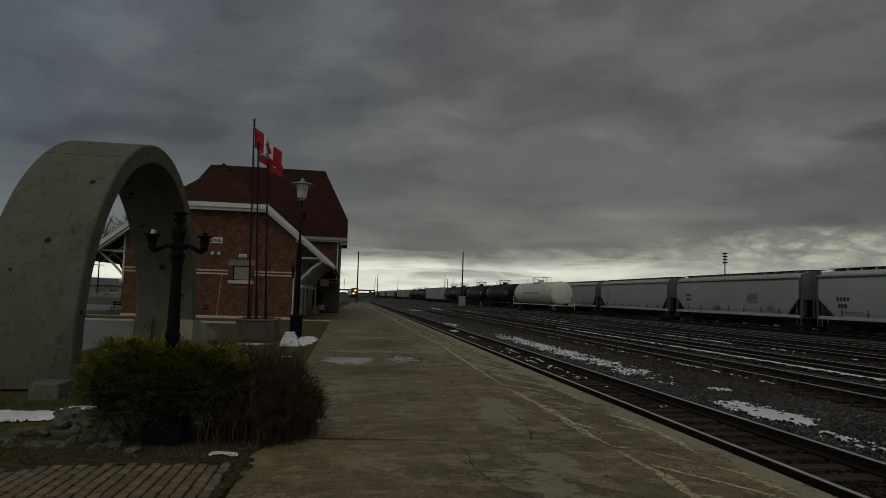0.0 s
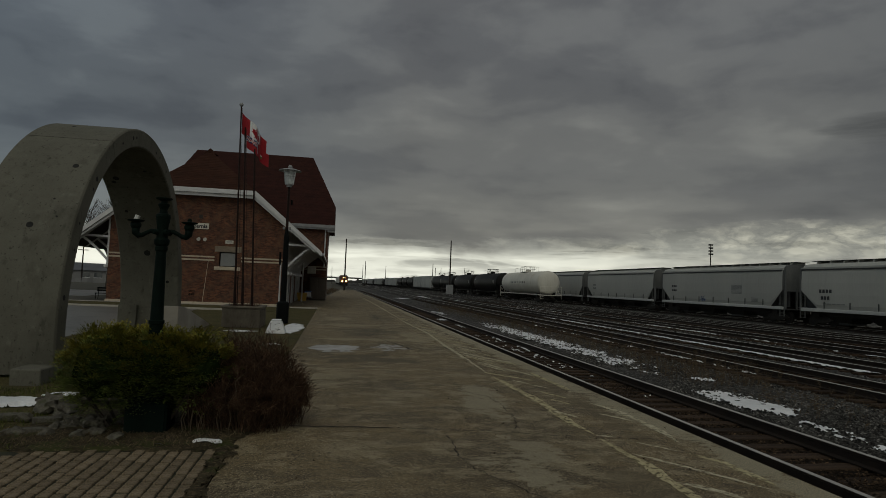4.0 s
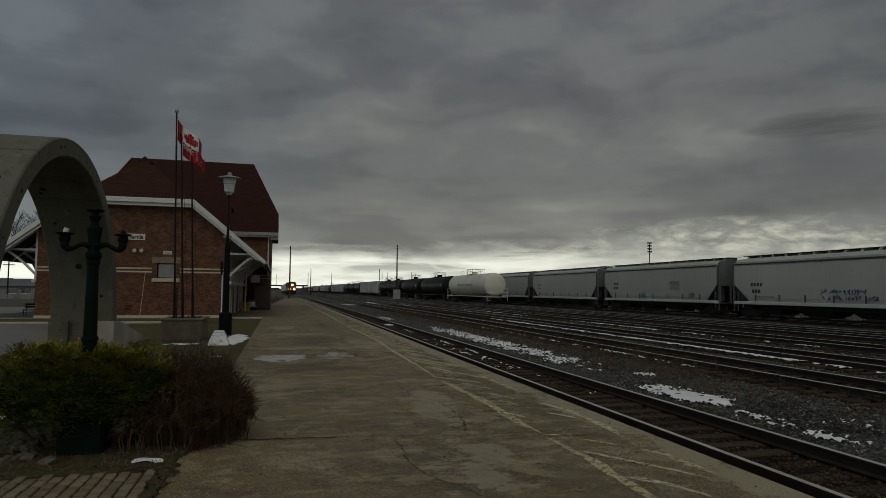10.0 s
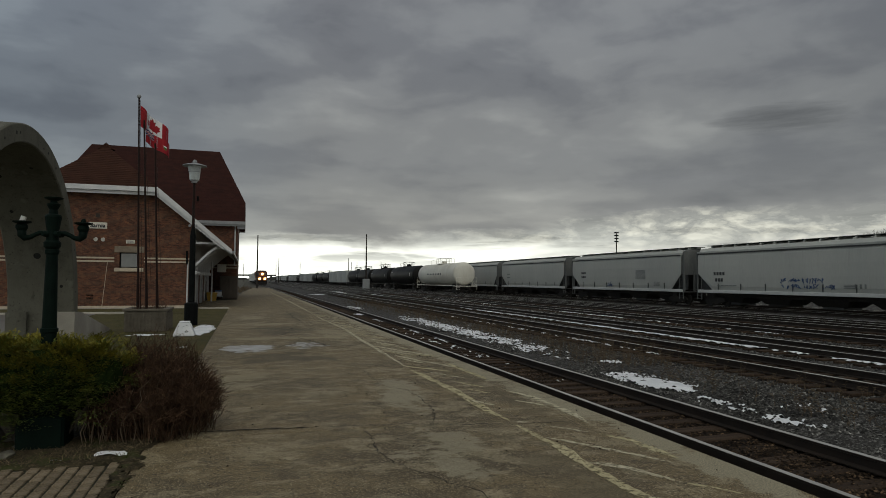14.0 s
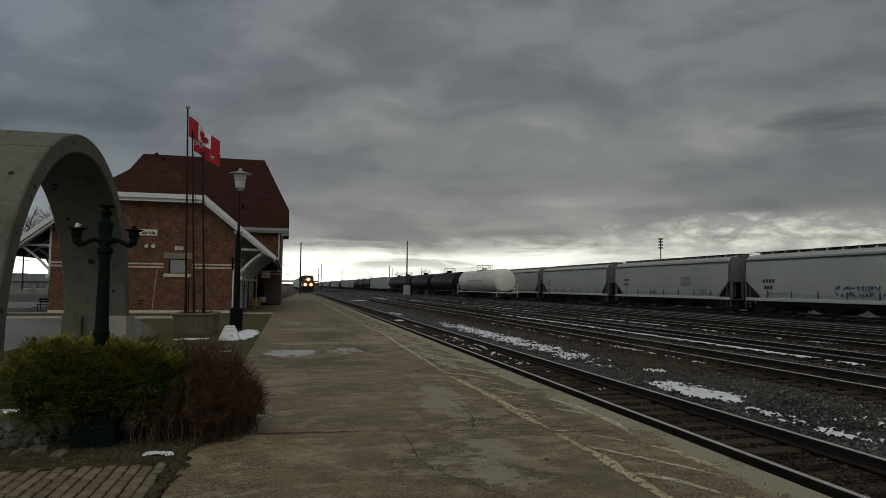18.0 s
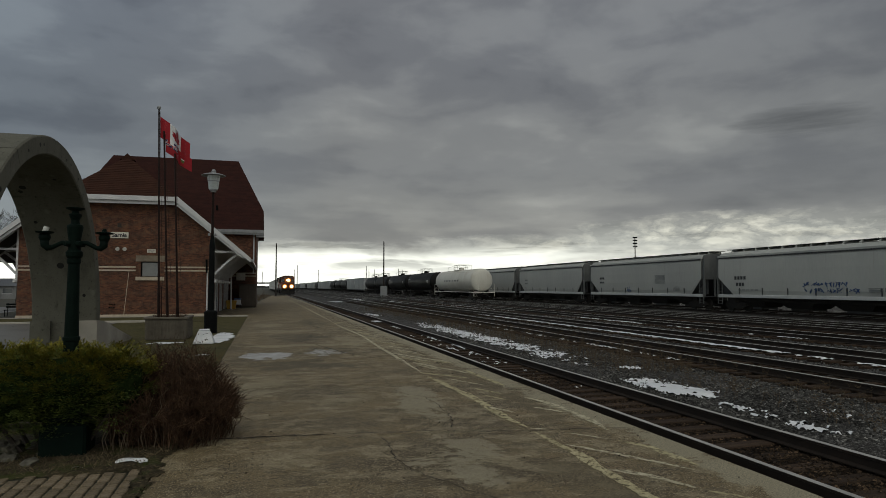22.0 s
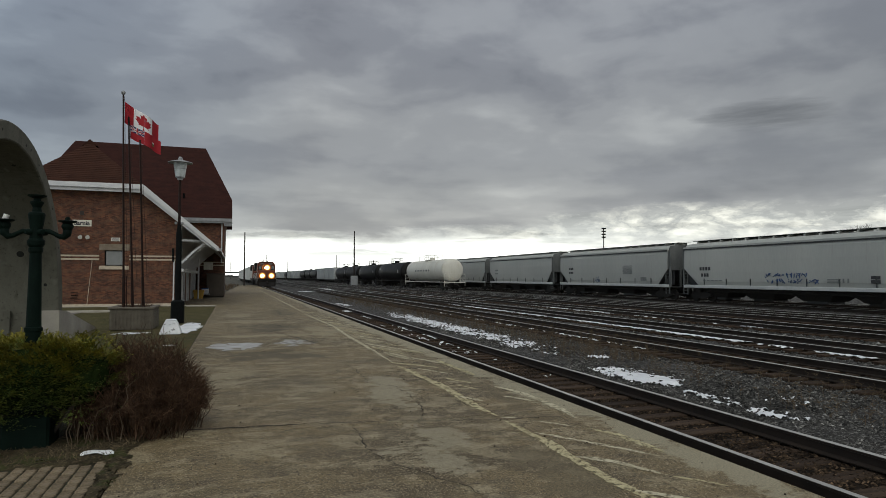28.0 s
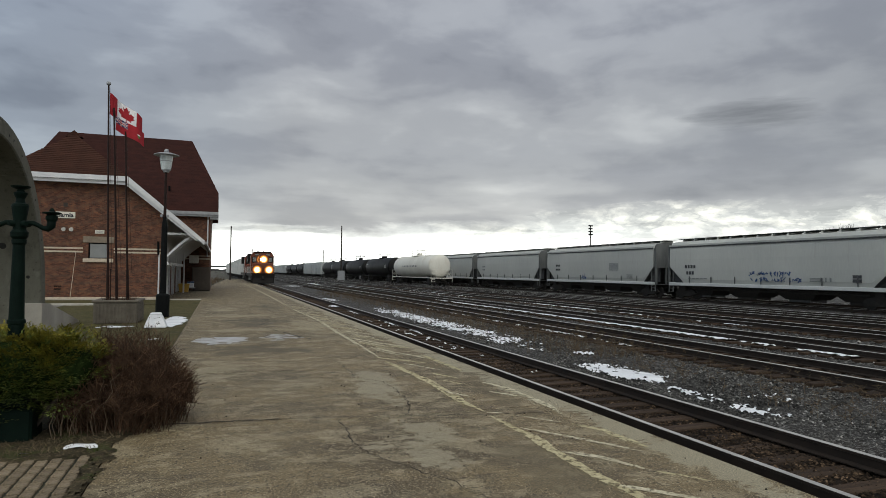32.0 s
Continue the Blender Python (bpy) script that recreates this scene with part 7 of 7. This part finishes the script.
def make_boxcar(label, paint, half=7.6, h=4.3, name="freight_box_car", group="far freight cars"):
    C = tagged(thing(name), label, "freight car", group)
    part("body", one_box(-1.5, 1.5, -half, half, 1.05, h, bevel=0.03), paint, C)
    bm = bmesh.new()
    for k in range(11):
        y = -half + 0.3 + k * (2 * half - 0.6) / 10
        for s in (-1, 1):
            box(bm, s * 1.53 - 0.03, s * 1.53 + 0.03, y - 0.05, y + 0.05, 1.1, h - 0.1)
    part("side_post", bm, paint, C)["kind"] = "stuff"
    part("roof_edge", one_box(-1.56, 1.56, -half - 0.03, half + 0.03, h, h + 0.12), "hop_sill", C)
    part("side_sill", one_box(-1.54, 1.54, -half, half, 0.92, 1.06), "hop_dark", C)
    part("door", one_box(-1.58, -1.5, -1.3, 1.3, 1.15, h - 0.25, bevel=0.02), paint, C)
    for e in (-1, 1):
        part("coupler", one_box(-0.14, 0.14, min(e * half, e * (half + 0.6)), max(e * half, e * (half + 0.6)), 0.74, 1.0), "truck", C)
        wheelset_truck(C, e * (half - 1.5))
    return C


RAIL = 0.17
HOP_X, TANK_X = 34.5, 28.1


def make_yard():
    cuts = [2.7, 22.1, 41.45, 61.05, 80.35, 99.8, 119.2, 138.6, 158]
    kinds = {}
    for k, (a, b) in enumerate(zip(cuts, cuts[1:])):
        mk = {1: 1, 2: 2}.get(k, 3)
        at = pose(HOP_X, (a + b) / 2, yard_z(HOP_X) + RAIL)
        lab = {1: "long pale grey covered hopper car with black stencils and blue scrawl", 2: "long pale grey covered hopper car with faded stencils"}.get(mk, "long pale grey covered hopper car, weathered")
        if mk not in kinds:
            kinds[mk] = make_hopper(lab, mk)
            kinds[mk].matrix_world = at
        else:
            copy_thing(kinds[mk], at)
    z = yard_z(TANK_X) + RAIL
    w = make_tank("white_tank_car", "off-white tank car with rust-stained end railings", "tank_white", "tank_white", half=9.5)
    w.matrix_world = pose(TANK_X, 90.2, z)
    b = make_tank("black_tank_car", "black tank car with a dome walkway on top", "tank_black", "tank_black", half=8.9, rad=1.6)
    b.matrix_world = pose(TANK_X, 111.6, z)
    for y in (131.9, 152.2, 166.2):
        copy_thing(b, pose(TANK_X, y, z))
    g = make_boxcar("pale grey ribbed freight car, far down the yard", "box_grey", half=9.2)
    g.matrix_world = pose(TANK_X, 187, z)
    for y in (207,):
        copy_thing(g, pose(TANK_X, y, z))
    for y in (227, 246):
        copy_thing(b, pose(TANK_X, y, z))
    for k in range(16):
        copy_thing(g if k % 4 else b, pose(TANK_X - k * 0.15, 266 + k * 20, z))


make_track(6.22, "track_one", "main railway track beside the platform, rusty with oily ties", 95, 2.2, 180, "bed_brown", True)
for i, cx in enumerate((12.13, 16.1, 20.6, 24.7, TANK_X, HOP_X, 39.5)):
    make_track(cx, ["track_two", "track_three", "track_four", "track_five", "track_six", "track_seven", "track_eight"][i], "rusty yard track on dark gravel", 45 if i < 2 else 0, 5.0 if i < 2 else 12.0, 110 if i < 2 else 150, lift=0.06 if i < 4 else 0.0)
make_stones()
make_yard()


# ---------- the arriving train ----------
def make_loco(name, label, lit):
    L = tagged(thing(name), label, "locomotive", "locomotives")
    # along y, the front towards -y, rails at z = 0
    part("frame", one_box(-1.5, 1.5, 0.6, 21.2, 1.05, 1.45, bevel=0.03), "loco_black", L)
    p = bmesh.new()
    prism(p, [(-1.5, 0.18), (1.5, 0.18), (1.58, 1.5), (-1.58, 1.5)], "y", 0.25, 0.7)
    pilot = part("pilot", p, "loco_black", L, "black front plate over the snow plough")
    bm = bmesh.new()
    prism(bm, [(0.3, 0.95), (-0.1, 0.1), (0.3, 0.1)], "x", -1.4, 1.4)
    part("plough", bm, "loco_black", pilot)
    nose = bmesh.new()
    box(nose, -1.35, 1.35, 1.0, 2.9, 1.45, 3.0, bevel=0.16)
    nose = part("nose", nose, "loco_red", L, "broad red nose")
    part("nose_door", one_box(-0.32, 0.32, 0.975, 1.0, 1.55, 2.6, bevel=0.01), "loco_red", nose)
    cab = bmesh.new()
    prism(cab, [(-1.58, 1.45), (1.58, 1.45), (1.58, 4.0), (1.25, 4.5), (-1.25, 4.5), (-1.58, 4.0)], "y", 2.6, 5.2)
    cab = part("cab", cab, "loco_red", L, "red cab with a sloping roof edge")
    part("cab_roof", one_box(-1.2, 1.2, 2.5, 5.25, 4.46, 4.6, bevel=0.04), "loco_black", cab)
    part("visor", one_box(-1.45, 1.45, 2.55, 2.6, 3.05, 3.82), "loco_black", cab)
    for x0, x1 in ((-1.32, -0.42), (0.42, 1.32)):
        part("windscreen", one_box(x0, x1, 2.52, 2.55, 3.15, 3.75, bevel=0.01), "loco_glass", cab)
    for s in (-1, 1):
        part("side_window", one_box(min(s * 1.5, s * 1.53), max(s * 1.5, s * 1.53), 3.2, 4.6, 3.1, 3.75), "loco_glass", cab)
        part("number_board", one_box(s * 0.75 - 0.3, s * 0.75 + 0.3, 2.52, 2.6, 4.05, 4.27), "loco_glass", cab)
    part("hood", one_box(-1.0, 1.0, 5.2, 19.8, 1.45, 4.35, bevel=0.06), "loco_black", L)
    part("radiator", one_box(-1.5, 1.5, 16.2, 20.4, 3.2, 4.6, bevel=0.08), "loco_black", L)
    part("exhaust_housing", one_box(-0.7, 0.7, 9.5, 12.5, 4.35, 4.65, bevel=0.05), "loco_black", L)
    part("fuel_tank", one_box(-1.35, 1.35, 8.0, 13.5, 0.4, 1.05, bevel=0.1), "loco_black", L)
    part("dynamic_brake", one_box(-1.25, 1.25, 5.3, 8.5, 3.4, 4.5, bevel=0.06), "loco_black", L)
    for s in (-1, 1):
        bm = bmesh.new()
        for y in [0.8, 2.0] + [5.6 + 1.9 * k for k in range(8)]:
            rod(bm, (s * 1.46, y, 1.45), (s * 1.46, y, 2.45), 0.025, seg=5)
        rod(bm, (s * 1.46, 5.6, 2.45), (s * 1.46, 18.9, 2.45), 0.025, seg=5)
        rod(bm, (s * 1.46, 0.8, 2.45), (s * 1.46, 2.0, 2.45), 0.025, seg=5)
        part("handrail", bm, "loco_white", L)
        for k in range(4):
            part("step", one_box(s * 1.3 - 0.2, s * 1.3 + 0.2, 0.65, 0.95, 0.35 + k * 0.28, 0.39 + k * 0.28), "loco_white", L)
    for x, z, r in ((-0.16, 3.48, 0.2), (0.16, 3.48, 0.2), (-0.80, 1.98, 0.26), (0.80, 1.98, 0.26)):
        h = part("headlight", rod(bmesh.new(), (x, 0.9 if z < 3 else 2.58, z), (x, 0.62 if z < 3 else 2.44, z), r + 0.06, r + 0.06, 16), "loco_black", L, "lit headlight" if lit else "")
        bm = rod(bmesh.new(), (x, 0.62 if z < 3 else 2.44, z), (x, 0.60 if z < 3 else 2.42, z), r, r, 16)
        part("lens", bm, "headlight" if lit else "loco_glass", h)
        if lit:
            # added glowing disc, wider than the lamp, that paints its halo
            yy = 0.66 if z < 3 else 2.48
            part("reflector", rod(bmesh.new(), (0, 0.02, 0), (0, 0, 0), 0.76, 0.76, 28), "reflector", h, at=pose(x, yy - (0.01 if x > 0 else 0.0), z))
    sets = []
    for y in (4.2, 17.2):
        t = part("truck", one_box(-1.2, 1.2, y - 2.3, y + 2.3, 0.55, 0.95, bevel=0.05), "truck", L)
        for s in (-1, 1):
            bm = bmesh.new()
            prism(bm, [(y - 2.5, 0.5), (y - 2.2, 0.85), (y + 2.2, 0.85), (y + 2.5, 0.5), (y + 1.6, 0.35), (y - 1.6, 0.35)], "x", s * 1.12 - 0.08, s * 1.12 + 0.08)
            part("side_frame", bm, "truck", t)
        for dy in (-1.85, 0, 1.85):
            bm = bmesh.new()
            rod(bm, (-1.0, 0, 0), (1.0, 0, 0), 0.09, seg=8)
            for s in (-1, 1):
                rod(bm, (s * 0.725 - 0.07, 0, 0), (s * 0.725 + 0.07, 0, 0), 0.51, seg=20)
            w = part("wheelset", bm, "truck", t, at=pose(0, y + dy, 0.51))
            sets.append((w, y + dy))
    part("coupler", one_box(-0.14, 0.14, -0.25, 0.4, 0.75, 1.05, bevel=0.03), "truck", L)
    part("horn", rod(bmesh.new(), (0.2, 3.6, 4.6), (0.2, 3.1, 4.62), 0.05, 0.1, 8), "loco_black", L)
    part("antenna_dome", lathe(bmesh.new(), [(0.22, 4.5), (0.2, 4.66), (0.05, 4.72)], 12, -0.5, 4.2), "loco_white", L)
    for ob in L.children_recursive:                       # a broad modern engine
        ob.data.transform(Matrix.Scale(BIG, 4))
        ob.location = ob.location * BIG
    return L, sets


BIG = 1.07


TRAIN = []
lead, LEAD_SETS = make_loco("lead_locomotive", "orange-red diesel locomotive with headlights lit, coming in slowly", True)
TRAIN.append((lead, 0.0))
second, _ = make_loco("second_locomotive", "dark-trimmed orange-red diesel locomotive coupled behind the first", False)
TRAIN.append((second, 23.4))
trail = make_boxcar("white ribbed box car in the arriving train", "hop_sill", half=8.2, h=4.5, name="train_box_car", group="train cars")
TRAIN.append((trail, 55.4))
for k in range(1, 9):
    TRAIN.append((copy_thing(trail, pose(6, 300, 0)), 55.4 + 17.8 * k))


# ---------- poles, masts, far things ----------
def make_pole(name, label, x, y, h, r, extra=None):
    P = tagged(thing(name, x, y, yard_z(x) - 0.3 if x > 5 else -0.3), label, "pole", "tall poles")
    part("shaft", rod(bmesh.new(), (0, 0, 0), (0, 0, h + 0.3), r, r * 0.6, 8), "timber_pole", P)
    if extra == "box":
        part("cabinet", one_box(-0.7, 0.7, -0.5, 0.3, 0.4, 2.5, bevel=0.03), "grey_trim", P)
    if extra == "arm":
        part("cross_arm", one_box(-0.9, 0.9, -0.06, 0.06, h - 0.5, h - 0.36), "timber_pole", P)
    return P


make_pole("utility_pole", "tall plain dark pole with a grey cabinet at its foot", 24.5, 135, 11.8, 0.19, "box")
make_pole("utility_pole", "tall plain dark pole beside the arriving train", 2.2, 144, 11.6, 0.19)
for x, y, h in ((14, 300, 12), (17.5, 410, 13), (46, 300, 12), (52, 330, 11), (60, 360, 12), (70, 330, 11), (78, 380, 13), (33, 420, 13), (-5.5, 330, 14), (-9.5, 420, 13), (-2.5, 520, 14), (88, 420, 12), (98, 400, 12), (110, 460, 13)):
    make_pole("far_pole", "thin distant pole against the bright horizon", x, y, h, 0.22)
make_pole("street_pole", "timber utility pole with a cross arm across the street", -45.4, 125, 6.6, 0.16, "arm")


def make_mast():
    x, y = 114.6, 180
    Mt = tagged(thing("light_mast", x, y, -0.1), "tall yard light mast with tiers of floodlights", "light mast")
    part("shaft", rod(bmesh.new(), (0, 0, 0), (0, 0, 17.9), 0.22, 0.14, 8), "timber_pole", Mt)
    for k in range(4):
        z = 14.9 + k * 0.95
        t = part("light_tier", one_box(-0.72, 0.72, -0.15, 0.15, z, z + 0.09), "black_iron", Mt)
        for j in range(5):
            bm = bmesh.new()
            prism(bm, [(-0.6 + j * 0.30 - 0.12, z + 0.1), (-0.6 + j * 0.30 + 0.12, z + 0.1), (-0.6 + j * 0.30 + 0.09, z + 0.40), (-0.6 + j * 0.30 - 0.09, z + 0.40)], "y", -0.25, 0.1)
            part("floodlight", bm, "black_iron", t)


make_mast()


def make_tree(name, label, at, h, seed, levels=5):
    T = tagged(thing(name, *at), label, "tree", "bare trees")
    rs = random.Random(seed)
    V, Fc, V2, F2 = [], [], [], []

    def seg(p, q, r0, r1, fine):
        A, B = (V2, F2) if fine else (V, Fc)
        d = (q - p).normalized()
        a = d.orthogonal().normalized()
        b = d.cross(a)
        n = 3 if fine else 6
        k = len(A)
        for c, r in ((p, r0), (q, r1)):
            for i in range(n):
                w = 6.283 * i / n
                A.append(tuple(c + (a * math.cos(w) + b * math.sin(w)) * r))
        for i in range(n):
            j = (i + 1) % n
            B.append((k + i, k + j, k + n + j, k + n + i))

    def grow(p, d, ln, r, lv):
        q = p + d * ln
        seg(p, q, r, r * 0.7, lv < levels - 1)
        if lv == 0:
            return
        for _ in range(3 if lv > 1 else 4):
            nd = (d + Vector((rs.uniform(-1, 1), rs.uniform(-1, 1), rs.uniform(-0.35, 0.7))) * 0.75).normalized()
            grow(p.lerp(q, rs.uniform(0.55, 1.0)), nd, ln * rs.uniform(0.6, 0.85), r * 0.58, lv - 1)
    grow(Vector((0, 0, -0.1)), Vector((0.03, 0, 1)), h * 0.28, h * 0.02, levels)
    raw("trunk", V, Fc, "bark", T)
    raw("crown", V2, F2, "bark", T)["kind"] = "stuff"
    return T


t = make_tree("bare_tree", "leafless tree with spreading branches behind the station", (-27.5, 84, 0), 15, 5)
copy_thing(t, pose(-30.4, 93, 0, 0, 0, 70))
copy_thing(t, pose(-24.8, 88, 0, 0, 0, 150))
far_tree = make_tree("bare_tree", "leafless tree standing far behind the freight cars", (0, 0, 0), 22, 8)
for ob in far_tree.children:
    if ob.name.startswith("crown"):
        FAR_TOP = max(v.co.z for v in ob.data.vertices)
far_tree.matrix_world = pose(150.5, 116.5, 15.7 - FAR_TOP)
copy_thing(far_tree, pose(155.0, 113.0, 15.0 - FAR_TOP, 0, 0, 140))
copy_thing(far_tree, pose(147.5, 120.5, 14.9 - FAR_TOP, 0, 0, 250))


def make_far():
    rs = random.Random(12)
    # houses across the street
    for x, y, w, d, h in ((-44.2, 133, 8.0, 9, 2.2), (-54.5, 136, 11, 9, 2.3), (-34, 140, 9, 9, 2.3), (-70, 138, 13, 9, 2.6)):
        Hs = tagged(thing("house", x, y, 0), "low pale house with a grey pitched roof across the street", "house", "far houses")
        part("wall", one_box(-w / 2, w / 2, -d / 2, d / 2, 0, h), "far_build", Hs)
        bm = bmesh.new()
        prism(bm, [(-d / 2 - 0.4, h), (d / 2 + 0.4, h), (0, h + 1.4)], "x", -w / 2 - 0.4, w / 2 + 0.4)
        part("roof", bm, "far_roof", Hs)
        for k in range(3):
            wn = part("window", one_box(-w / 2 + 1.5 + k * w * 0.28, -w / 2 + 2.9 + k * w * 0.28, -d / 2 - 0.06, -d / 2, 0.9, 1.8), "glass", Hs)
            part("frame", one_box(-w / 2 + 1.4 + k * w * 0.28, -w / 2 + 3.0 + k * w * 0.28, -d / 2 - 0.1, -d / 2 - 0.06, 0.8, 0.9), "white", wn)
    fence = tagged(thing("far_fence", -46, 124, 0), "low grey fence across the street", "fence")
    for k in range(30):
        part("board", one_box(-14 + k * 1.0, -13.1 + k * 1.0, 0, 0.06, 0, 0.8), "far_build", fence)
    # road bridge across the line far off
    Bd = tagged(thing("road_bridge", 0, 620, 0), "long low concrete road bridge across the line far off", "bridge")
    part("deck", one_box(-95, 26, -5, 5, 4.9, 6.3), "far_wood", Bd)
    for x in (-90, -70, -50, -30, -12, 22):
        part("pier", one_box(x - 0.8, x + 0.8, -4, 4, -0.3, 4.9), "far_wood", Bd)
    # low sheds and woods along the skyline
    for k in range(16):
        x, y = rs.uniform(-120, 420), rs.uniform(520, 900)
        if abs(x - 4) < 14:
            continue
        S = tagged(thing("far_shed", x, y, 0), "low distant industrial shed", "shed", "far sheds")
        w, h = rs.uniform(10, 34), rs.uniform(3, 7)
        part("wall", one_box(-w / 2, w / 2, -6, 6, -0.3, h), "far_build", S)
        bm = bmesh.new()
        prism(bm, [(-6.3, h), (6.3, h), (0, h + 1.3)], "x", -w / 2 - 0.3, w / 2 + 0.3)
        part("roof", bm, "far_roof", S)
    V, Fc = [], []
    n = 900
    for i in range(n):
        a = lerp(-1.1, 1.35, i / (n - 1))
        D = 1500
        x, y = D * math.sin(a), D * math.cos(a)
        hgt = 4 + 7 * abs(noise.noise((a * 9, 0, 1))) + 3.5 * noise.noise((a * 90, 3, 2)) + 2 * noise.noise((a * 300, 3, 7))
        V += [(x, y, -1), (x, y, max(2.0, hgt)), (x * 1.02, y * 1.02, -1)]
    for i in range(n - 1):
        k = i * 3
        Fc += [(k, k + 3, k + 4, k + 1), (k + 1, k + 4, k + 5, k + 2)]
    tagged(raw("far_woods", V, Fc, "far_wood"), "low line of bare woods along the horizon", "woods", kind="stuff")
    # dry weeds between the tracks
    bm_v, bm_f = [], []
    for k in range(1900):
        g = rs.random()
        x = rs.gauss(9.9, 0.6) if g < 0.8 else rs.uniform(7.8, 11)
        y = 14 + 46 * rs.random() ** 1.5 if k < 1600 else rs.uniform(5.5, 14)
        if k >= 1600:
            x = rs.uniform(8.6, 11.2)
        h = (rs.uniform(0.12, 0.45) if rs.random() < 0.8 else rs.uniform(0.45, 0.85)) * (1 if y > 14 else 0.55)
        z = yard_z(x)
        a, lean = rs.uniform(0, 6.28), rs.uniform(0, 0.5) * h
        tx, ty = x + math.cos(a) * lean, y + math.sin(a) * lean
        q = len(bm_v)
        w = 0.004 + 0.004 * rs.random()
        bm_v += [(x - w, y, z), (x + w, y, z), (tx, ty, z + h)]
        bm_f.append((q, q + 1, q + 2))
        for _ in range(3):
            f = rs.uniform(0.4, 0.95)
            px, py, pz = lerp(x, tx, f), lerp(y, ty, f), z + h * f
            b = rs.uniform(0, 6.28)
            q = len(bm_v)
            bm_v += [(px, py, pz - 0.008), (px, py, pz + 0.008), (px + math.cos(b) * 0.1, py + math.sin(b) * 0.1, pz + rs.uniform(0.0, 0.09))]
            bm_f.append((q, q + 1, q + 2))
    for k in range(900):
        y = 92 + 60 * rs.random()
        x = rs.uniform(-7.0, interp(y, [92, 150], [-1.0, 1.4]))
        h = rs.uniform(0.2, 0.8)
        a, lean = rs.uniform(0, 6.28), rs.uniform(0, 0.5) * h
        q = len(bm_v)
        bm_v += [(x - 0.03, y, -0.05), (x + 0.03, y, -0.05), (x + math.cos(a) * lean, y + math.sin(a) * lean, h)]
        bm_f.append((q, q + 1, q + 2))
    tagged(raw("dry_weeds", bm_v, bm_f, "weed"), "dry brown weeds standing in the gravel", "weeds", kind="stuff")


make_far()
make_pavers()


# ---------- what moves ----------
def front_y(t):
    return 98.6 + 7.05 * (32.0 - t)


def motions():
    z = yard_z(6.22) + RAIL
    times = [0.0] + [4.0 * k for k in range(1, 8)] + [32.0]
    for ob, back in TRAIN:
        rows = []
        for t in times:
            y = front_y(t) + back
            a, b = (y, y + 20.0) if back < 40 else (y - 8, y + 8)
            turn = -math.degrees(math.atan2(track_x(b) - track_x(a), b - a))
            rows.append((t, pose(track_x(y), y, z, 0, 0, turn)))
        walk(ob, rows)
    for w, y in LEAD_SETS:
        step = 32.0 / 320
        walk(w, [(k * step, pose(0, y * BIG, 0.51 * BIG, math.degrees(7.05 * k * step / (0.51 * BIG)), 0, 0)) for k in range(321)])
    # how far each flag stands out from its pole, in metres; the cloth swings and folds about its upright hinges
    reach = ([0, 2, 5, 6, 7, 8, 9, 11, 13, 17, 19, 21, 23, 25, 28, 29, 30, 31, 32], [0.95, 1.0, 0.62, 0.72, 0.42, 0.9, 0.78, 0.95, 0.98, 1.1, 1.18, 0.85, 1.0, 0.95, 1.15, 1.55, 1.62, 1.35, 1.2])
    for ob, i, n, w, fly, drop, ph in FLAGS:
        rows = []
        for k in range(108):
            t = min(k * 0.3, 32.0)
            want = min(0.97, interp(t + ph * 0.3, *reach) / 1.62)
            swing = math.degrees(math.acos(want ** 0.72))
            fold = math.degrees(2.05 * math.sqrt(max(0.0, 1 - want / max(0.3, math.cos(radians(swing)))))) + 12
            sag = 0.35 * (1 - want) + 0.05 * math.sin(0.4 * t + ph * 7)
            p = Vector((0, 0, 0))
            for j in range(i + 1):
                yaw = swing + (0.35 + 0.65 * min(1, j / 10)) * fold * math.sin(2 * math.pi * (0.55 * t - 0.0325 * j + ph)) - 6
                yaw = max(-80, min(84, yaw))
                if j < i:
                    p += Matrix.Rotation(radians(yaw), 3, "Z") @ Vector((w, 0, -w * (drop * (0.35 + 0.65 * math.cos(radians(yaw))) + sag)))
            rows.append((t, pose(p.x, p.y, p.z, 0, 0, yaw)))
        walk(ob, rows)


motions()
